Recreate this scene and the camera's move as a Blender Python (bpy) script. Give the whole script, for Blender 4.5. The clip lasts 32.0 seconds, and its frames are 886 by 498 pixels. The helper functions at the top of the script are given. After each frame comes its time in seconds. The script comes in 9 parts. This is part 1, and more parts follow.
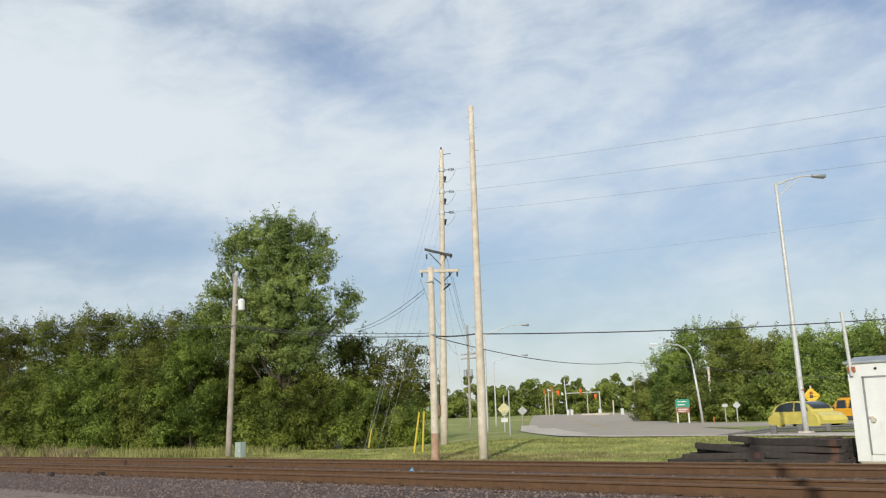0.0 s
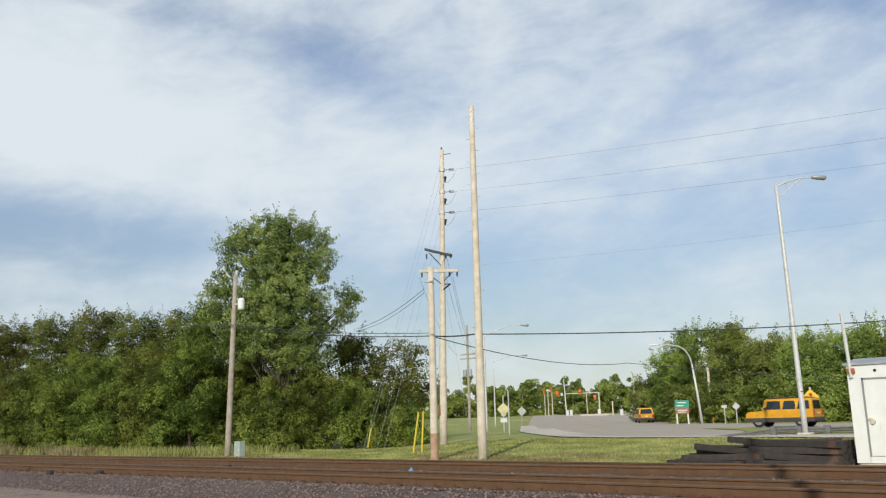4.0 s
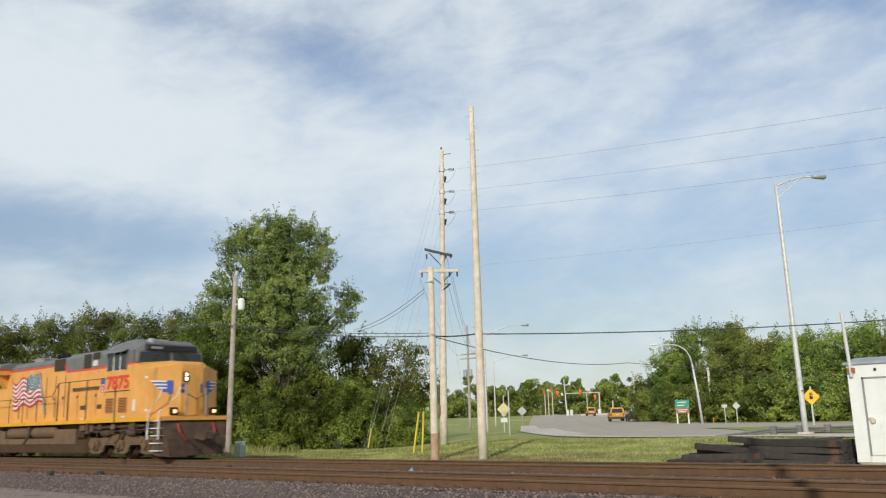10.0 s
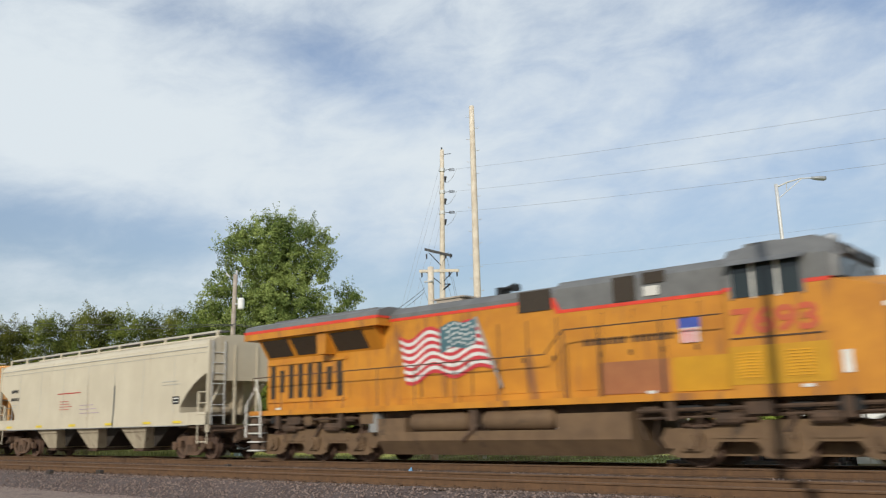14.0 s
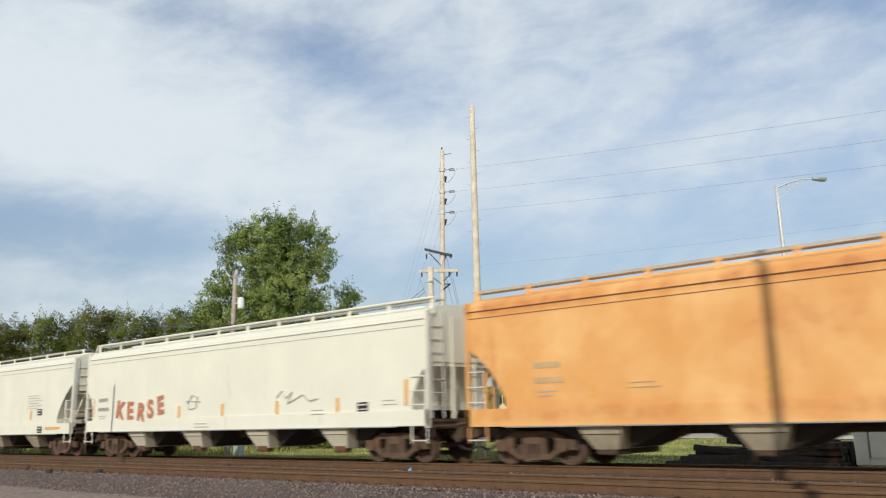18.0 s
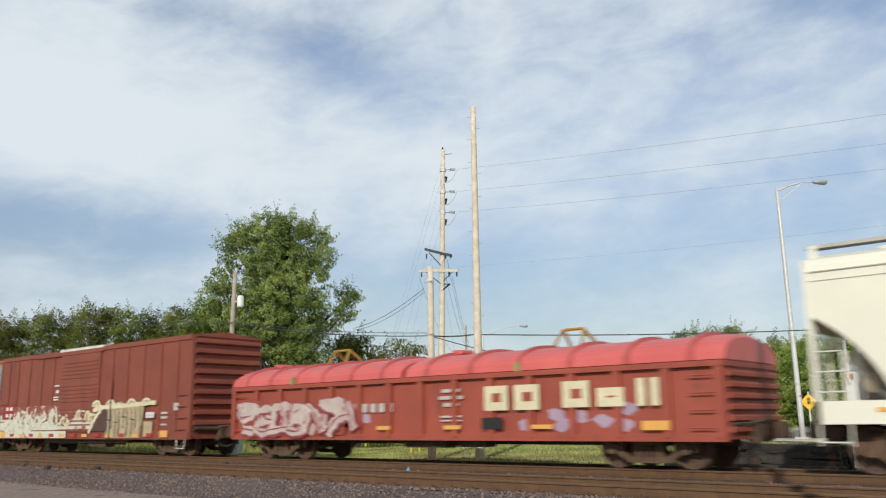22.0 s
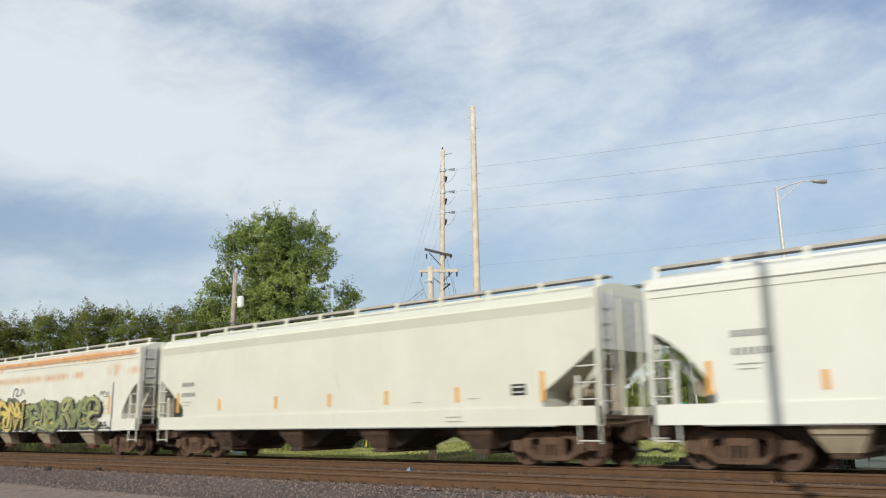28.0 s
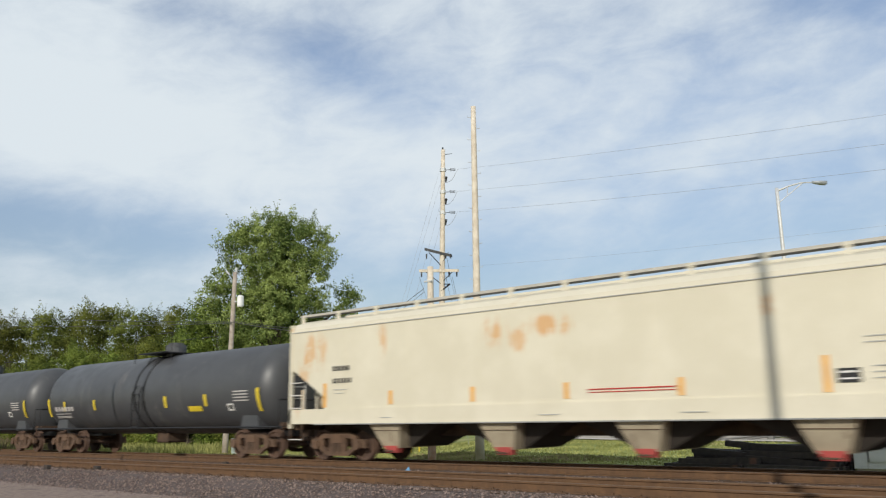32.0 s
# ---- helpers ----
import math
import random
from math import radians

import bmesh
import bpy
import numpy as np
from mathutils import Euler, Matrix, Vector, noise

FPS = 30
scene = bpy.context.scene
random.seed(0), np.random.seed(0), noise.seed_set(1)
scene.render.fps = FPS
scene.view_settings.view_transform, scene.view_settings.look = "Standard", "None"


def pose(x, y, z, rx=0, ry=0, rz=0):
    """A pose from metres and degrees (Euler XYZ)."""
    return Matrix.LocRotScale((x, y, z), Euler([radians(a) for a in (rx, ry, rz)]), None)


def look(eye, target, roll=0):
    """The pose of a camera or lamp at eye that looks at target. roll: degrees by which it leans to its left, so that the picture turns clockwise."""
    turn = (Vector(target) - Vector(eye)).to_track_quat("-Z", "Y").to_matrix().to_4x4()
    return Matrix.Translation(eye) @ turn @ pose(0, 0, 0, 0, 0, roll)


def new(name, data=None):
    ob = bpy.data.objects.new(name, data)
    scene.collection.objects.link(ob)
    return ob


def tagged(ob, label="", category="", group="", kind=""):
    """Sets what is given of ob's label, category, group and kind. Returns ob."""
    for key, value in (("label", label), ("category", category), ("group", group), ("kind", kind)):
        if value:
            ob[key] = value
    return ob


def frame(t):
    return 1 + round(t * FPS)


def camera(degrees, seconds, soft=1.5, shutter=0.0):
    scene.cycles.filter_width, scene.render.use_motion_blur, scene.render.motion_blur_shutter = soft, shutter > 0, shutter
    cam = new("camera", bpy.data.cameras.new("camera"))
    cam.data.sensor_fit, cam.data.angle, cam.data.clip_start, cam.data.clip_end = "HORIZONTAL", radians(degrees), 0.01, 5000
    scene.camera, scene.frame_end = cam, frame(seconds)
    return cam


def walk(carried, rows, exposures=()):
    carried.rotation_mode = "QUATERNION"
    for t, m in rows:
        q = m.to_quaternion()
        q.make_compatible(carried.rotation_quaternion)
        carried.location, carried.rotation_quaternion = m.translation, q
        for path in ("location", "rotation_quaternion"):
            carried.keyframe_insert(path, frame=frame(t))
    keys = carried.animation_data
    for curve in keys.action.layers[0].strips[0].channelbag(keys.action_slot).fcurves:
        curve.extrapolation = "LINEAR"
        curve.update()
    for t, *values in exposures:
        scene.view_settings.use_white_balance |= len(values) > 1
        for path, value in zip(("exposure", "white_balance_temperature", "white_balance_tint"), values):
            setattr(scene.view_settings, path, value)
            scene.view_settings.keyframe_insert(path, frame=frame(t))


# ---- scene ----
# ---- camera ----
cam = camera(55.3, 32.0, soft=1.2, shutter=0.45)
EYE = Vector((0.0, 0.0, 1.07))
AHEAD = EYE + Vector((-0.63668, 0.74443, 0.20127)) * 20
ROLL = [(0, -1.66), (1, -1.63), (2, -1.48), (3.5, -1.42), (5.5, -1.57), (6.5, -1.66), (9.5, -1.62), (10.5, -1.38),
        (11.5, -1.26), (12.5, -1.26), (14, -1.35), (16.5, -1.24), (18, -1.2), (19, -1.03), (20, -0.88), (21, -0.77),
        (22, -0.71), (23, -0.68), (25, -0.68), (27.5, -0.84), (29, -0.86), (30, -0.75), (31, -0.67), (32, -0.67)]
walk(cam, [(t, look(EYE, AHEAD, r)) for t, r in ROLL], exposures=[(0, 0.0), (32, 0.0)])

# ---- light ----
SUN_AZ = radians(155.6)      # clockwise from +Y, where the sun stands
SUN_EL = radians(25.5)
toward_sun = Vector((math.sin(SUN_AZ) * math.cos(SUN_EL), math.cos(SUN_AZ) * math.cos(SUN_EL), math.sin(SUN_EL)))
sun = new("sun", bpy.data.lights.new("sun", "SUN"))
sun.data.energy, sun.data.angle, sun.data.color = 3.05, radians(0.65), (1.0, 0.945, 0.84)
sun.matrix_basis = look(toward_sun * 50, (0, 0, 0))


class Nodes:
    """Short hand for building node trees."""

    def __init__(self, tree):
        self.t = tree
        tree.nodes.clear()

    def add(self, kind, **ins):
        n = self.t.nodes.new(kind)
        for k, v in ins.items():
            self.put(n, int(k[1:]) if k[0] == "i" and k[1:].isdigit() else k.replace("_", " "), v)
        return n

    def put(self, n, key, v):
        if isinstance(v, bpy.types.NodeSocket):
            self.t.links.new(v, n.inputs[key])
        else:
            n.inputs[key].default_value = v

    def link(self, a, b):
        self.t.links.new(a, b)

    def math(self, op, a, b=0.0, c=0.0):
        n = self.t.nodes.new("ShaderNodeMath")
        n.operation = op
        for i, v in enumerate((a, b, c)):
            self.put(n, i, v)
        return n.outputs[0]

    def mix(self, f, a, b):
        n = self.t.nodes.new("ShaderNodeMix")
        n.data_type = "RGBA"
        for i, v in ((0, f), (6, a), (7, b)):
            self.put(n, i, v)
        return n.outputs[2]

    def ramp(self, f, lo, hi, a=0.0, b=1.0):
        n = self.t.nodes.new("ShaderNodeMapRange")
        n.interpolation_type = "SMOOTHSTEP"
        for i, v in enumerate((f, lo, hi, a, b)):
            self.put(n, i, v)
        return n.outputs[0]

    def noise(self, vec, scale, detail=4.0, rough=0.55, dist=0.0):
        return self.add("ShaderNodeTexNoise", i0=vec, Scale=scale, Detail=detail, Roughness=rough, Distortion=dist).outputs[0]


def rgb(r, g, b):
    return (r, g, b, 1.0)


# banks of cloud (gain above 0) and clear gaps (below 0): azimuth, elevation, reach along and across, lean, gain; degrees
CLOUDS = [(-67, 21, 15, 6, -6, 0.36), (-60, 17, 13, 4.5, -10, 0.30), (-45, 18, 8, 3, -6, 0.16), (-34, 22, 14, 6, 8, 0.14), (-49, 24.5, 5, 1.6, -12, -0.26),
          (-43, 21.5, 4, 1.4, -10, -0.22), (-63, 12.4, 12, 2.2, -3, -0.42), (-13, 25, 5, 2.5, -15, -0.30), (-30, 11, 16, 3, 4, -0.2), (-64, 8.6, 10, 1.4, 0, 0.05),
          (-22, 9.5, 6, 1.8, 8, 0.06), (-38, 7, 10, 3, 0, -0.12), (-22, 17, 10, 2.0, 12, 0.12), (-50, 29, 13, 2.4, -4, 0.22), (-33, 26.5, 7, 2.5, 0, 0.12)]

# sky: clear blue with drifting high cloud
world = bpy.data.worlds.new("sky")
scene.world = world
world.use_nodes = True
N = Nodes(world.node_tree)
sky = N.add("ShaderNodeTexSky")
sky.sky_type, sky.sun_disc, sky.sun_elevation, sky.sun_rotation = "NISHITA", False, SUN_EL, SUN_AZ
sky.air_density, sky.dust_density, sky.ozone_density = 1.0, 0.6, 1.3
tc = N.add("ShaderNodeTexCoord").outputs["Generated"]
sep = N.add("ShaderNodeSeparateXYZ", i0=tc)
az = N.math("MULTIPLY", N.math("ARCTAN2", sep.outputs[0], sep.outputs[1]), 57.2958)
el = N.math("MULTIPLY", N.math("ARCSINE", sep.outputs[2]), 57.2958)


def cloud_bank(a, e, sa, se, lean):
    """A soft bank of cloud, or of clear sky, round one direction."""
    da, de = N.math("SUBTRACT", az, a), N.math("SUBTRACT", el, e)
    c, s = math.cos(radians(lean)), math.sin(radians(lean))
    u = N.math("ADD", N.math("MULTIPLY", da, c / sa), N.math("MULTIPLY", de, s / sa))
    v = N.math("ADD", N.math("MULTIPLY", da, -s / se), N.math("MULTIPLY", de, c / se))
    r = N.math("ADD", N.math("MULTIPLY", u, u), N.math("MULTIPLY", v, v))
    return N.math("EXPONENT", N.math("MULTIPLY", r, -1.0))


wind = N.add("ShaderNodeCombineXYZ", i0=N.math("ADD", N.math("MULTIPLY", az, 0.03), N.math("MULTIPLY", el, -0.012)), i1=N.math("MULTIPLY", el, 0.06)).outputs[0]
fine = N.noise(wind, 6.0, 9.0, 0.6, 0.25)
broad = N.noise(wind, 1.9, 4.0, 0.5, 0.15)
cover = N.math("ADD", N.math("MULTIPLY", fine, 0.85), N.math("MULTIPLY", broad, 0.6))
for a, e, sa, se, lean, gain in CLOUDS:
    cover = N.math("ADD", cover, N.math("MULTIPLY", cloud_bank(a, e, sa, se, lean), gain))
cover = N.ramp(cover, 0.35, 1.20, 0.08, 1.0)
blue = N.add("ShaderNodeHueSaturation", Color=sky.outputs[0], Hue=0.503, Saturation=0.92, Value=N.ramp(el, 0.0, 24.0, 0.72, 1.34)).outputs[0]
cloudy = N.mix(cover, blue, rgb(7.25, 7.95, 8.45))
N.link(N.add("ShaderNodeBackground", Color=cloudy, Strength=0.10).outputs[0], N.add("ShaderNodeOutputWorld").inputs[0])

# ---- materials ----
def material(name, base, second=None, grain=8.0, amount=0.5, rough=0.6, metal=0.0, bump=0.1, bump_scale=40.0, stain=None,
             stain_amount=0.0, stain_scale=1.2, per_piece=0.0, glow=0.0, streak=0.0):
    """A painted, wooden, metal or earthen surface: two tones mottled at two scales, stains and fine relief."""
    m = bpy.data.materials.new(name)
    m.use_nodes = True
    k = Nodes(m.node_tree)
    co = k.add("ShaderNodeTexCoord").outputs["Object"]
    second = second or tuple(c * 0.78 for c in base)
    f = k.ramp(k.noise(co, grain, 6.0, 0.6), 0.5 - 0.3 * amount - 0.05, 0.5 + 0.3)
    col = k.mix(f, rgb(*second), rgb(*base))
    if stain:
        vec = co
        if streak:
            vec = k.add("ShaderNodeMapping", i0=co, Scale=(streak, streak, 0.35)).outputs[0]
        g = k.ramp(k.noise(vec, stain_scale, 7.0, 0.65, 0.4), 0.66 - 0.3 * stain_amount, 0.78 - 0.2 * stain_amount)
        col = k.mix(g, col, rgb(*stain))
    if per_piece:
        rnd = k.add("ShaderNodeObjectInfo").outputs["Random"]
        hsv = k.add("ShaderNodeHueSaturation", Color=col, Value=k.math("ADD", k.math("MULTIPLY", rnd, per_piece), 1.0 - per_piece / 2))
        col = hsv.outputs[0]
    b = k.add("ShaderNodeBsdfPrincipled", Base_Color=col, Metallic=metal)
    r = k.noise(co, grain * 2.3, 3.0)
    k.link(k.math("ADD", k.math("MULTIPLY", r, 0.25), rough - 0.12), b.inputs["Roughness"])
    if glow:
        k.put(b, "Emission Color", rgb(*base))
        k.put(b, "Emission Strength", glow)
    if bump:
        h = k.noise(co, bump_scale, 4.0)
        k.link(k.add("ShaderNodeBump", Strength=bump, Distance=0.02, Height=h).outputs[0], b.inputs["Normal"])
    k.link(b.outputs[0], k.add("ShaderNodeOutputMaterial").inputs[0])
    return m


def leaf_material(name, dark, light, scale=0.5):
    m = bpy.data.materials.new(name)
    m.use_nodes = True
    k = Nodes(m.node_tree)
    rnd = k.add("ShaderNodeNewGeometry").outputs["Random Per Island"]
    co = k.add("ShaderNodeTexCoord").outputs["Object"]
    own = k.add("ShaderNodeObjectInfo").outputs["Random"]
    f = k.math("ADD", k.math("MULTIPLY", rnd, 0.45), k.math("MULTIPLY", k.ramp(k.noise(co, scale, 3.0), 0.3, 0.7), 0.6))
    col = k.mix(k.ramp(f, 0.15, 0.95), rgb(*dark), rgb(*light))
    col = k.add("ShaderNodeHueSaturation", Color=col, Hue=k.math("ADD", 0.48, k.math("MULTIPLY", own, 0.04)), Saturation=0.95, Value=k.math("ADD", 0.7, k.math("MULTIPLY", own, 0.6))).outputs[0]
    b = k.add("ShaderNodeBsdfPrincipled", Base_Color=col, Roughness=0.6, Specular_IOR_Level=0.18)
    tr = k.add("ShaderNodeBsdfTranslucent", Color=col)
    mx = k.add("ShaderNodeMixShader", i0=0.22, i1=b.outputs[0], i2=tr.outputs[0])
    k.link(mx.outputs[0], k.add("ShaderNodeOutputMaterial").inputs[0])
    return m


def glass_material(name, tint, rough=0.05):
    m = bpy.data.materials.new(name)
    m.use_nodes = True
    k = Nodes(m.node_tree)
    b = k.add("ShaderNodeBsdfPrincipled", Base_Color=rgb(*tint), Roughness=rough, Metallic=0.0, IOR=1.5)
    k.link(b.outputs[0], k.add("ShaderNodeOutputMaterial").inputs[0])
    return m


GRASS = material("mown_grass", (0.31, 0.325, 0.082), (0.20, 0.235, 0.052), 0.9, 0.6, 0.95, 0, 0.5, 30, (0.47, 0.39, 0.17), 0.45, 0.18)
DIRT = material("pale_gravel_dirt", (0.34, 0.255, 0.20), (0.17, 0.122, 0.10), 7.0, 0.6, 0.95, 0, 0.8, 30, (0.13, 0.09, 0.075), 0.45, 1.4)
BALLAST = material("purple_grey_ballast", (0.16, 0.115, 0.10), (0.062, 0.045, 0.040), 14, 0.6, 0.95, 0, 1.0, 18, (0.12, 0.075, 0.055), 0.3, 0.8)
STONE = bpy.data.materials.new("crushed_stone")
STONE.use_nodes = True
k = Nodes(STONE.node_tree)
tone = k.add("ShaderNodeNewGeometry").outputs["Random Per Island"]
dust = k.mix(k.ramp(tone, 0.0, 1.0), rgb(0.078, 0.054, 0.046), rgb(0.225, 0.165, 0.138))
k.link(k.add("ShaderNodeBsdfPrincipled", Base_Color=dust, Roughness=0.9).outputs[0], k.add("ShaderNodeOutputMaterial").inputs[0])
RAIL = material("rusty_rail_steel", (0.145, 0.076, 0.034), (0.092, 0.049, 0.024), 5, 0.5, 0.85, 0.0, 0.2, 60)
RAIL_HEAD = material("worn_rail_head", (0.165, 0.098, 0.055), (0.115, 0.068, 0.04), 5, 0.5, 0.55, 0.3, 0.05, 60)
TIE = material("old_creosoted_tie", (0.108, 0.065, 0.038), (0.08, 0.052, 0.036), 6, 0.5, 0.9, 0, 0.5, 25, per_piece=0.35)
TIE_BLACK = material("black_stacked_tie", (0.058, 0.045, 0.038), (0.030, 0.025, 0.022), 6, 0.5, 0.85, 0, 0.5, 25, (0.14, 0.065, 0.04), 0.25, 1.4, per_piece=0.5)
ASPHALT = material("weathered_road_asphalt", (0.45, 0.395, 0.315), (0.37, 0.32, 0.255), 0.7, 0.5, 0.95, 0, 0.3, 60, (0.53, 0.47, 0.39), 0.25, 0.15)
CONCRETE = material("pale_concrete", (0.64, 0.57, 0.47), (0.50, 0.44, 0.37), 3, 0.5, 0.9, 0, 0.2, 40)
WOOD_POLE = material("bleached_utility_pole", (0.72, 0.65, 0.54), (0.54, 0.46, 0.36), 3.5, 0.6, 0.85, 0, 0.5, 40, (0.34, 0.25, 0.17), 0.12, 1.6, streak=4.0)
WOOD_GREY = material("grey_weathered_pole", (0.46, 0.40, 0.34), (0.30, 0.25, 0.20), 3.5, 0.6, 0.9, 0, 0.5, 40)
GALV = material("galvanised_steel", (0.66, 0.66, 0.64), (0.52, 0.52, 0.51), 6, 0.5, 0.5, 0.2, 0.05, 60)
DARK_METAL = material("dark_metal", (0.03, 0.03, 0.032), (0.018, 0.018, 0.018), 6, 0.5, 0.5, 0.3)
WIRE = material("weathered_black_cable", (0.075, 0.075, 0.075), None, 6, 0.3, 0.6, 0, 0)
WIRE_PALE = material("aluminium_wire", (0.36, 0.38, 0.40), None, 6, 0.3, 0.5, 0.2, 0)
WHITE_PAINT = material("white_paint", (0.80, 0.80, 0.78), (0.72, 0.72, 0.70), 2, 0.4, 0.5, 0, 0.05, 30, (0.55, 0.52, 0.46), 0.08, 1.5, streak=3.0)
GREY_ROOF = material("grey_metal_roof", (0.42, 0.44, 0.46), (0.32, 0.34, 0.36), 3, 0.4, 0.5, 0.3)
YELLOW_PLASTIC = material("yellow_plastic", (0.72, 0.56, 0.04), (0.55, 0.42, 0.04), 4, 0.4, 0.5, 0, 0)
SIGN_GREEN = material("green_sign", (0.02, 0.30, 0.19), None, 4, 0.2, 0.45, 0, 0)
SIGN_BROWN = material("brown_sign", (0.36, 0.14, 0.08), None, 4, 0.2, 0.45, 0, 0)
SIGN_YELLOW = material("yellow_sign", (0.90, 0.55, 0.01), None, 4, 0.2, 0.45, 0, 0)
SIGN_WHITE = material("white_sign", (0.75, 0.75, 0.72), None, 4, 0.2, 0.45, 0, 0)
SIGN_BACK = material("bare_sign_back", (0.45, 0.46, 0.46), None, 4, 0.2, 0.4, 0.6, 0)
BLUE_BOX = material("pale_green_cabinet_paint", (0.42, 0.50, 0.45), None, 3, 0.3, 0.6, 0, 0)
RED_LIGHT = material("red_signal_light", (1.0, 0.03, 0.02), None, 3, 0.0, 0.4, 0, 0, glow=4.0)
RED_PAINT = material("red_paint", (0.50, 0.04, 0.03), None, 3, 0.2, 0.5, 0, 0)
SIGNAL_YELLOW = material("signal_housing_orange", (0.55, 0.20, 0.02), None, 3, 0.2, 0.5, 0, 0)
BARK = material("tree_bark", (0.13, 0.105, 0.08), (0.07, 0.055, 0.04), 5, 0.6, 0.95, 0, 0.6, 20)
LEAF_TREE = leaf_material("cottonwood_leaves", (0.070, 0.104, 0.020), (0.31, 0.355, 0.09))
LEAF_BUSH = leaf_material("thicket_leaves", (0.037, 0.055, 0.007), (0.235, 0.272, 0.04))
LEAF_BRIGHT = leaf_material("sunny_bush_leaves", (0.050, 0.078, 0.010), (0.285, 0.345, 0.05))
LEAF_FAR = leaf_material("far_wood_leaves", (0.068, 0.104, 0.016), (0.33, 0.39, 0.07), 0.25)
BLADE = leaf_material("grass_blades", (0.17, 0.18, 0.045), (0.39, 0.38, 0.125))
DRY_BLADE = leaf_material("dry_grass_blades", (0.20, 0.16, 0.07), (0.42, 0.36, 0.18))

# train
UP_YELLOW = material("armour_yellow_paint", (0.74, 0.37, 0.09), (0.64, 0.30, 0.065), 1.2, 0.5, 0.42, 0, 0.03, 30, (0.40, 0.19, 0.06), 0.3, 1.1, streak=2.5)
UP_YELLOW_OLD = material("faded_armour_yellow_paint", (0.58, 0.245, 0.020), (0.44, 0.17, 0.015), 1.2, 0.6, 0.5, 0, 0.03, 30, (0.22, 0.092, 0.036), 0.42, 1.1, streak=2.5)
UP_GREY = material("loco_grey_paint", (0.17, 0.17, 0.165), (0.12, 0.12, 0.118), 2, 0.5, 0.55, 0, 0.03, 30, (0.07, 0.062, 0.055), 0.2, 1.3)
UP_RED = material("loco_red_stripe", (0.75, 0.06, 0.03), None, 2, 0.3, 0.45, 0, 0)
UNDER = material("dusty_underframe", (0.112, 0.066, 0.040), (0.052, 0.033, 0.022), 3, 0.6, 0.9, 0, 0.3, 25, (0.026, 0.019, 0.015), 0.3, 1.6)
TANK_DUST = material("dusty_fuel_tank", (0.175, 0.108, 0.056), (0.115, 0.070, 0.038), 2, 0.6, 0.85, 0, 0.2, 25, (0.05, 0.033, 0.022), 0.25, 1.4)
TRUCK = material("rusty_truck_casting", (0.155, 0.090, 0.053), (0.088, 0.053, 0.034), 3, 0.6, 0.9, 0, 0.3, 25, (0.045, 0.030, 0.023), 0.3, 1.6)
WHEEL = material("brown_wheel_steel", (0.14, 0.082, 0.055), (0.09, 0.055, 0.04), 3, 0.5, 0.75, 0.2, 0.1, 25)
# near-black that stands in for the shade beneath the hopper cars
SHADE_BLACK = material("painted_underside_shade", (0.042, 0.034, 0.028), None, 3, 0.4, 0.9, 0, 0.2)
LOUVRE = material("dark_grille", (0.048, 0.034, 0.022), None, 8, 0.4, 0.7, 0.1, 0.2)
GLASS = glass_material("dark_window_glass", (0.02, 0.028, 0.03))
HEADLIGHT = material("lit_headlight", (1.0, 0.86, 0.62), None, 3, 0.0, 0.3, 0, 0, glow=1.9)
DITCH_GLOW = material("amber_ditch_light", (1.0, 0.58, 0.26), None, 3, 0.0, 0.3, 0, 0, glow=1.7)
FLAG_RED = material("flag_red", (0.62, 0.05, 0.06), None, 3, 0.2, 0.5, 0, 0)
FLAG_WHITE = material("flag_white", (0.80, 0.78, 0.74), None, 3, 0.2, 0.5, 0, 0)
FLAG_BLUE = material("flag_blue", (0.075, 0.17, 0.20), None, 3, 0.2, 0.5, 0, 0)
LOGO_BLUE = material("logo_blue", (0.06, 0.10, 0.42), None, 3, 0.2, 0.5, 0, 0)
STEP_WHITE = material("white_handrail_paint", (0.74, 0.72, 0.66), None, 3, 0.3, 0.5, 0, 0, stain=(0.35, 0.28, 0.2), stain_amount=0.2, stain_scale=4)
BLACK_PAINT = material("black_lettering", (0.02, 0.02, 0.02), None, 3, 0.2, 0.6, 0, 0)
GREY_LETTER = material("faded_grey_lettering", (0.30, 0.30, 0.29), None, 3, 0.2, 0.6, 0, 0)
REFLECT = material("orange_reflector_tape", (0.82, 0.425, 0.075), (0.66, 0.35, 0.10), 5, 0.4, 0.4, 0, 0)
YELLOW_TAPE = material("yellow_reflector_tape", (0.80, 0.60, 0.04), None, 5, 0.4, 0.4, 0, 0)
HOP_WHITE = material("white_hopper_paint", (0.79, 0.77, 0.645), (0.72, 0.70, 0.585), 0.6, 0.5, 0.5, 0, 0.03, 20, (0.57, 0.53, 0.43), 0.15, 0.9, streak=2.0)
HOP_CREAM = material("cream_hopper_paint", (0.71, 0.71, 0.61), (0.65, 0.645, 0.545), 0.6, 0.5, 0.5, 0, 0.03, 20, (0.54, 0.52, 0.42), 0.12, 0.9, streak=2.0)
HOP_BRIGHT = material("clean_white_hopper_paint", (0.76, 0.76, 0.69), (0.71, 0.71, 0.64), 0.6, 0.5, 0.5, 0, 0.03, 20, (0.60, 0.59, 0.55), 0.08, 0.9, streak=2.0)
HOP_GREY = material("weathered_grey_hopper_paint", (0.50, 0.48, 0.43), (0.43, 0.41, 0.37), 0.6, 0.5, 0.6, 0, 0.03, 20, (0.36, 0.31, 0.25), 0.25, 0.9, streak=2.5)
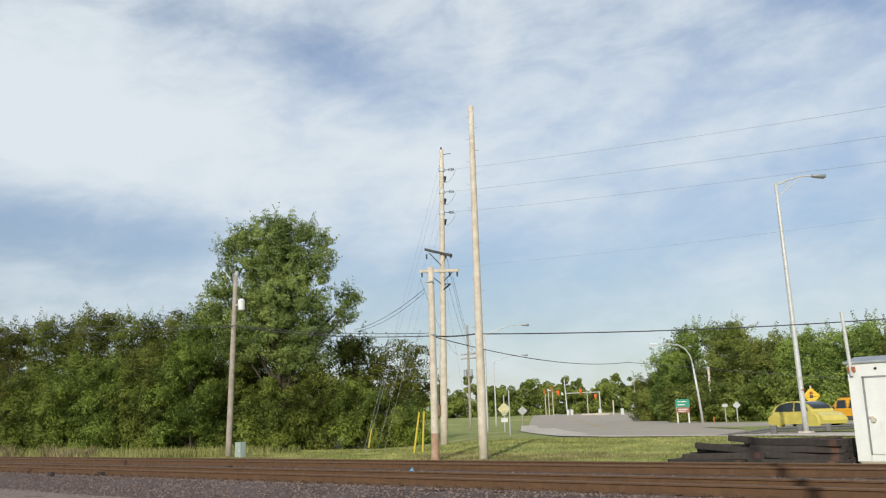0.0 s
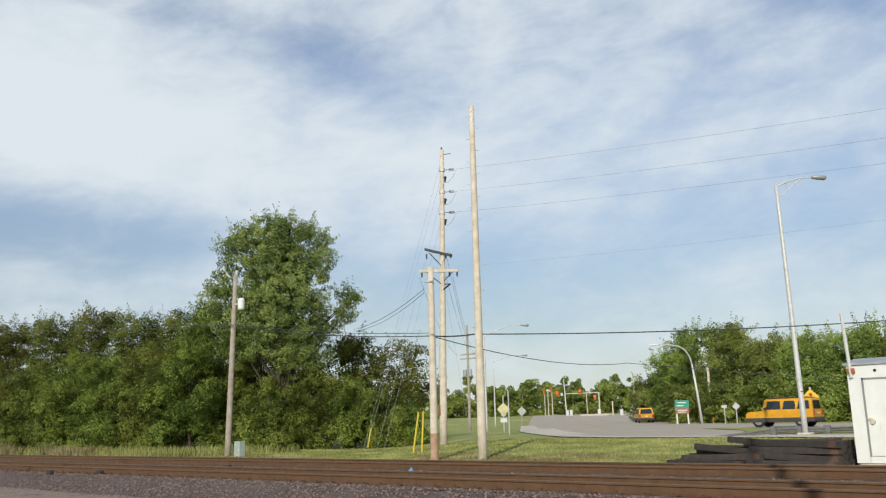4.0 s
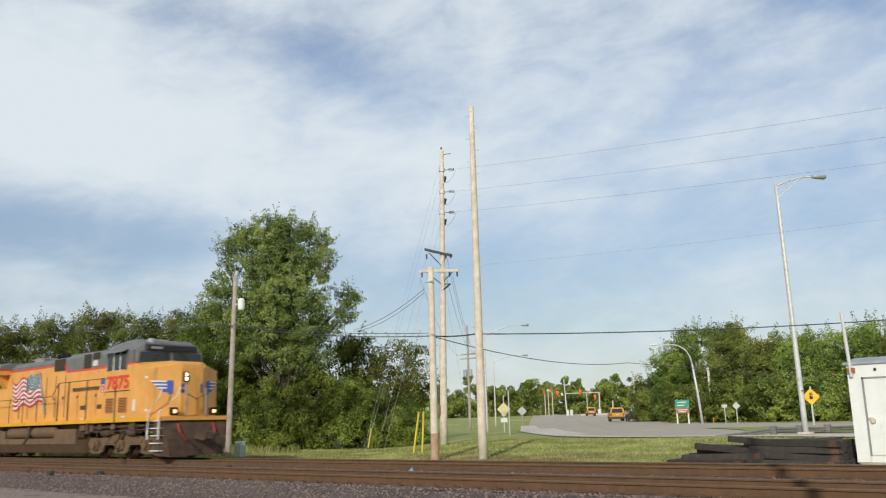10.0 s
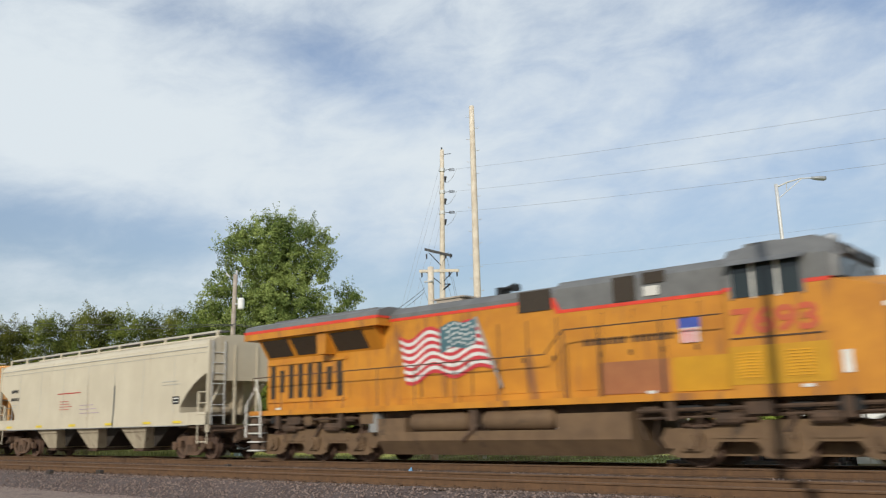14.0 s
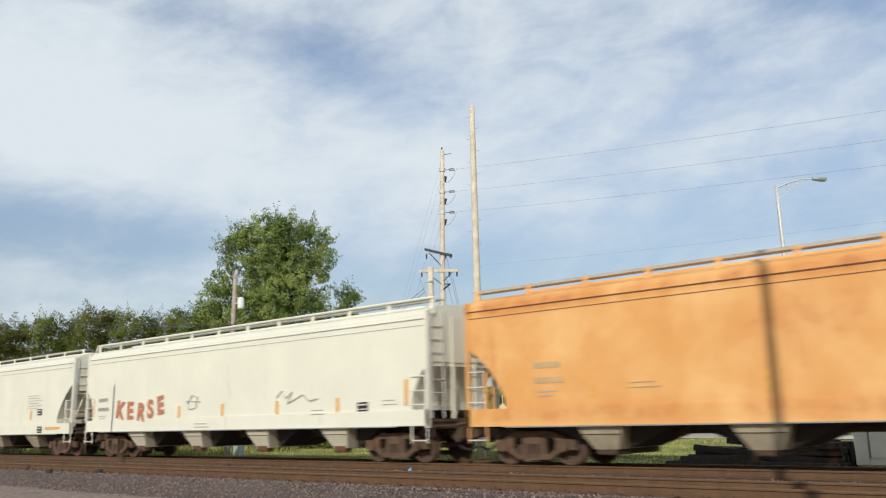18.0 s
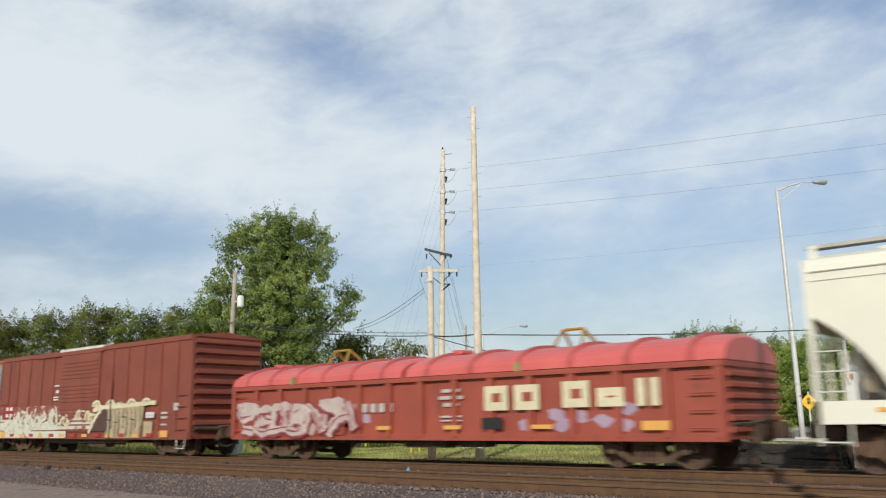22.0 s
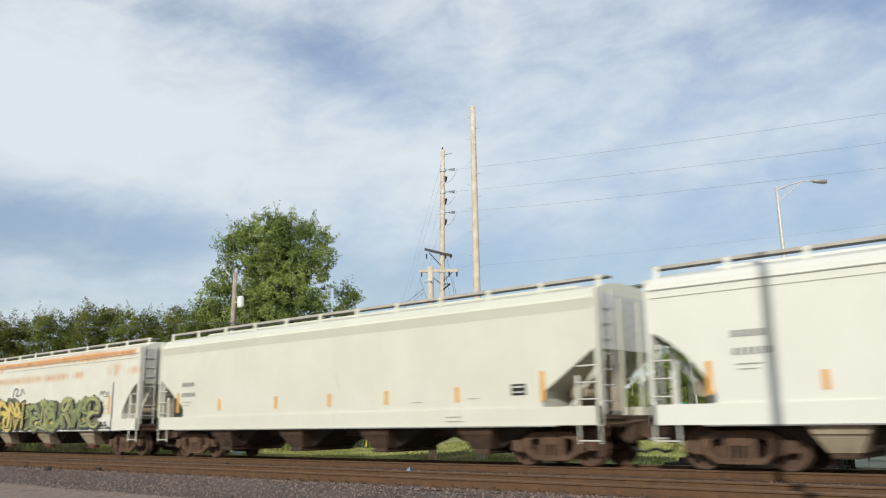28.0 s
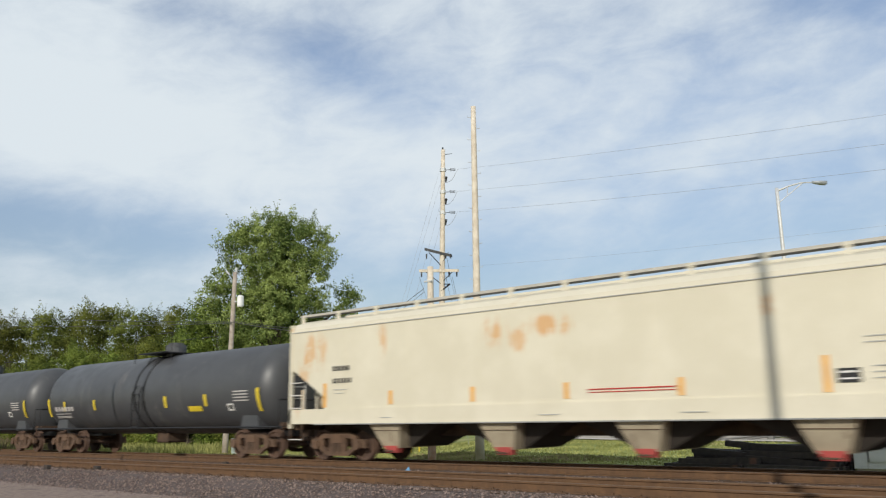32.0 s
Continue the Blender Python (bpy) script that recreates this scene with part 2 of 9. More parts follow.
HOP_TAN = material("sandy_grey_hopper_paint", (0.58, 0.52, 0.395), (0.50, 0.44, 0.33), 0.6, 0.5, 0.6, 0, 0.03, 20, (0.40, 0.32, 0.22), 0.25, 0.9, streak=2.5)
HOP_BEIGE = material("beige_hopper_paint", (0.66, 0.61, 0.49), (0.60, 0.55, 0.43), 0.6, 0.5, 0.55, 0, 0.03, 20, (0.55, 0.42, 0.27), 0.14, 0.8, streak=1.5)
RUST = material("orange_rust", (0.46, 0.19, 0.065), (0.30, 0.105, 0.04), 2.5, 0.6, 0.9, 0, 0.2, 30)
BOX_RED = material("boxcar_red_paint", (0.255, 0.066, 0.040), (0.20, 0.052, 0.033), 0.8, 0.5, 0.6, 0, 0.03, 20, (0.125, 0.038, 0.028), 0.3, 0.9, streak=2.0)
GON_RED = material("coil_car_red_paint", (0.37, 0.080, 0.048), (0.28, 0.062, 0.038), 0.8, 0.5, 0.6, 0, 0.03, 20, (0.16, 0.048, 0.036), 0.3, 0.9, streak=2.0)
COVER_RED = material("bright_red_cover_paint", (0.63, 0.135, 0.12), (0.55, 0.105, 0.095), 0.8, 0.5, 0.42, 0, 0.03, 20)
# the cover's red again, darkened so that the ribs look shaded
COVER_RIB = material("cover_red_with_rib_shade", (0.48, 0.09, 0.08), (0.38, 0.07, 0.06), 0.8, 0.5, 0.5, 0, 0.03, 20)
TANK_BLACK = material("sooty_black_tank_paint", (0.075, 0.077, 0.08), (0.055, 0.056, 0.06), 0.8, 0.6, 0.45, 0, 0.03, 20, (0.12, 0.115, 0.11), 0.3, 0.7, streak=1.5)
GATE_RED = material("red_outlet_gate", (0.55, 0.10, 0.09), (0.42, 0.08, 0.07), 3, 0.5, 0.6, 0, 0)
GRAF_SILVER = material("silver_spray_paint", (0.58, 0.55, 0.51), (0.46, 0.42, 0.40), 2, 0.6, 0.5, 0.1, 0)
GRAF_TAN = material("tan_spray_paint", (0.50, 0.41, 0.25), (0.37, 0.28, 0.17), 3, 0.5, 0.6, 0, 0)
GRAF_CREAM = material("cream_spray_paint", (0.72, 0.66, 0.45), (0.6, 0.54, 0.36), 3, 0.5, 0.6, 0, 0)
GRAF_YELLOW = material("yellow_spray_paint", (0.66, 0.52, 0.12), (0.55, 0.44, 0.13), 3, 0.5, 0.6, 0, 0)
GRAF_OLIVE = material("olive_spray_paint", (0.30, 0.33, 0.13), (0.22, 0.25, 0.10), 3, 0.5, 0.6, 0, 0)
GRAF_MINT = material("chalky_pale_spray_paint", (0.66, 0.66, 0.54), (0.50, 0.52, 0.42), 4, 0.6, 0.6, 0, 0, stain=(0.24, 0.07, 0.05), stain_amount=0.35, stain_scale=3.0)
GRAF_MOSS = material("mossy_spray_paint", (0.42, 0.42, 0.18), (0.30, 0.32, 0.13), 3, 0.5, 0.6, 0, 0)
GRAF_PINK = material("pinkish_silver_spray_paint", (0.60, 0.53, 0.48), (0.46, 0.35, 0.32), 2, 0.6, 0.5, 0.1, 0)
GRAF_DARK = material("dark_spray_paint", (0.085, 0.09, 0.088), (0.05, 0.055, 0.055), 3, 0.5, 0.6, 0, 0)
GRAF_LILAC = material("lilac_spray_paint", (0.44, 0.33, 0.43), None, 3, 0.5, 0.6, 0, 0)
GRAF_BROWN = material("rust_brown_spray_paint", (0.52, 0.21, 0.115), (0.44, 0.17, 0.09), 3, 0.5, 0.6, 0, 0)

CHUTE = material("grimy_chute_paint", (0.47, 0.40, 0.285), (0.35, 0.29, 0.205), 2.0, 0.6, 0.8, 0, 0.1, 20, (0.14, 0.10, 0.07), 0.35, 1.6, streak=2.0)
BOARD = material("dark_grey_running_board", (0.22, 0.215, 0.21), (0.15, 0.148, 0.145), 4, 0.5, 0.7, 0.1, 0.1, 40)
BOARD_EDGE = material("pale_weathered_board_edge", (0.50, 0.475, 0.42), (0.40, 0.375, 0.33), 3, 0.5, 0.65, 0.1, 0.1, 40)
FAINT = material("faded_small_lettering", (0.46, 0.45, 0.42), None, 3, 0.2, 0.6, 0, 0)
PATCH = material("fresh_yellow_panel", (0.55, 0.285, 0.010), (0.46, 0.23, 0.008), 2, 0.4, 0.5, 0, 0)
PRIMER = material("orange_brown_primer", (0.34, 0.135, 0.05), (0.27, 0.10, 0.04), 2, 0.5, 0.6, 0, 0)
UP_RED_OLD = material("faded_red_number_paint", (0.55, 0.085, 0.035), (0.42, 0.10, 0.04), 5, 0.6, 0.5, 0, 0)
OCHRE = material("ochre_lifting_frame_paint", (0.42, 0.25, 0.04), (0.30, 0.18, 0.035), 4, 0.5, 0.6, 0, 0)
GATE_RUST = material("rusty_outlet_gate", (0.22, 0.095, 0.06), (0.14, 0.06, 0.04), 4, 0.5, 0.8, 0, 0.1)
GRAF_GROUND = material("grey_green_spray_ground", (0.20, 0.20, 0.15), (0.13, 0.13, 0.11), 3, 0.5, 0.6, 0, 0)
GRAF_AQUA = material("pale_green_spray_paint", (0.30, 0.62, 0.44), None, 3, 0.5, 0.6, 0, 0)

# vehicles
CAR_YELLOW = material("pale_yellow_car_paint", (0.80, 0.66, 0.16), None, 2, 0.1, 0.3, 0, 0)
CAR_ORANGE = material("orange_yellow_car_paint", (0.78, 0.38, 0.02), None, 2, 0.1, 0.3, 0, 0)
CAR_NAVY = material("dark_blue_car_paint", (0.022, 0.028, 0.06), None, 2, 0.1, 0.3, 0, 0)
CAR_TRIM = material("dark_plastic_trim", (0.06, 0.055, 0.05), None, 2, 0.1, 0.6, 0, 0)
RUBBER = material("tyre_rubber", (0.02, 0.02, 0.02), None, 4, 0.2, 0.85, 0, 0.1)
TAIL_RED = material("red_tail_lamp", (0.45, 0.02, 0.02), None, 2, 0.1, 0.3, 0, 0)
CHROME = material("alloy_wheel", (0.5, 0.5, 0.5), None, 4, 0.2, 0.35, 0.8, 0)
TRACK_DIRT = material("rusty_brown_track_bed", (0.135, 0.077, 0.042), (0.076, 0.045, 0.026), 9, 0.6, 0.95, 0, 0.8, 18, (0.27, 0.20, 0.165), 0.15, 3.0)
GUARD = material("weathered_guard_rail", (0.22, 0.215, 0.20), (0.15, 0.148, 0.14), 4, 0.5, 0.6, 0.2, 0.05, 40)

# ---- mesh building ----
class Mesh:
    """Collects vertices and faces of one part."""

    def __init__(self):
        self.v, self.f = [], []

    def face(self, *pts):
        n = len(self.v)
        self.v += [tuple(p) for p in pts]
        self.f.append(tuple(range(n, n + len(pts))))
        return self

    def box(self, x0, x1, y0, y1, z0, z1, bevel=0.0):
        if bevel:
            return self.prism([(x0 + bevel, z0), (x1 - bevel, z0), (x1, z0 + bevel), (x1, z1 - bevel), (x1 - bevel, z1),
                               (x0 + bevel, z1), (x0, z1 - bevel), (x0, z0 + bevel)], y0, y1)
        n = len(self.v)
        self.v += [(x, y, z) for x in (x0, x1) for y in (y0, y1) for z in (z0, z1)]
        self.f += [tuple(n + i for i in q) for q in ((0, 1, 3, 2), (4, 6, 7, 5), (0, 4, 5, 1), (2, 3, 7, 6), (0, 2, 6, 4), (1, 5, 7, 3))]
        return self

    def prism(self, outline, y0, y1):
        """An outline in x, z drawn out from y0 to y1."""
        n, k = len(self.v), len(outline)
        self.v += [(x, y0, z) for x, z in outline] + [(x, y1, z) for x, z in outline]
        self.f += [tuple(range(n, n + k)), tuple(range(n + 2 * k - 1, n + k - 1, -1))]
        self.f += [(n + i, n + k + i, n + k + (i + 1) % k, n + (i + 1) % k) for i in range(k)]
        return self

    def extrude_x(self, outline, x0, x1, close=True):
        """An outline in y, z drawn out from x0 to x1."""
        n, k = len(self.v), len(outline)
        self.v += [(x0, y, z) for y, z in outline] + [(x1, y, z) for y, z in outline]
        if close:
            self.f += [tuple(range(n + k - 1, n - 1, -1)), tuple(range(n + k, n + 2 * k))]
        self.f += [(n + i, n + (i + 1) % k, n + k + (i + 1) % k, n + k + i) for i in range(k if close else k - 1)]
        return self

    def loft(self, rings, caps=True):
        n, k = len(self.v), len(rings[0])
        for r in rings:
            self.v += [tuple(p) for p in r]
        for j in range(len(rings) - 1):
            for i in range(k):
                a, b = n + j * k + i, n + j * k + (i + 1) % k
                self.f.append((a, b, b + k, a + k))
        if caps:
            self.f.append(tuple(range(n + k - 1, n - 1, -1)))
            self.f.append(tuple(range(n + (len(rings) - 1) * k, n + len(rings) * k)))
        return self

    def tube(self, path, radius, sides=6):
        """A round bar along a path; radius may be a list."""
        pts = [Vector(p) for p in path]
        rings = []
        for i, p in enumerate(pts):
            d = (pts[min(i + 1, len(pts) - 1)] - pts[max(i - 1, 0)]).normalized()
            a = d.cross(Vector((0, 0, 1)) if abs(d.z) < 0.9 else Vector((0, 1, 0))).normalized()
            b = a.cross(d)
            r = radius[i] if isinstance(radius, (list, tuple)) else radius
            rings.append([p + (a * math.cos(q) + b * math.sin(q)) * r for q in (2 * math.pi * j / sides for j in range(sides))])
        return self.loft(rings)

    def disc_y(self, x, z, y0, y1, r, sides=20, inner=0.0):
        """A wheel or drum whose axle runs along y."""
        ring = [(math.cos(2 * math.pi * i / sides), math.sin(2 * math.pi * i / sides)) for i in range(sides)]
        return self.prism([(x + r * c, z + r * s) for c, s in ring], y0, y1)

    def turn_y(self, x, z, profile, sides=20):
        """Spins (y, radius) pairs round an axle along y."""
        rings = [[(x + r * math.cos(2 * math.pi * i / sides), y, z + r * math.sin(2 * math.pi * i / sides)) for i in range(sides)]
                 for y, r in profile]
        return self.loft(rings)

    def turn_x(self, y, z, profile, sides=20):
        rings = [[(x, y + r * math.cos(2 * math.pi * i / sides), z + r * math.sin(2 * math.pi * i / sides)) for i in range(sides)]
                 for x, r in profile]
        return self.loft(rings)

    def data(self, name, mat, smooth=False):
        me = bpy.data.meshes.new(name)
        me.from_pydata(self.v, [], self.f)
        me.materials.append(mat)
        if smooth:
            me.shade_smooth()
        me.update()
        bm = bmesh.new()
        bm.from_mesh(me)
        bmesh.ops.recalc_face_normals(bm, faces=bm.faces)
        bm.to_mesh(me)
        bm.free()
        return me


def part(name, mesh, mat, parent=None, label="", at=None, smooth=False):
    """Links a mesh as one object, under a thing or under a part."""
    ob = new(name, mesh.data(name, mat, smooth) if isinstance(mesh, Mesh) else mesh)
    if parent:
        ob.parent = parent
    if at:
        ob.matrix_basis = at if isinstance(at, Matrix) else Matrix.Translation(at)
    return tagged(ob, label)


def thing(name, label, category, at=None, group=""):
    ob = new(name)
    ob.empty_display_size = 0.3
    if at:
        ob.matrix_basis = at if isinstance(at, Matrix) else Matrix.Translation(at)
    return tagged(ob, label, category, group)


def lerp_table(x, table):
    for (a, b), (c, d) in zip(table, table[1:]):
        if x <= c:
            return b + (d - b) * (max(x, a) - a) / (c - a)
    return table[-1][1]


def smooth01(x):
    x = min(1.0, max(0.0, x))
    return x * x * (3 - 2 * x)


RIGHT_RISE = [(0, -0.45), (27, -0.45), (40, 0.1), (65, 0.15), (131, 0.6), (200, 2.0), (400, 4.0), (1000, 9.0), (5000, 12.0)]
LEFT_RISE = [(0, -0.45), (60, -0.42), (131, 0.2), (200, 1.8), (400, 4.0), (1000, 9.0), (5000, 12.0)]


def terrain(x, y):
    """Height of the ground: low beside the tracks, rising gently to the road and beyond."""
    d = math.hypot(x, y)
    if y < 10:
        return -0.45
    w = smooth01((math.degrees(math.atan2(x, y)) + 46) / 10)
    return w * lerp_table(d, RIGHT_RISE) + (1 - w) * lerp_table(d, LEFT_RISE)

# ---- ground, tracks and road ----
def ground_sheet():
    m = Mesh()
    radii = [0.0, 3.0] + [6 * 1.045 ** i for i in range(152)]
    steps = 360
    for r in radii:
        for i in range(steps):
            a = 2 * math.pi * i / steps
            x, y = r * math.sin(a), r * math.cos(a)
            bump = 0.05 * noise.noise((x * 0.15, y * 0.15, 0)) * smooth01((34 - r) / 4) if 21.5 < y else 0.0
            m.v.append((x, y, terrain(x, y) - (0.25 if 8 < y < 21.5 and r < 300 else 0.0) + bump))
    for j in range(len(radii) - 1):
        for i in range(steps):
            a, b = j * steps + i, j * steps + (i + 1) % steps
            m.f.append((a, b, b + steps, a + steps))
    tagged(part("ground", m, GRASS, smooth=True), "mown green and straw-coloured grass verge", "ground", kind="structure")


ground_sheet()
NEAR_TRACK, FAR_TRACK = 13.95, 18.55      # centre lines
GAUGE = 0.755                              # centre line to rail centre


def ballast_bed():
    m = Mesh()
    ys = [(7.4, -0.60), (10.6, -0.45), (11.9, -0.25), (12.4, -0.19), (15.6, -0.19), (16.2, -0.24), (16.9, -0.19), (20.2, -0.20), (20.9, -0.28), (22.6, -0.62)]
    xs = [-400, -200, -120] + [-90 + 0.5 * i for i in range(221)] + [40, 100, 300]
    for x in xs:
        for y, z in ys:
            j = 0.035 * noise.noise((x * 1.3, y * 2.0, 3.0))
            m.v.append((x, y + 0.25 * noise.noise((x * 0.4, y, 1.0)), z + j))
    k = len(ys)
    for i in range(len(xs) - 1):
        for j in range(k - 1):
            a = i * k + j
            m.f.append((a, a + 1, a + 1 + k, a + k))
    tagged(part("ballast_bed", m, BALLAST, smooth=True), "purple-grey crushed stone ballast under the tracks", "ballast", kind="structure")


ballast_bed()
gravel = Mesh()
for i in range(60):
    x0, x1 = -60 + i * 1.5, -58.5 + i * 1.5
    e0, e1 = (10.75 + 0.35 * noise.noise((x * 0.3, 0, 5)) for x in (x0, x1))
    gravel.face((x0, 2.0, -0.43), (x1, 2.0, -0.43), (x1, e1, -0.43), (x0, e0, -0.43))
tagged(part("gravel_strip", gravel, DIRT), "pale dusty gravel beside the ballast", "gravel", kind="structure")


def scattered_stones():
    """Loose stones of the ballast shoulder, too many to count."""
    rng = np.random.default_rng(4)
    m = Mesh()
    for _ in range(21000):
        x = rng.uniform(-34, 2)
        y = rng.uniform(9.9, 12.9) if rng.random() < 0.82 else rng.uniform(15.2, 17.4)
        z = lerp_table(y, [(7.4, -0.60), (10.6, -0.45), (11.9, -0.25), (12.4, -0.19), (15.6, -0.19), (16.2, -0.24), (16.9, -0.19)])
        if x < -24 and rng.random() < 0.4:
            continue
        r = rng.uniform(0.014, 0.036)
        q = rng.uniform(-1, 1, (6, 3)) * 0.35 * r
        base = ((r, 0, 0), (0, r, 0), (-r, 0, 0), (0, -r, 0), (0, 0, r * 0.9), (0, 0, -r * 0.6))
        n = len(m.v)
        m.v += [(x + b[0] + d[0], y + b[1] + d[1], z + 0.01 + b[2] + d[2]) for b, d in zip(base, q)]
        m.f += [(n + a, n + b, n + 4) for a, b in ((0, 1), (1, 2), (2, 3), (3, 0))]
    ob = part("ballast_stones", m, STONE)
    tagged(ob, "loose purple-grey crushed stones", "stones", kind="stuff")


scattered_stones()


for line in (NEAR_TRACK, FAR_TRACK):
    bedding = Mesh()
    for i in range(140):
        x0, x1 = -75 + i * 0.6, -74.4 + i * 0.6
        w0, w1 = (1.34 + 0.12 * noise.noise((x * 1.1, line, 7)) for x in (x0, x1))
        bedding.face((x0, line - w0, -0.185), (x1, line - w1, -0.185), (x1, line + w1, -0.185), (x0, line + w0, -0.185))
    tagged(part("track_bed", bedding, TRACK_DIRT), "rust-brown stained ballast between the rails", "ballast", kind="structure")


def rail_line(y, name):
    """One rail of a track: foot, web and worn head."""
    foot = Mesh().extrude_x([(-0.07, -0.18), (0.07, -0.18), (0.07, -0.165), (0.012, -0.145), (0.012, -0.05), (0.036, -0.036),
                             (0.036, -0.012), (-0.036, -0.012), (-0.036, -0.036), (-0.012, -0.05), (-0.012, -0.145), (-0.07, -0.165)], -400, 300)
    ob = tagged(part(name, foot, RAIL, at=(0, y, 0)), "long rust-brown steel rail on wooden ties", "rail", "rails", kind="structure")
    part("rail_head", Mesh().extrude_x([(-0.036, -0.012), (0.036, -0.012), (0.033, 0.0), (-0.033, 0.0)], -400, 300), RAIL_HEAD, ob, "worn shiny running surface")
    return ob


for line in (NEAR_TRACK, FAR_TRACK):
    for side in (-GAUGE, GAUGE):
        rail_line(line + side, "rail")

tie_mesh = Mesh().box(-0.115, 0.115, -1.3, 1.3, -0.30, -0.172, 0.012).data("tie", TIE)
plate_mesh = Mesh().box(-0.09, 0.09, -0.17, 0.17, -0.172, -0.158).box(-0.05, -0.02, -0.12, -0.085, -0.158, -0.13).box(0.02, 0.05, 0.085, 0.12, -0.158, -0.13).data("tie_plate", RAIL)
# spare dark specks on the tracks
for px, py in ((-26.6, 12.35), (-24.6, 12.9), (-23.2, 16.4)):
    tagged(part("tie_plug", Mesh().box(-0.12, 0.12, -0.06, 0.06, -0.18, -0.06, 0.02), TIE_BLACK, at=(px, py, 0)), "short dark block lying by the rail", "debris")
tagged(part("blue_scrap", Mesh().face((-0.16, -0.05, -0.17), (0.14, -0.06, -0.17), (0.02, 0.02, 0.02)).face((-0.16, -0.05, -0.17), (0.02, 0.02, 0.02), (0.05, 0.12, -0.17)).face((0.14, -0.06, -0.17), (0.05, 0.12, -0.17), (0.02, 0.02, 0.02)),
            material("blue_plastic_scrap", (0.16, 0.34, 0.55), None, 6, 0.4, 0.5, 0, 0), at=(-14.7, 15.75, 0)), "crumpled scrap of blue plastic between the tracks", "litter")

ROAD_NEAR = [(40, 30), (18, 33.5), (0, 36.5), (-10, 38.0), (-16, 38.3), (-21.5, 38.8), (-26, 41.2), (-30, 45.5), (-33.5, 49.5), (-40, 57), (-60, 85), (-85, 121), (-117, 168), (-150, 215)]
ROAD_FAR = [(40, 62), (18, 66), (0, 69), (-10, 71), (-17, 72.5), (-24, 75), (-29, 77), (-33, 78.5), (-37, 82), (-42, 89), (-56, 111), (-76, 144), (-103, 184), (-136, 232)]


def road_sheet():
    m = Mesh()
    fine = []
    for (a, b), (c, d) in zip(zip(ROAD_NEAR, ROAD_FAR), list(zip(ROAD_NEAR, ROAD_FAR))[1:]):
        for s in range(6):
            q = s / 6
            fine.append(((a[0] + (c[0] - a[0]) * q, a[1] + (c[1] - a[1]) * q), (b[0] + (d[0] - b[0]) * q, b[1] + (d[1] - b[1]) * q)))
    k = 25
    for near, far in fine:
        for j in range(k):
            q = j / (k - 1)
            x, y = near[0] + (far[0] - near[0]) * q, near[1] + (far[1] - near[1]) * q
            m.v.append((x, y, terrain(x, y) + 0.04))
    for i in range(len(fine) - 1):
        for j in range(k - 1):
            a = i * k + j
            m.f.append((a, a + 1, a + 1 + k, a + k))
    tagged(part("road", m, ASPHALT, smooth=True), "weathered pale grey asphalt road curving away to the junction", "road", kind="structure")
    return fine


road_sheet()


def ribbon(name, pts, width, mat, lift, label, category):
    """A flat strip along a line on the ground."""
    m = Mesh()
    ps = []
    for a, b in zip(pts, pts[1:]):
        n = max(2, int(math.dist(a, b) / 3))
        ps += [(a[0] + (b[0] - a[0]) * i / n, a[1] + (b[1] - a[1]) * i / n) for i in range(n)]
    ps.append(pts[-1])
    for i, p in enumerate(ps):
        q, r = ps[max(i - 1, 0)], ps[min(i + 1, len(ps) - 1)]
        d = Vector((r[0] - q[0], r[1] - q[1])).normalized()
        for s in (-width / 2, width / 2):
            x, y = p[0] - d.y * s, p[1] + d.x * s
            m.v.append((x, y, terrain(x, y) + lift))
    for i in range(len(ps) - 1):
        m.f.append((2 * i, 2 * i + 1, 2 * i + 3, 2 * i + 2))
    return tagged(part(name, m, mat), label, category, kind="structure")


ribbon("kerb", [(x + 0.1, y + 0.3) for x, y in ROAD_FAR[2:]], 0.5, CONCRETE, 0.09, "pale concrete kerb along the road", "kerb")
ribbon("road_edge", [(x, y) for x, y in ROAD_NEAR[2:11]], 1.7, CONCRETE, 0.052, "crumbling pale edge of the road", "road edge")
ribbon("road_shoulder", [(-28.6, 44.6), (-32.4, 49.6), (-38, 56.4), (-46, 67)], 2.6, CONCRETE, 0.047, "broken pale concrete apron at the road's mouth", "apron")
ribbon("lane_line", [(-36, 62), (-50, 83), (-70, 113), (-105, 165)], 0.25, material("worn_lane_paint", (0.50, 0.36, 0.16), None, 2, 0.5, 0.8, 0, 0), 0.049, "worn yellow lane line", "road marking")

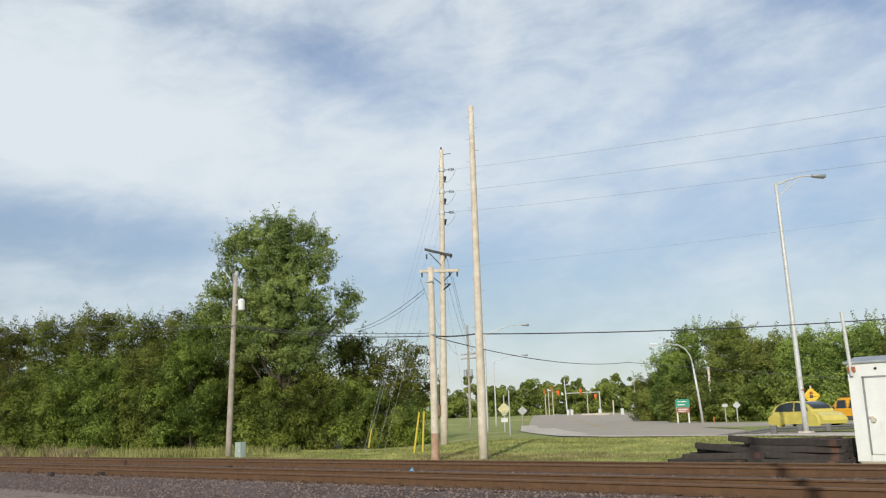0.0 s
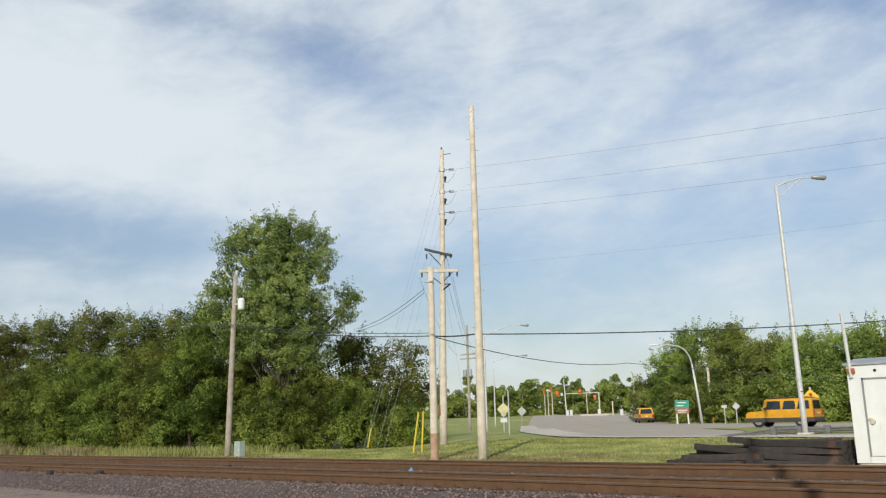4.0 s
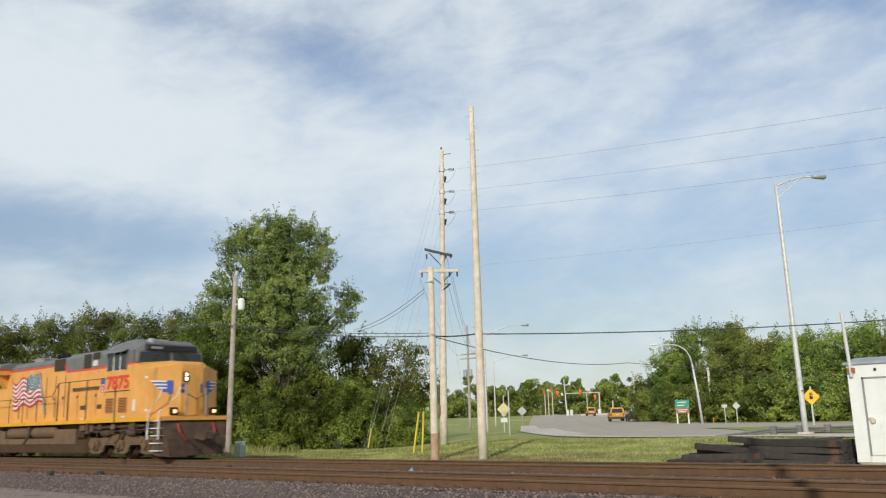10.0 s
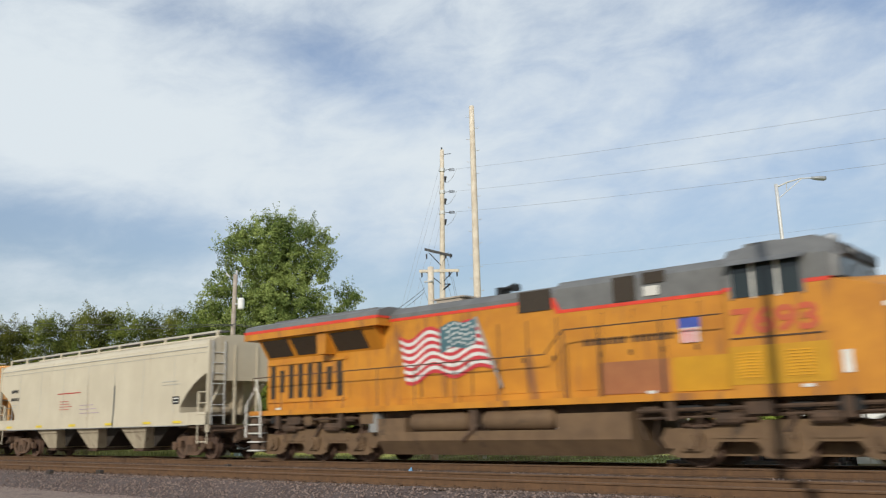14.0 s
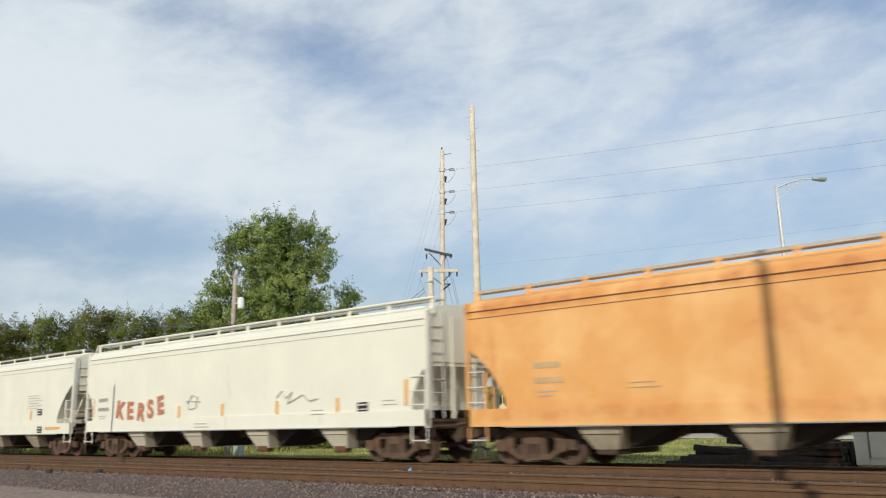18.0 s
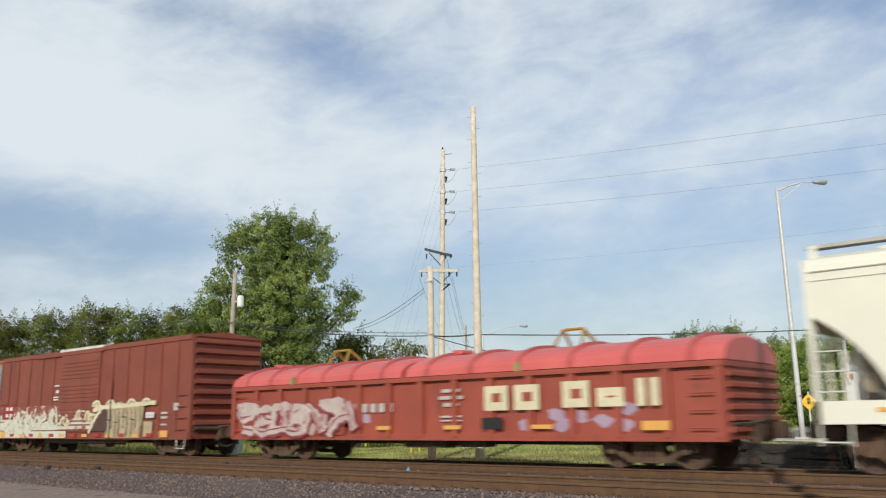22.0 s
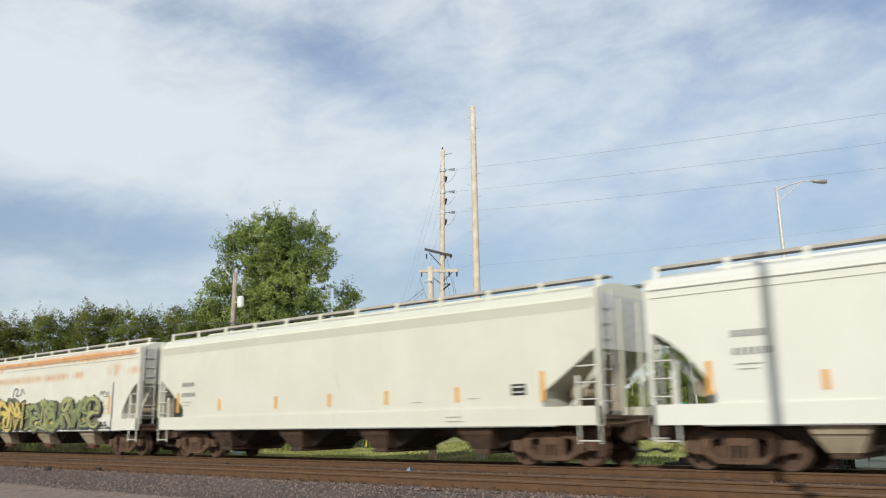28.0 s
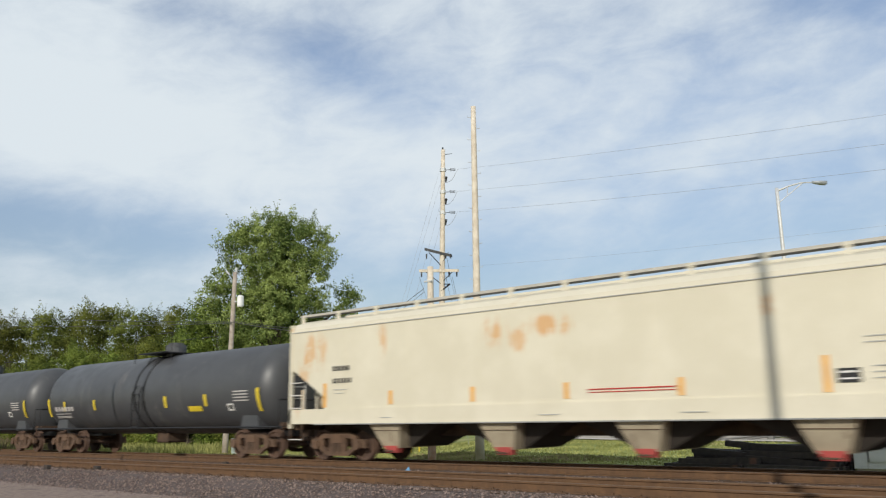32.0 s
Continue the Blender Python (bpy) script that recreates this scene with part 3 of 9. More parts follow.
# ---- trees ----
def leaf_cloud(name, clumps, per_area, size, mat, parent, seed, label=""):
    """A crown of many small leaves gathered in clumps (x, y, z, radius, flatness)."""
    rng = np.random.default_rng(seed)
    pts, out = [], []
    for x, y, z, r, flat, *swell in clumps:
        n = int(per_area * r * r)
        d = rng.normal(size=(n, 3))
        d /= np.linalg.norm(d, axis=1)[:, None]
        q = d * (r * (0.45 + 0.65 * rng.random(n) ** 0.5))[:, None]
        q[:, 2] *= flat
        pts.append(q + (x, y, z))
        out.append(d * 0.55 + np.array(swell) * 1.0 + (0, 0, 0.25) if swell else d + (0, 0, 0.35))
    c = np.concatenate(pts)
    n = len(c)
    nrm = np.concatenate(out) + rng.normal(size=(n, 3)) * 0.62
    nrm /= np.linalg.norm(nrm, axis=1)[:, None]
    a = np.cross(nrm, rng.normal(size=(n, 3)))
    a /= np.linalg.norm(a, axis=1)[:, None]
    b = np.cross(nrm, a)
    s = (size * rng.uniform(0.6, 1.35, n))[:, None]
    v = np.stack([c + a * s, c - a * s * 0.6 + b * s * 0.6, c - a * s * 0.6 - b * s * 0.6], 1).reshape(-1, 3)
    me = bpy.data.meshes.new(name)
    me.from_pydata(v.tolist(), [], np.arange(3 * n).reshape(-1, 3).tolist())
    me.materials.append(mat)
    return part(name, me, mat, parent, label)


def crown_of(t, lobes, mat, leaf, density, clump, seed, sprigs=0.5):
    """Leaves in small clumps over and inside the lobes (x, y, z, radius) of a crown, with sprigs that break its outline."""
    rng = random.Random(seed)
    cl = []
    for x, y, z, r in lobes:
        n = max(5, int(5.6 * (r / clump) ** 1.75))
        for i in range(n):
            d = Vector((rng.gauss(0, 1), rng.gauss(0, 1), rng.gauss(0.15, 1))).normalized()
            q = r * (0.55 + 0.5 * rng.random() ** 0.7) if rng.random() < 0.8 else r * rng.random() * 0.6
            k = clump * rng.uniform(0.55, 1.25)
            c = Vector((x, y, z)) + Vector((d.x * q, d.y * q, d.z * q * 0.9))
            if c.z < 0.15:
                c.z = 0.15 + 0.3 * rng.random()
            cl.append((c.x, c.y, c.z, k, rng.uniform(0.6, 0.95), d.x, d.y, d.z))
            if q > r * 0.85 and rng.random() < sprigs and d.z > -0.3:
                for s in range(3):
                    e = c + (d + Vector((0, 0, 0.5))) * clump * (0.7 + 0.5 * s)
                    cl.append((e.x, e.y, e.z, k * (0.5 - 0.11 * s), 1.0, d.x, d.y, d.z))
    leaf_cloud("crown", cl, density, leaf, mat, t, seed)


def stems(t, lobes, height, trunk, seed, reach=0.85):
    """A bent, tapered trunk with a limb into every lobe of the crown."""
    rng = random.Random(seed)
    m = Mesh()
    way = [Vector((rng.uniform(-0.25, 0.25) * q * 2, rng.uniform(-0.25, 0.25) * q * 2, q * height * reach)) for q in (0, 0.2, 0.45, 0.7, 1)]
    m.tube(way, [trunk, trunk * 0.85, trunk * 0.62, trunk * 0.38, trunk * 0.12], 9)
    for x, y, z, r in lobes:
        c = Vector((x, y, z))
        k = min(0.95, max(0.08, (z / height - 0.22)))
        f = k * 4
        b = way[int(f)].lerp(way[min(4, int(f) + 1)], f - int(f))
        mid = b.lerp(c, 0.55) + Vector((rng.uniform(-0.2, 0.2), rng.uniform(-0.2, 0.2), 0.25))
        m.tube([b, mid, c], [trunk * 0.24, trunk * 0.13, trunk * 0.05], 6)
    part("trunk", m, BARK, t)


def tree(name, label, x, y, height, width, seed, mat=LEAF_BUSH, leaf=0.09, density=300, trunk=0.2, clump=0.42, lobes=11, sprigs=0.5, low=0.0, category="tree"):
    """A broad-leaved tree or bush with an uneven crown of overlapping lobes."""
    rng = random.Random(seed)
    t = thing(name, label, category, (x, y, terrain(x, y) - 0.1))
    out = []
    for i in range(lobes):
        u = (i + 0.5) / lobes
        z = height * (low + (0.96 - low) * u)
        swell = 1.0 if u < 0.55 else 1.0 - 0.75 * ((u - 0.55) / 0.45) ** 1.3
        r = width * rng.uniform(0.14, 0.25) * (0.72 + 0.28 * swell)
        a = i * 2.4 + rng.uniform(-0.5, 0.5)
        q = max(0.0, width * 0.5 - r * 0.8) * swell * rng.uniform(0.55, 1.1)
        out.append((q * math.cos(a), q * math.sin(a), min(z, height - r * 0.75), r))
    out.append((0, 0, height * (low + 0.3), width * 0.26))
    stems(t, out, height, trunk, seed)
    crown_of(t, out, mat, leaf, density, clump, seed, sprigs)
    return t


# the tall cottonwood: lobes across, along the line of sight, height, radius
x, y = -46.3, 36.9
t = thing("tall_tree", "tall leafy cottonwood rising above the thicket", "tree", (x, y, terrain(x, y) - 0.1))
shape = [(-1.0, 0.2, 14.4, 1.2), (0.3, -0.3, 14.3, 1.25), (1.7, 0.1, 13.9, 1.1), (-2.8, 0.2, 13.8, 1.05), (-3.6, -0.2, 12.8, 0.95), (2.7, -0.2, 13.1, 1.0), (-1.6, -0.8, 12.9, 1.6), (0.6, -0.9, 12.6, 1.8),
         (2.4, -0.4, 11.7, 1.25), (-2.5, -0.5, 11.6, 1.2), (-4.0, 0.1, 11.2, 0.8), (-0.8, -1.2, 10.8, 1.8), (1.5, -1.0, 10.3, 1.6), (-4.3, -0.2, 9.6, 1.2), (-5.0, 0.2, 8.6, 0.95), (-2.3, -1.1, 9.2, 1.75), (0.0, -1.5, 8.6, 2.0),
         (2.2, -0.8, 8.8, 1.25), (4.4, 0.0, 9.2, 0.85), (5.0, 0.2, 9.6, 0.6), (4.3, -0.2, 8.2, 0.75), (3.6, 0.1, 7.4, 0.7), (-3.0, -0.9, 7.6, 1.55), (-0.9, -1.6, 6.8, 1.95), (1.5, -1.2, 7.0, 1.6), (-2.6, -0.6, 5.7, 1.1), (0.6, -1.2, 5.2, 1.5), (1.9, -0.6, 5.4, 1.4),
         (0.0, 1.0, 12.0, 2.2), (-0.8, 1.3, 9.4, 2.4), (0.8, 1.3, 7.2, 2.3)]
shape = [(0.62 * u - 0.78 * v, 0.78 * u + 0.62 * v, z + 0.45 - t.location.z, r) for u, v, z, r in shape]
stems(t, shape, 15.5, 0.42, 3)
crown_of(t, shape, LEAF_TREE, 0.075, 520, 0.36, 3, 0.55)

# the thicket beside the tracks
for i, (x, y, h, w) in enumerate([(-76, 31, 9.6, 7), (-71.5, 33, 10.0, 7.5), (-67, 34.5, 10.3, 7), (-62.5, 35.5, 9.5, 7.5), (-58.5, 37, 9.8, 7), (-54.5, 37.5, 9.5, 7.5), (-50.5, 38.5, 8.8, 7), (-79, 28.5, 10.4, 7.5), (-84, 28, 10.6, 8)]):
    tree("thicket_tree", "dense green thicket tree with shoots above its crown", x, y, h * 1.11, w * 1.1, 20 + i, LEAF_BUSH, 0.075, 430, 0.2, 0.42, 18, 0.6)
for i, (x, y, h, w) in enumerate([(-73, 28.8, 5.2, 6.5), (-68.5, 30.5, 6.2, 6.5), (-64, 31.6, 7.0, 6.5), (-59.8, 32.6, 6.4, 6.5), (-56, 33.2, 7.4, 6.5), (-52.3, 33.8, 7.6, 6.2), (-50.6, 36.8, 6.2, 4.4)]):
    tree("bush", "dense green bush at the edge of the thicket", x, y, h * 1.05, w * 1.05, 50 + i, LEAF_BUSH, 0.07, 480, 0.12, 0.38, 16, 0.6, 0.02, "bush")
for i, (x, y, h, w) in enumerate([(-46.2, 35.8, 4.8, 4.8), (-44.0, 37.6, 5.4, 5.2), (-41.6, 39.2, 4.4, 4.8), (-39.4, 40.0, 3.4, 4.2), (-38.2, 41.2, 2.6, 3.4), (-44.6, 36.2, 2.6, 3.8)]):
    tree("bush", "bright green rounded bush in front of the thicket", x, y, h, w, 70 + i, LEAF_BRIGHT, 0.065, 600, 0.1, 0.34, 11, 0.55, 0.04, "bush")
tree("dark_tree", "darker broad tree behind the bright bushes", -47.5, 44.5, 8.4, 7.0, 91, LEAF_BUSH, 0.095, 300, 0.2, 0.42, 12, 0.5, 0.1)
tree("thin_tree", "thin leaning tree with an open crown", -43.0, 45.5, 7.6, 5.4, 92, LEAF_BUSH, 0.085, 190, 0.14, 0.36, 10, 0.8, 0.3)

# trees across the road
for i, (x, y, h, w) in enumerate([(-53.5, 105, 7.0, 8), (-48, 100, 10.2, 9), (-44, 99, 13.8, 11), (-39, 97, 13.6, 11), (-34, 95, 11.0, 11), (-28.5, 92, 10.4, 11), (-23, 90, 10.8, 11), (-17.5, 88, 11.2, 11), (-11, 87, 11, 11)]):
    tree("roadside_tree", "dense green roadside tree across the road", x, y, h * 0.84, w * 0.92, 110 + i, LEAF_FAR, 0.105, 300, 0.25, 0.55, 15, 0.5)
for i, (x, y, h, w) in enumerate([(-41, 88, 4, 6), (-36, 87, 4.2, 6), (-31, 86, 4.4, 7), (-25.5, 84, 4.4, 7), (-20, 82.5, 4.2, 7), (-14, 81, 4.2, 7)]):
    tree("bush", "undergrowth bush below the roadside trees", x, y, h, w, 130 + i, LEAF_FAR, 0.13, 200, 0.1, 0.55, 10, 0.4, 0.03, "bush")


def far_woods(name, label, line, seed, height, leaf=0.8, step=4.0):
    """A distant belt of trees, too far to count."""
    rng = random.Random(seed)
    cl = []
    for (x0, y0), (x1, y1) in zip(line, line[1:]):
        n = int(math.dist((x0, y0), (x1, y1)) / step)
        for i in range(n):
            q = (i + rng.random()) / n
            x, y = x0 + (x1 - x0) * q, y0 + (y1 - y0) * q
            hh = height * rng.uniform(0.65, 1.25)
            z0 = terrain(x, y)
            for j in range(26):
                u = rng.random()
                cl.append((x + rng.gauss(0, 2.6) * (1.1 - u * 0.6), y + rng.gauss(0, 2.0), z0 + hh * u, rng.uniform(0.7, 1.5), 0.85))
    tagged(leaf_cloud(name, cl, 120, leaf * 0.36, LEAF_FAR, None, seed), label, "woods", kind="stuff")


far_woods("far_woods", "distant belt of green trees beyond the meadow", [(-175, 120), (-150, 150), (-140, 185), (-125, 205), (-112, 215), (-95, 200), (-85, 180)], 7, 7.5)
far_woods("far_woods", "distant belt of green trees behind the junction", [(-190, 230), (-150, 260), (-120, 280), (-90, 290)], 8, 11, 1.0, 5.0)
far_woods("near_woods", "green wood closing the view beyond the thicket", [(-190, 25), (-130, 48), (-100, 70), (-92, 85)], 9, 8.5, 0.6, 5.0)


def grass_tufts(name, label, count, region, height, mat, seed, keep):
    """Blades of grass, too many to count."""
    rng = np.random.default_rng(seed)
    m = Mesh()
    x0, x1, y0, y1 = region
    while len(m.f) < count:
        x, y = rng.uniform(x0, x1), rng.uniform(y0, y1)
        if not keep(x, y):
            continue
        z = terrain(x, y) - 0.02
        h = height * rng.uniform(0.4, 1.3)
        a, b = rng.uniform(0, 6.28), rng.uniform(-0.5, 0.5)
        w = 0.03 + 0.02 * rng.random()
        c, s = math.cos(a) * w, math.sin(a) * w
        n = len(m.v)
        m.v += [(x - c, y - s, z), (x + c, y + s, z), (x + b * h, y + b * h * 0.5, z + h)]
        m.f.append((n, n + 1, n + 2))
    me = bpy.data.meshes.new(name)
    me.from_pydata(m.v, [], m.f)
    me.materials.append(mat)
    tagged(part(name, me, mat), label, "grass", kind="stuff")


grass_tufts("grass", "short green grass blades on the verge", 60000, (-48, -6, 21.8, 40), 0.085, BLADE, 1, lambda x, y: y < 37.5 - 0.0 * x)
grass_tufts("grass", "long green grass at the foot of the thicket", 9000, (-75, -40, 22, 34), 0.45, BLADE, 2, lambda x, y: y < 0.22 * (x + 75) + 27.5)
grass_tufts("dry_grass", "long straw-coloured dry grass along the ballast", 5000, (-75, -46, 22, 27), 0.75, DRY_BLADE, 3, lambda x, y: noise.noise((x * 0.15, y * 0.1, 9)) > 0.12)
grass_tufts("dry_grass", "short straw-coloured grass along the ballast", 16000, (-46, -8, 21.5, 28), 0.09, DRY_BLADE, 4, lambda x, y: noise.noise((x * 0.2, y * 0.3, 2)) > 0.02)

# ---- the train ----
def lettering(text, height, mat, parent, x, z, y, name="number", squeeze=1.0, bold=0.0, tilt=0.0):
    """Words painted on a side that faces -y; x is the left edge."""
    cu = bpy.data.curves.new("lettering", "FONT")
    cu.body, cu.size, cu.offset, cu.extrude = text, height * 1.38, bold, 0.004
    tmp = new("lettering", cu)
    me = bpy.data.meshes.new_from_object(tmp.evaluated_get(bpy.context.evaluated_depsgraph_get()))
    bpy.data.objects.remove(tmp)
    me.materials.clear()
    me.materials.append(mat)
    return part(name, me, mat, parent, at=Matrix.Translation((x, y, z)) @ Euler((radians(90), radians(tilt), 0)).to_matrix().to_4x4() @ Matrix.Diagonal((squeeze, 1, 1, 1)))


def plate(x0, x1, z0, z1, y, lean=0.0):
    """A thin painted patch on a side that faces -y."""
    return Mesh().prism([(x0, z0), (x1, z0), (x1 + lean, z1), (x0 + lean, z1)], y, y + 0.012)


def truck(parent, x, axles, r, loco=False):
    """A bogie: side frames, bolster, springs, and its turning wheelsets."""
    span = (axles[-1] - axles[0]) / 2
    m = Mesh()
    if loco:
        for y in (-1.13, 1.0):
            m.prism([(-span - 0.75, 0.62), (-span - 0.62, 0.42), (-span + 0.45, 0.36), (-span + 0.6, 0.55), (-0.62, 0.55), (-0.45, 0.36), (0.45, 0.36),
                     (0.62, 0.55), (span - 0.6, 0.55), (span - 0.45, 0.36), (span + 0.62, 0.42), (span + 0.75, 0.62), (span + 0.6, 0.86),
                     (span - 0.3, 0.80), (0.9, 0.98), (-0.9, 0.98), (-span + 0.3, 0.80), (-span - 0.6, 0.86)], y, y + 0.13)
        m.box(-0.35, 0.35, -1.0, 1.0, 0.6, 0.95).box(-span - 0.55, span + 0.55, -0.62, 0.62, 0.24, 0.95)
        for bx in (-span, 0.0, span):
            m.prism([(bx - 0.52, 0.30), (bx - 0.34, 0.22), (bx + 0.34, 0.22), (bx + 0.52, 0.30), (bx + 0.4, 0.46), (bx - 0.4, 0.46)], -1.18, -1.1)
        m.box(-span + 0.5, -0.55, -1.16, -1.02, 0.62, 0.78).box(0.55, span - 0.5, -1.16, -1.02, 0.62, 0.78)
    else:
        for y in (-1.08, 0.95):
            for sgn in (-1, 1):
                m.prism([(sgn * (span + 0.30), 0.38), (sgn * (span - 0.24), 0.38), (sgn * (span - 0.28), 0.64), (sgn * (span + 0.26), 0.62)], y + 0.004, y + 0.134)
                m.prism([(sgn * 0.34, 0.2), (sgn * 0.22, 0.2), (sgn * 0.22, 0.72), (sgn * 0.34, 0.72)], y - 0.004, y + 0.126)
            m.prism([(-span + 0.05, 0.56), (-0.5, 0.66), (0.5, 0.66), (span - 0.05, 0.56), (span - 0.1, 0.70), (0.55, 0.82), (-0.55, 0.82), (-span + 0.1, 0.70)], y, y + 0.13)
            m.prism([(-span + 0.05, 0.38), (-0.48, 0.15), (0.48, 0.15), (span - 0.05, 0.38), (span - 0.12, 0.50), (0.42, 0.27), (-0.42, 0.27), (-span + 0.12, 0.50)], y - 0.008, y + 0.122)
        m.box(-0.24, 0.24, -1.12, 1.12, 0.52, 0.76, 0.03)
    t = part("truck", m, TANK_DUST if loco else TRUCK, parent, "rusty cast steel bogie", (x, 0, 0))
    if loco:
        for ax in axles:
            part("axle_box", Mesh().box(ax - 0.24, ax + 0.24, -1.26, -1.12, 0.36, 0.74, 0.05).disc_y(ax, 0.55, -1.34, -1.26, 0.15, 12), TANK_DUST, t)
        for bx in (-span * 0.5, span * 0.5):
            part("brake_cylinder", Mesh().turn_x(-1.2, 1.02, [(bx - 0.42, 0.05), (bx - 0.4, 0.13), (bx + 0.15, 0.13), (bx + 0.2, 0.06), (bx + 0.5, 0.05)], 10), UNDER, t)
        part("damper", Mesh().tube([(-0.15, -1.2, 0.45), (0.35, -1.2, 1.15)], 0.05, 8), UNDER, t)
        part("sand_pipe", Mesh().tube([(span + 0.8, -1.05, 1.3), (span + 0.9, -1.05, 0.6), (span + 0.65, -0.85, 0.2)], 0.025, 6).tube([(-span - 0.8, -1.05, 1.3), (-span - 0.9, -1.05, 0.6), (-span - 0.65, -0.85, 0.2)], 0.025, 6), UNDER, t)
    else:
        sp = Mesh()
        for sx in (-0.14, 0, 0.14):
            sp.tube([(sx, -1.06, 0.2), (sx, -1.06, 0.52)], 0.055, 8)
        part("spring_nest", sp, UNDER, t, "coil springs in the side frame")
        for ax in axles:
            part("bearing_cap", Mesh().disc_y(ax, r, -1.17, -1.06, 0.13, 12), TRUCK, t)
    for ax in axles:
        w = Mesh()
        for sgn in (-1, 1):
            w.turn_y(0, 0, [(sgn * 0.69, r + 0.02), (sgn * 0.715, r), (sgn * 0.83, r - 0.015), (sgn * 0.83, r * 0.84), (sgn * 0.78, r * 0.78), (sgn * 0.77, r * 0.3), (sgn * 0.84, r * 0.24), (sgn * 0.84, 0.02)], 28)
            for q in range(4):
                a = q * math.pi / 2
                w.box(r * 0.52 * math.cos(a) - 0.05, r * 0.52 * math.cos(a) + 0.05, sgn * 0.78 - 0.02, sgn * 0.78 + 0.02, r * 0.52 * math.sin(a) - 0.05, r * 0.52 * math.sin(a) + 0.05)
        w.tube([(0, -0.95, 0), (0, 0.95, 0)], 0.08, 8)
        ws = part("wheelset", w, WHEEL, t, "pair of brown steel wheels on an axle", (ax, 0, r))
        WHEELS.append((ws, parent, ax, r))
    return t


def coupler(parent, x, sgn, z=0.84, sill=True):
    if sill:
        part("end_sill", Mesh().box(min(x, x + sgn * 0.16), max(x, x + sgn * 0.16), -1.32, 1.32, 0.90, 1.14, 0.01), UNDER, parent)
        part("striker", Mesh().box(min(x, x + sgn * 0.36), max(x, x + sgn * 0.36), -0.36, 0.36, 0.60, 1.08, 0.04), UNDER, parent, "rusty cast striker plate")
        part("uncoupling_lever", Mesh().tube([(x + sgn * 0.2, -1.38, 0.72), (x + sgn * 0.2, -1.36, 0.98), (x + sgn * 0.26, -0.5, 1.0), (x + sgn * 0.5, -0.16, 1.08)], 0.022, 6), TRUCK, parent)
        part("angle_cock", Mesh().turn_y(x + sgn * 0.3, 0.62, [(-0.52, 0.03), (-0.5, 0.08), (-0.36, 0.08), (-0.34, 0.03)], 8), UNDER, parent)
    part("coupler", Mesh().box(min(x, x + sgn * 0.62), max(x, x + sgn * 0.62), -0.11, 0.11, z - 0.12, z + 0.12, 0.03).box(min(x + sgn * 0.45, x + sgn * 0.8), max(x + sgn * 0.45, x + sgn * 0.8), -0.2, 0.16, z - 0.17, z + 0.17, 0.05), UNDER, parent, "rusty knuckle coupler")
    part("air_hose", Mesh().tube([(x, -0.35, z - 0.15), (x + sgn * 0.35, -0.33, z - 0.45), (x + sgn * 0.55, -0.27, z - 0.5), (x + sgn * 0.8, -0.2, z - 0.42)], 0.032, 6), RUBBER, parent)


WHEELS = []
CARS = []


def car(name, label, category, a, b):
    c = thing(name, label, category, (0, 0, 0), "cars of the train")
    CARS.append((c, (a + b) / 2, a, b))
    return c, (b - a) / 2


def wavy(x0, x1, top, bottom, y, n=26, phase=0.0, amp=0.09, fall=0.0, turns=9.0):
    """A waving strip of cloth painted on a side; top and bottom are functions of 0..1."""
    m = Mesh()
    for i in range(n + 1):
        q = i / n
        x = x0 + (x1 - x0) * q
        w = amp * math.sin(q * turns + phase) * (1.25 - 0.5 * q) - fall * (1 - q)
        m.v += [(x, y, top(q) + w), (x, y, bottom(q) + w)]
    for i in range(n):
        m.f.append((2 * i, 2 * i + 1, 2 * i + 3, 2 * i + 2))
    return m


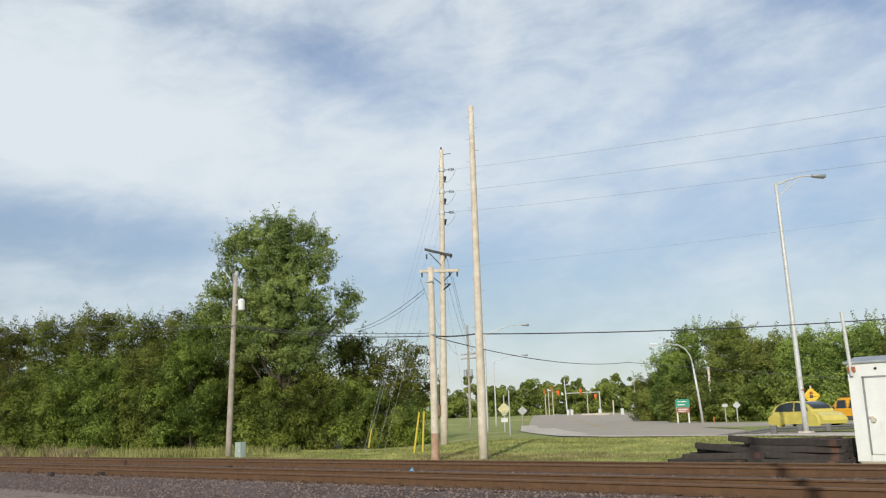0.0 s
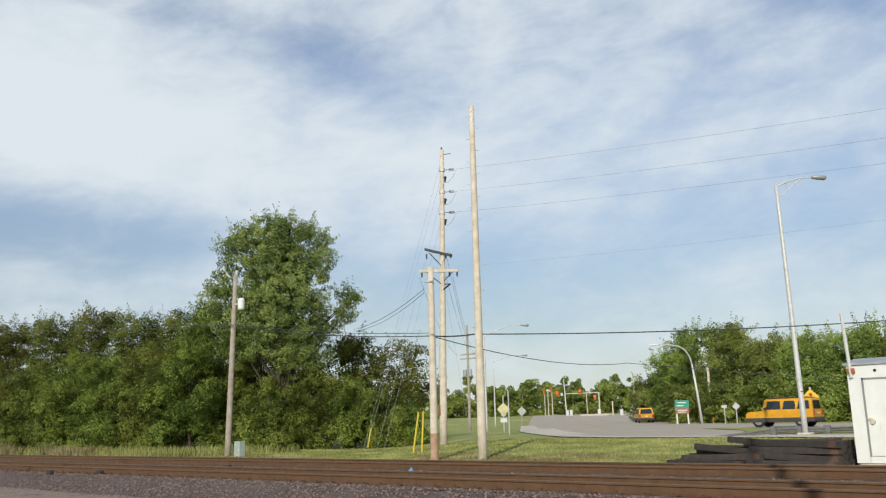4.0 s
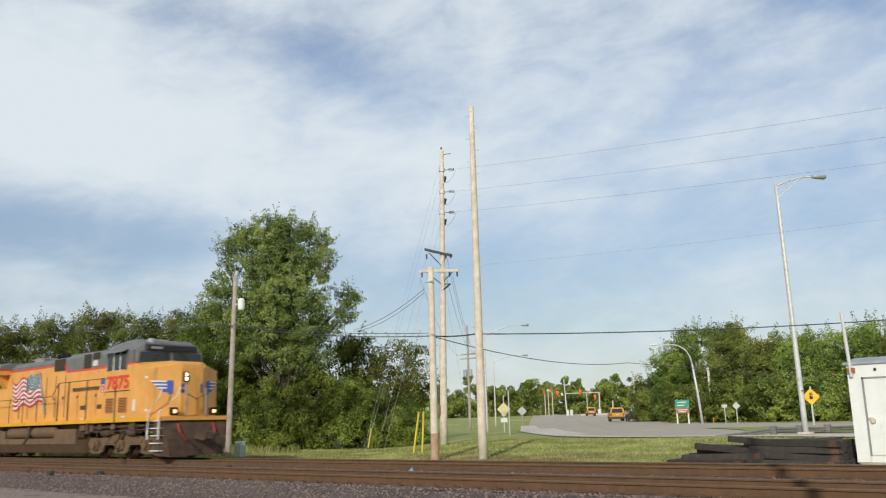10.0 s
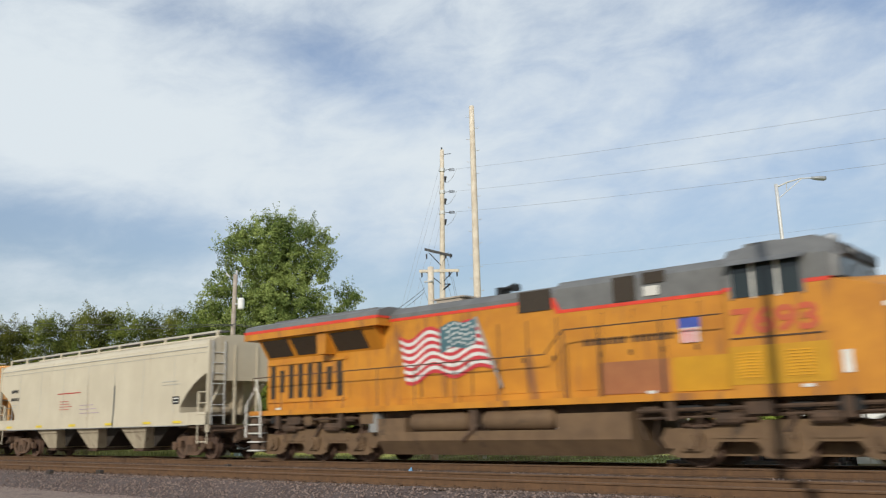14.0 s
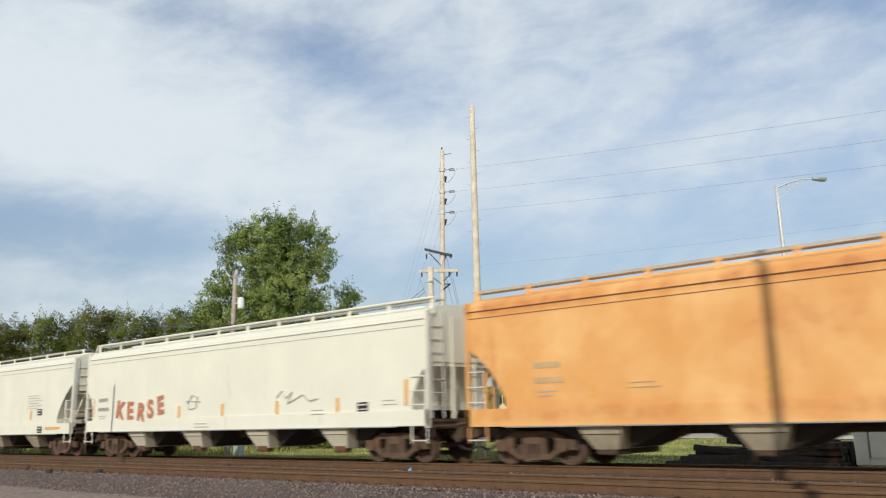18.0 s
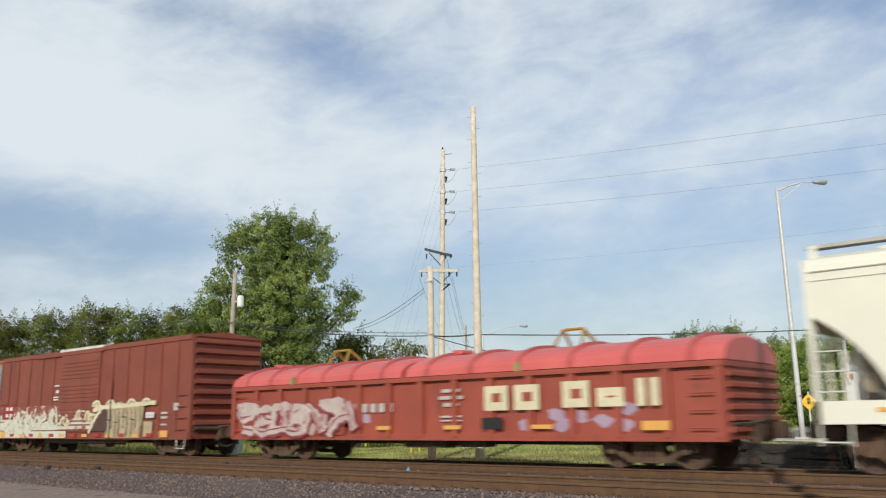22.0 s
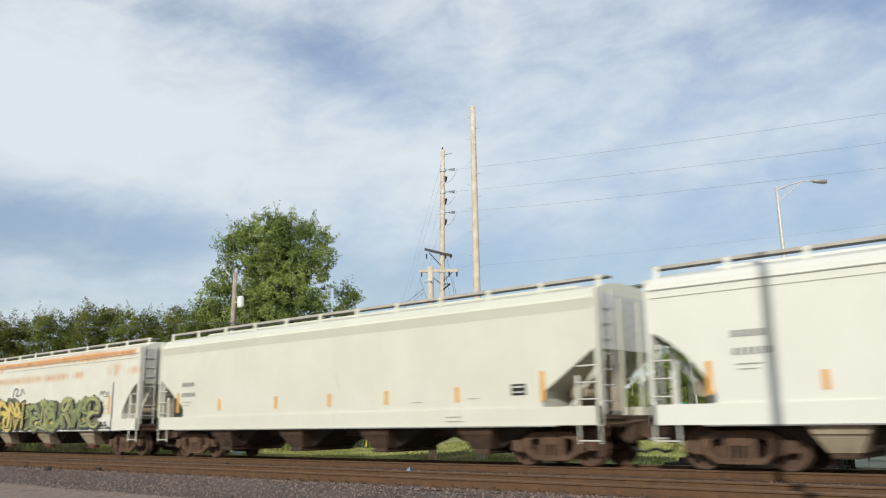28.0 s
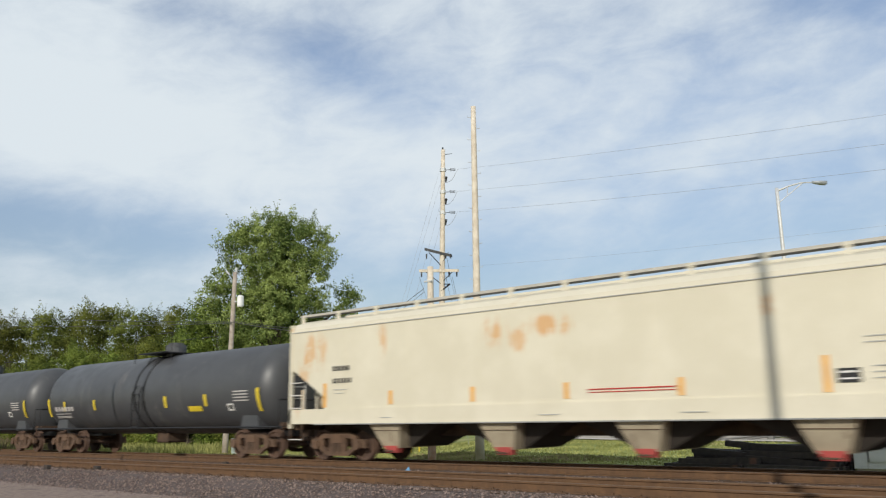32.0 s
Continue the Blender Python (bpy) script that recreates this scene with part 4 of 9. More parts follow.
def locomotive(a, b, number, paint, label, worn=False):
    c, h = car("locomotive", label, "locomotive", a, b)
    Y = -1.5
    HY = 0.97
    part("underframe", Mesh().box(-10.3, 9.2, -1.05, 1.05, 1.05, 1.42).box(-10.6, -10.25, -1.4, 1.4, 0.35, 1.42, 0.03), UNDER, c, "dusty brown frame and pipework")
    part("deck", Mesh().box(-10.6, 9.2, -1.5, 1.5, 1.42, 1.57), material(f"deck_yellow_{number}", (0.78, 0.40, 0.015), None, 2, 0.3, 0.5, 0, 0) if not worn else paint, c, "bright yellow deck edge")
    # long hood: yellow body, grey top that steps down towards the cab
    part("hood", Mesh().extrude_x([(-HY, 1.57), (HY, 1.57), (HY, 4.0), (-HY, 4.0)], -4.95, 1.0).extrude_x([(-HY, 1.57), (HY, 1.57), (HY, 3.68), (-HY, 3.68)], 1.0, 5.5), paint, c, "yellow engine hood")
    part("hood_roof", Mesh().extrude_x([(-HY, 4.0), (-HY, 4.16), (-0.72, 4.36), (0.72, 4.36), (HY, 4.16), (HY, 4.0)], -4.95, 1.0)
         .extrude_x([(-HY, 3.68), (-HY, 4.24), (-0.72, 4.44), (0.72, 4.44), (HY, 4.24), (HY, 3.68)], 1.0, 5.5), UP_GREY, c, "dark grey hood roof")
    part("red_stripe", Mesh().box(-4.95, 0.95, -HY - 0.008, -HY, 3.97, 4.05).prism([(0.95, 4.05), (1.15, 3.72), (1.02, 3.66), (0.78, 3.97)], -HY - 0.008, -HY).box(1.0, 5.5, -HY - 0.008, -HY, 3.64, 3.72), UP_RED, c, "red stripe along the hood")
    # radiator end with its overhanging wing
    part("radiator_body", Mesh().extrude_x([(-HY, 1.57), (HY, 1.57), (HY, 3.22), (-HY, 3.22)], -10.35, -4.95)
         .extrude_x([(-HY, 3.22), (HY, 3.22), (1.38, 3.86), (-1.38, 3.86)], -10.35, -4.95), paint, c)
    part("radiator_wing", Mesh().extrude_x([(-1.5, 3.86), (1.5, 3.86), (1.5, 4.08), (-1.5, 4.08)], -10.95, -4.7), paint, c, "overhanging radiator wing")
    part("wing_roof", Mesh().extrude_x([(-1.5, 4.14), (1.5, 4.14), (1.42, 4.30), (1.0, 4.42), (-1.0, 4.42), (-1.42, 4.30)], -10.95, -4.7).box(-10.2, -5.4, -0.8, 0.8, 4.42, 4.5), UP_GREY, c)
    part("wing_stripe", Mesh().box(-10.95, -4.7, -1.506, 1.506, 4.06, 4.15), UP_RED, c)
    for x0, x1 in ((-10.2, -8.95), (-8.75, -7.5), (-6.9, -5.5)):
        part("radiator_screen", Mesh().face((x0, -HY - 0.045, 3.28), (x1, -HY - 0.045, 3.28), (x1, -1.37, 3.80), (x0, -1.37, 3.80)), LOUVRE, c, "dark slanted intake screen")
    part("wing_bracket", Mesh().prism([(-7.4, 3.2), (-7.05, 3.2), (-7.0, 3.84), (-7.45, 3.84)], -1.40, -0.9), paint, c)
    part("louvre_frame", Mesh().box(-10.3, -6.55, -HY - 0.05, -HY, 1.82, 1.9).box(-10.3, -6.55, -HY - 0.05, -HY, 3.02, 3.1), paint, c)
    for i in range(8):
        x = -10.15 + i * 0.455
        part("louvre", Mesh().box(x, x + 0.22, -HY - 0.02, -HY + 0.02, 1.95 if i not in (1, 6) else 2.15, 3.0 if i not in (1, 6) else 2.85), LOUVRE, c, "tall dark ventilation slot")
    # hood doors
    for x in (-4.3, -3.4, -2.5, -1.6, -0.7, 0.2, 1.5, 2.3, 3.1, 3.9, 4.7):
        part("hood_door", Mesh().box(x, x + 0.78, -HY - 0.02, -HY, 1.75, 3.55 if x < 1 else 3.5), paint, c)
        part("door_seam", Mesh().box(x + 0.79, x + 0.815, -HY - 0.012, -HY, 1.75, 3.55), TANK_DUST, c)
        part("door_handle", Mesh().box(x + 0.66, x + 0.72, -HY - 0.05, -HY - 0.02, 2.5, 2.62), UNDER, c)
    part("air_intake", Mesh().box(-0.1, 0.88, -HY - 0.03, -HY, 3.76, 4.28), LOUVRE, c, "dark square intake")
    part("air_intake", Mesh().box(2.62, 3.2, -HY - 0.03, -HY, 3.74, 4.32), LOUVRE, c)
    part("air_intake", Mesh().box(3.4, 3.95, -HY - 0.03, -HY, 4.08, 4.34), LOUVRE, c)
    part("builder_plate", Mesh().box(3.42, 3.78, -HY - 0.03, -HY, 3.80, 4.02), STEP_WHITE, c)
    part("exhaust_stack", Mesh().box(-3.4, -2.4, -0.45, 0.45, 4.36, 4.5, 0.05).box(-3.5, -2.3, -0.5, 0.5, 4.5, 4.54), WOOD_GREY, c, "sooty exhaust housing")
    part("horn", Mesh().turn_x(-0.3, 4.58, [(-1.2, 0.03), (-0.9, 0.05), (-0.7, 0.12)], 10).turn_x(-0.05, 4.6, [(-1.2, 0.03), (-0.9, 0.05), (-0.75, 0.11)], 10).box(-1.25, -1.1, -0.4, 0.1, 4.36, 4.62), DARK_METAL, c)
    # cab
    part("cab", Mesh().box(5.5, 7.6, Y, 1.5, 1.57, 3.64).box(5.5, 7.6, Y, 1.5, 3.64, 3.66), paint, c, "yellow cab side")
    part("cab_stripe", Mesh().box(5.49, 7.61, Y - 0.008, 1.508, 3.60, 3.68), UP_RED, c)
    part("cab_roof", Mesh().loft([[(5.5, y, z) for y, z in ((Y, 3.68), (Y, 4.2), (-1.15, 4.5), (1.15, 4.5), (1.5, 4.2), (1.5, 3.68))],
                                  [(6.4, y, z) for y, z in ((Y, 3.68), (Y, 4.2), (-1.12, 4.6), (1.12, 4.6), (1.5, 4.2), (1.5, 3.68))],
                                  [(7.3, y, z) for y, z in ((Y, 3.68), (Y, 4.18), (-1.12, 4.6), (1.12, 4.6), (1.5, 4.18), (1.5, 3.68))],
                                  [(7.66, y, z) for y, z in ((-1.46, 3.68), (-1.44, 4.14), (-1.1, 4.46), (1.1, 4.46), (1.44, 4.14), (1.46, 3.68))],
                                  [(7.78, y, z) for y, z in ((-1.44, 3.66), (-1.4, 4.08), (-1.05, 4.2), (1.05, 4.2), (1.4, 4.08), (1.44, 3.66))]]), UP_GREY, c, "grey cab roof with rounded shoulders")
    part("brow", Mesh().loft([[(7.62, y, z) for y, z in ((-1.2, 4.14), (1.2, 4.14), (1.12, 4.42), (-1.12, 4.42))], [(7.86, y, z) for y, z in ((-1.12, 4.13), (1.12, 4.13), (1.05, 4.34), (-1.05, 4.34))]]), DARK_METAL, c, "dark brow above the windscreen")
    part("pillar", Mesh().box(7.28, 7.6, Y - 0.012, Y + 0.05, 3.68, 4.16), UP_GREY, c, "grey cab corner pillar")
    part("bell_dome", Mesh().tube([(7.5, -0.75, 4.4), (7.5, -0.75, 4.58), (7.5, -0.75, 4.64)], [0.16, 0.16, 0.06], 12), GREY_ROOF, c)
    part("roof_box", Mesh().box(5.7, 6.5, -0.75, 0.6, 4.55, 4.69, 0.05), UP_GREY, c, "low roof housing")
    part("antenna_plate", Mesh().box(6.75, 7.1, -0.3, 0.25, 4.58, 4.66, 0.03), WOOD_GREY, c)
    part("side_window", Mesh().box(5.68, 7.12, Y - 0.018, Y, 3.44, 4.12), GLASS, c, "dark cab side window")
    for x in (5.66, 6.12, 6.62, 7.1):
        part("window_frame", Mesh().box(x - 0.03, x + 0.03, Y - 0.03, Y, 3.40, 4.16), STEP_WHITE if x in (6.12, 6.62) else UP_GREY, c)
    part("window_shade", Mesh().face((5.6, Y, 4.22), (7.2, Y, 4.22), (7.2, Y - 0.28, 4.08), (5.6, Y - 0.28, 4.08)).face((5.6, Y - 0.28, 4.085), (7.2, Y - 0.28, 4.085), (7.2, Y, 4.225), (5.6, Y, 4.225)), UP_GREY, c)
    for s in (-1, 1):
        part("windscreen", Mesh().loft([[(7.80, s * 1.36, 3.70), (7.80, s * 0.08, 3.70), (7.80, s * 0.08, 4.10), (7.80, s * 1.33, 4.05)], [(7.76, s * 1.36, 3.70), (7.76, s * 0.08, 3.70), (7.76, s * 0.08, 4.10), (7.76, s * 1.33, 4.05)]]), GLASS, c, "dark windscreen pane")
        part("wiper", Mesh().tube([(7.82, s * 0.9, 3.68), (7.82, s * 0.55, 4.0)], 0.012, 4), DARK_METAL, c)
    for y in (-1.05, 0.35):
        part("number_board", Mesh().box(7.6, 7.88, y, y + 0.7, 4.17, 4.32), BLACK_PAINT, c)
    part("number_panel", Mesh().box(7.88, 7.89, -0.95, -0.45, 4.20, 4.29), GREY_LETTER, c)
    # nose: full width, then chamfered to a blunt tip
    def ring(x, w, zs, cw, zc):
        return [(x, -w, 1.57), (x, -w, zs), (x, -cw, zc), (x, cw, zc), (x, w, zs), (x, w, 1.57)]
    part("nose", Mesh().loft([ring(7.6, 1.5, 3.64, 0.8, 3.69), ring(8.1, 1.5, 3.52, 0.75, 3.69), ring(8.72, 1.5, 3.34, 0.62, 3.68), ring(9.16, 0.72, 3.50, 0.5, 3.64), ring(9.27, 0.5, 3.36, 0.36, 3.52), ring(9.29, 0.48, 3.3, 0.3, 3.4)]), paint, c, "blunt yellow safety nose")
    for x, z in ((8.5, 3.0), (8.55, 1.78)):
        part("reflector_strip", Mesh().box(x, x + 0.16, -1.508, -1.5, z, z + 0.09), FLAG_WHITE, c)
    part("nose_door", Mesh().box(9.28, 9.31, -0.3, 0.36, 1.6, 2.75), UNDER if worn else paint, c)
    for z in (3.14, 2.97):
        part("headlight", Mesh().turn_x(-0.26, z, [(9.30, 0.075), (9.325, 0.07)], 14), HEADLIGHT, c, "lit headlight")
    part("headlight_housing", Mesh().box(9.2, 9.305, -0.38, -0.14, 2.85, 3.26, 0.03).box(9.3, 9.40, -0.39, -0.365, 2.86, 3.25), DARK_METAL, c)
    for y in (-0.42, 0.42):
        part("front_handrail", Mesh().tube([(9.62, y, 1.57), (9.62, y, 2.56), (9.34, y * 1.25, 2.62)], 0.028, 6), GREY_LETTER, c, "grey front handrail")
    part("front_chain", Mesh().tube([(9.62, -0.42, 2.4), (9.62, 0.0, 2.2), (9.62, 0.42, 2.4)], 0.012, 5), DARK_METAL, c)
    for y in (-0.85, 0.85):
        part("ditch_light", Mesh().box(9.38, 9.54, y - 0.13, y + 0.13, 1.60, 1.90, 0.03), DARK_METAL, c)
        part("ditch_lamp", Mesh().turn_x(y, 1.75, [(9.54, 0.075), (9.57, 0.065)], 14), DITCH_GLOW, c, "lit amber ditch light")
    # wing emblem on the chamfer of the nose
    def chamfer(u, z, off, side):
        x, y = 8.72 + 0.44 * u, 1.5 - 0.78 * u
        return (x + off * 0.87, side * (y + off * 0.49), z)
    for side in (-1, 1):
        for i, mat in enumerate((FLAG_WHITE, LOGO_BLUE, FLAG_WHITE, LOGO_BLUE, FLAG_WHITE, LOGO_BLUE, LOGO_BLUE)):
            z1, u0, u1 = 2.92 - i * 0.062, 0.03 + 0.075 * i, 0.03 + 0.075 * (i + 1)
            part("wing_emblem", Mesh().face(chamfer(u0, z1, 0.014, side), chamfer(0.985, z1 - 0.02, 0.014, side), chamfer(0.985, z1 - 0.082, 0.014, side), chamfer(u1, z1 - 0.062, 0.014, side)), mat, c, "blue and white winged emblem")
        part("shield_emblem", Mesh().face(chamfer(0.74, 2.92, 0.022, side), chamfer(1.0, 2.9, 0.022, side), chamfer(1.0, 2.42, 0.022, side), chamfer(0.86, 2.36, 0.022, side), chamfer(0.74, 2.5, 0.022, side)), LOGO_BLUE, c)
    part("shield_emblem", Mesh().box(9.29, 9.302, -0.46, -0.32, 2.45, 2.8), LOGO_BLUE, c)
    part("shield_emblem", Mesh().box(9.29, 9.302, 0.38, 0.46, 2.45, 2.8), LOGO_BLUE, c)
    # painted marks
    lettering(number, 0.5, UP_RED_OLD if worn else UP_RED, c, 5.6, 2.72, Y - 0.012, "number", 1.28, 0.026)
    part("shield", plate(4.25, 4.68, 2.66, 3.0, -HY - 0.06), FLAG_WHITE, c)
    part("shield", plate(4.22, 4.71, 2.98, 3.22, -HY - 0.06), LOGO_BLUE, c, "blue and red shield emblem")
    for i in range(4):
        part("shield_bar", plate(4.28 + 0.1 * i, 4.33 + 0.1 * i, 2.66, 2.97, -HY - 0.066), FLAG_RED, c)
    vent = material(f"vent_{number}", (0.52, 0.20, 0.04), None, 20, 0.6, 0.6, 0, 0.3) if not worn else PATCH
    for x0, x1 in ((5.62, 6.2), (6.6, 7.22)):
        part("battery_vent", Mesh().box(x0, x1, Y - 0.02, Y, 1.78, 2.36), vent, c)
        for k in range(9):
            part("vent_slat", Mesh().box(x0 + 0.03, x1 - 0.03, Y - 0.032, Y - 0.02, 1.82 + k * 0.06, 1.845 + k * 0.06), UNDER if not worn else CAR_ORANGE, c)
    part("white_plate", Mesh().box(7.68, 7.86, Y - 0.02, Y, 1.82, 2.25), STEP_WHITE, c)
    if worn:
        part("patch", plate(2.2, 3.9, 1.62, 2.36, -HY - 0.028), PRIMER, c, "brown primer patch")
        part("patch", plate(4.0, 5.4, 1.62, 2.36, -HY - 0.028), PATCH, c, "fresh yellow door panel")
        part("patch", plate(5.5, 7.5, 1.68, 2.45, Y - 0.012), PATCH, c, "fresh yellow panel")
    else:
        part("grille", plate(2.5, 2.95, 2.0, 2.18, -HY - 0.03), UNDER, c)
        part("grille", plate(3.9, 4.3, 2.0, 2.18, -HY - 0.03), UNDER, c)
    # waving flag with its staff
    fl, fr = -4.3, -1.45
    for i in range(13):
        mat = FLAG_RED if i % 2 == 0 else FLAG_WHITE
        z1 = 3.60 - i * 0.098
        part("flag_stripe", wavy(fl + 0.02 * i, fr + 0.045 * i, lambda q, z=z1: z + 0.10 * q, lambda q, z=z1: z - 0.1 + 0.10 * q, -HY - 0.045, 30, 2.9 + i * 0.06, 0.115, 0.10, 12.6), mat, c)
    part("flag_canton", wavy(-2.75, -1.5, lambda q: 3.70 + 0.05 * q, lambda q: 2.98 + 0.1 * q, -HY - 0.055, 14, 4.6, 0.05), FLAG_BLUE, c, "dark blue starred field")
    for j in range(5):
        row = Mesh()
        for i in range(6):
            q = (i + 0.5 + 0.4 * (j % 2)) / 6.6
            x, z = -2.68 + 1.1 * q + 0.03 * j, 3.60 - 0.13 * j + 0.06 * q + 0.05 * math.sin(q * 9.0 + 4.6)
            row.face((x, -HY - 0.06, z), (x + 0.075, -HY - 0.06, z), (x + 0.075, -HY - 0.06, z + 0.065), (x, -HY - 0.06, z + 0.065))
        part("star_row", row, FLAG_WHITE, c)
    part("flag_staff", Mesh().tube([(-1.5, -HY - 0.06, 3.8), (-0.68, -HY - 0.06, 1.9)], 0.045, 6), GREY_LETTER, c)
    # handrails along the walkway
    rails = Mesh()
    rails.tube([(-10.4, Y, 2.62), (0.95, Y, 2.62), (1.5, Y, 3.16), (5.4, Y, 3.16)], 0.017, 6)
    part("handrail", rails, UNDER, c, "thin dark handrail along the walkway")
    for x in [-10.4 + 1.42 * i for i in range(8)]:
        part("handrail_post", Mesh().tube([(x, Y, 1.57), (x, Y, 2.62)], 0.017, 6), TANK_DUST, c)
    for x in (1.5, 2.45, 4.0):
        part("handrail_post", Mesh().tube([(x, Y, 1.57), (x, Y, 3.16)], 0.025, 6), UNDER, c)
    x = 1.75
    for n in (8, 7):
        for i in range(n):
            part("lettering_bar", plate(x, x + 0.10, 2.78, 2.94, -HY - 0.03), UNDER, c)
            x += 0.148
        x += 0.12
    for x in (-9.2, 3.6, 6.9):
        part("step_light", Mesh().box(x, x + 0.22, Y - 0.02, Y, 1.585, 1.65), STEP_WHITE, c)
    part("drip_strip", Mesh().box(5.55, 7.4, Y - 0.02, Y, 2.60, 2.63), UNDER, c)
    # corner steps with white rails
    for sgn, x0 in ((1, 8.95), (-1, -10.05)):
        part("step_well", Mesh().box(min(x0, x0 + sgn * 0.62), max(x0, x0 + sgn * 0.62), -1.3, -1.22, 0.3, 1.45), UNDER, c)
        for k in range(5):
            part("step", Mesh().box(min(x0, x0 + sgn * 0.6), max(x0, x0 + sgn * 0.6), -1.5, -1.2, 0.32 + k * 0.27, 0.36 + k * 0.27), STEP_WHITE, c, "white-edged step")
        part("grab_rail", Mesh().tube([(x0 - sgn * 0.1, -1.54, 0.75), (x0 - sgn * 0.08, -1.54, 1.75), (x0 + sgn * 0.35, -1.35, 2.3), (x0 + sgn * 0.4, -1.3, 2.6)], 0.03, 6), STEP_WHITE, c, "white grab rail")
        part("grab_rail", Mesh().tube([(x0 + sgn * 0.66, -1.54, 0.75), (x0 + sgn * 0.66, -1.54, 1.75), (x0 + sgn * 0.95, -1.0, 2.3), (x0 + sgn * 0.98, -0.9, 2.62)], 0.03, 6), STEP_WHITE, c, "white grab rail")
    part("pilot", Mesh().loft([[(9.15, y, z) for y, z in ((-1.45, 0.2), (1.45, 0.2), (1.45, 1.42), (-1.45, 1.42))], [(9.5, y, z) for y, z in ((-1.35, 0.14), (1.35, 0.14), (1.4, 1.42), (-1.4, 1.42))],
                              [(9.72, y, z) for y, z in ((-1.1, 0.12), (1.1, 0.12), (1.25, 0.75), (-1.25, 0.75))]]), UNDER, c, "dusty snow plough pilot")
    part("front_deck", Mesh().box(9.2, 9.6, -1.42, 1.42, 1.42, 1.57), paint, c)
    for y in (-0.75, 0.75):
        part("cut_hose", Mesh().tube([(9.6, y, 1.3), (9.78, y, 1.0), (9.75, y * 0.6, 0.7)], 0.03, 6), RED_PAINT, c)
    coupler(c, 9.75, 1, sill=False)
    coupler(c, -10.5, -1, sill=False)
    # fuel tank, reservoirs and trucks
    part("fuel_tank", Mesh().extrude_x([(-1.42, 0.62), (-1.1, 0.24), (1.1, 0.24), (1.42, 0.62), (1.42, 0.85), (-1.42, 0.85)], -4.8, 3.1)
         .box(-4.8, -3.75, -1.42, 1.42, 0.85, 1.22).box(1.15, 3.1, -1.42, 1.42, 0.85, 1.22), TANK_DUST, c, "long dust-covered fuel tank")
    for x0, x1 in ((-3.65, -1.6), (-1.15, 1.05)):
        part("air_reservoir", Mesh().turn_x(-1.2, 1.1, [(x0, 0.1), (x0 + 0.06, 0.2), (x0 + 0.16, 0.25), (x1 - 0.16, 0.25), (x1 - 0.06, 0.2), (x1, 0.1)], 18), TANK_DUST, c, "dusty air reservoir", smooth=True)
    part("bracket", Mesh().box(-1.5, -1.25, -1.4, -1.0, 0.85, 1.42).tube([(-1.2, -1.42, 1.0), (-1.7, -1.45, 0.62)], 0.06, 8), UNDER, c)
    part("fill_box", Mesh().box(-5.2, -4.85, -1.35, -1.0, 0.85, 1.4, 0.03), GREY_LETTER, c)
    for x in (-9.3, -6.4, 4.0, 7.6):
        part("frame_bracket", Mesh().box(x, x + 0.16, -1.46, -1.3, 1.0, 1.42), UNDER, c)
    for path, r in (([(-10.2, -1.3, 1.28), (-5, -1.3, 1.25), (-4.9, -1.2, 1.3)], 0.04), ([(3.2, -1.3, 1.22), (9.0, -1.32, 1.27)], 0.045), ([(3.2, -1.25, 1.05), (8.6, -1.28, 1.12)], 0.03)):
        part("pipe_run", Mesh().tube(path, r, 6), UNDER, c)
    rng = random.Random(int(number))
    for x0, x1 in ((-10.2, -5.2), (3.3, 8.8)):
        x = x0
        while x < x1:
            w = rng.uniform(0.25, 0.7)
            part("frame_gear", Mesh().box(x, x + w, -1.36, -1.06, 1.08 + rng.uniform(0, 0.1), 1.40, 0.03) if rng.random() < 0.6 else Mesh().turn_x(-1.22, 1.25, [(x, 0.04), (x + 0.04, 0.1), (x + w - 0.04, 0.1), (x + w, 0.04)], 10), rng.choice([UNDER, UNDER, DARK_METAL, TANK_DUST]), c)
            x += w + rng.uniform(0.15, 0.5)
    for x in (-4.9, 3.2, 4.6, -5.6, -9.0, 6.5):
        part("drain_pipe", Mesh().tube([(x, -1.2, 1.42), (x + 0.05, -1.3, 1.0), (x + rng.uniform(-0.3, 0.3), -1.34, 0.6)], 0.025, 6), UNDER, c)
    truck(c, -7.75, (-1.95, 0.0, 1.95), 0.53, True)
    truck(c, 6.35, (-1.95, 0.0, 1.95), 0.53, True)
    return c


locomotive(84.5, 105.7, "7875", UP_YELLOW, "yellow and grey diesel locomotive with a waving flag")
locomotive(61.75, 82.95, "7693", UP_YELLOW_OLD, "grimy yellow diesel locomotive with patched side panels", True)


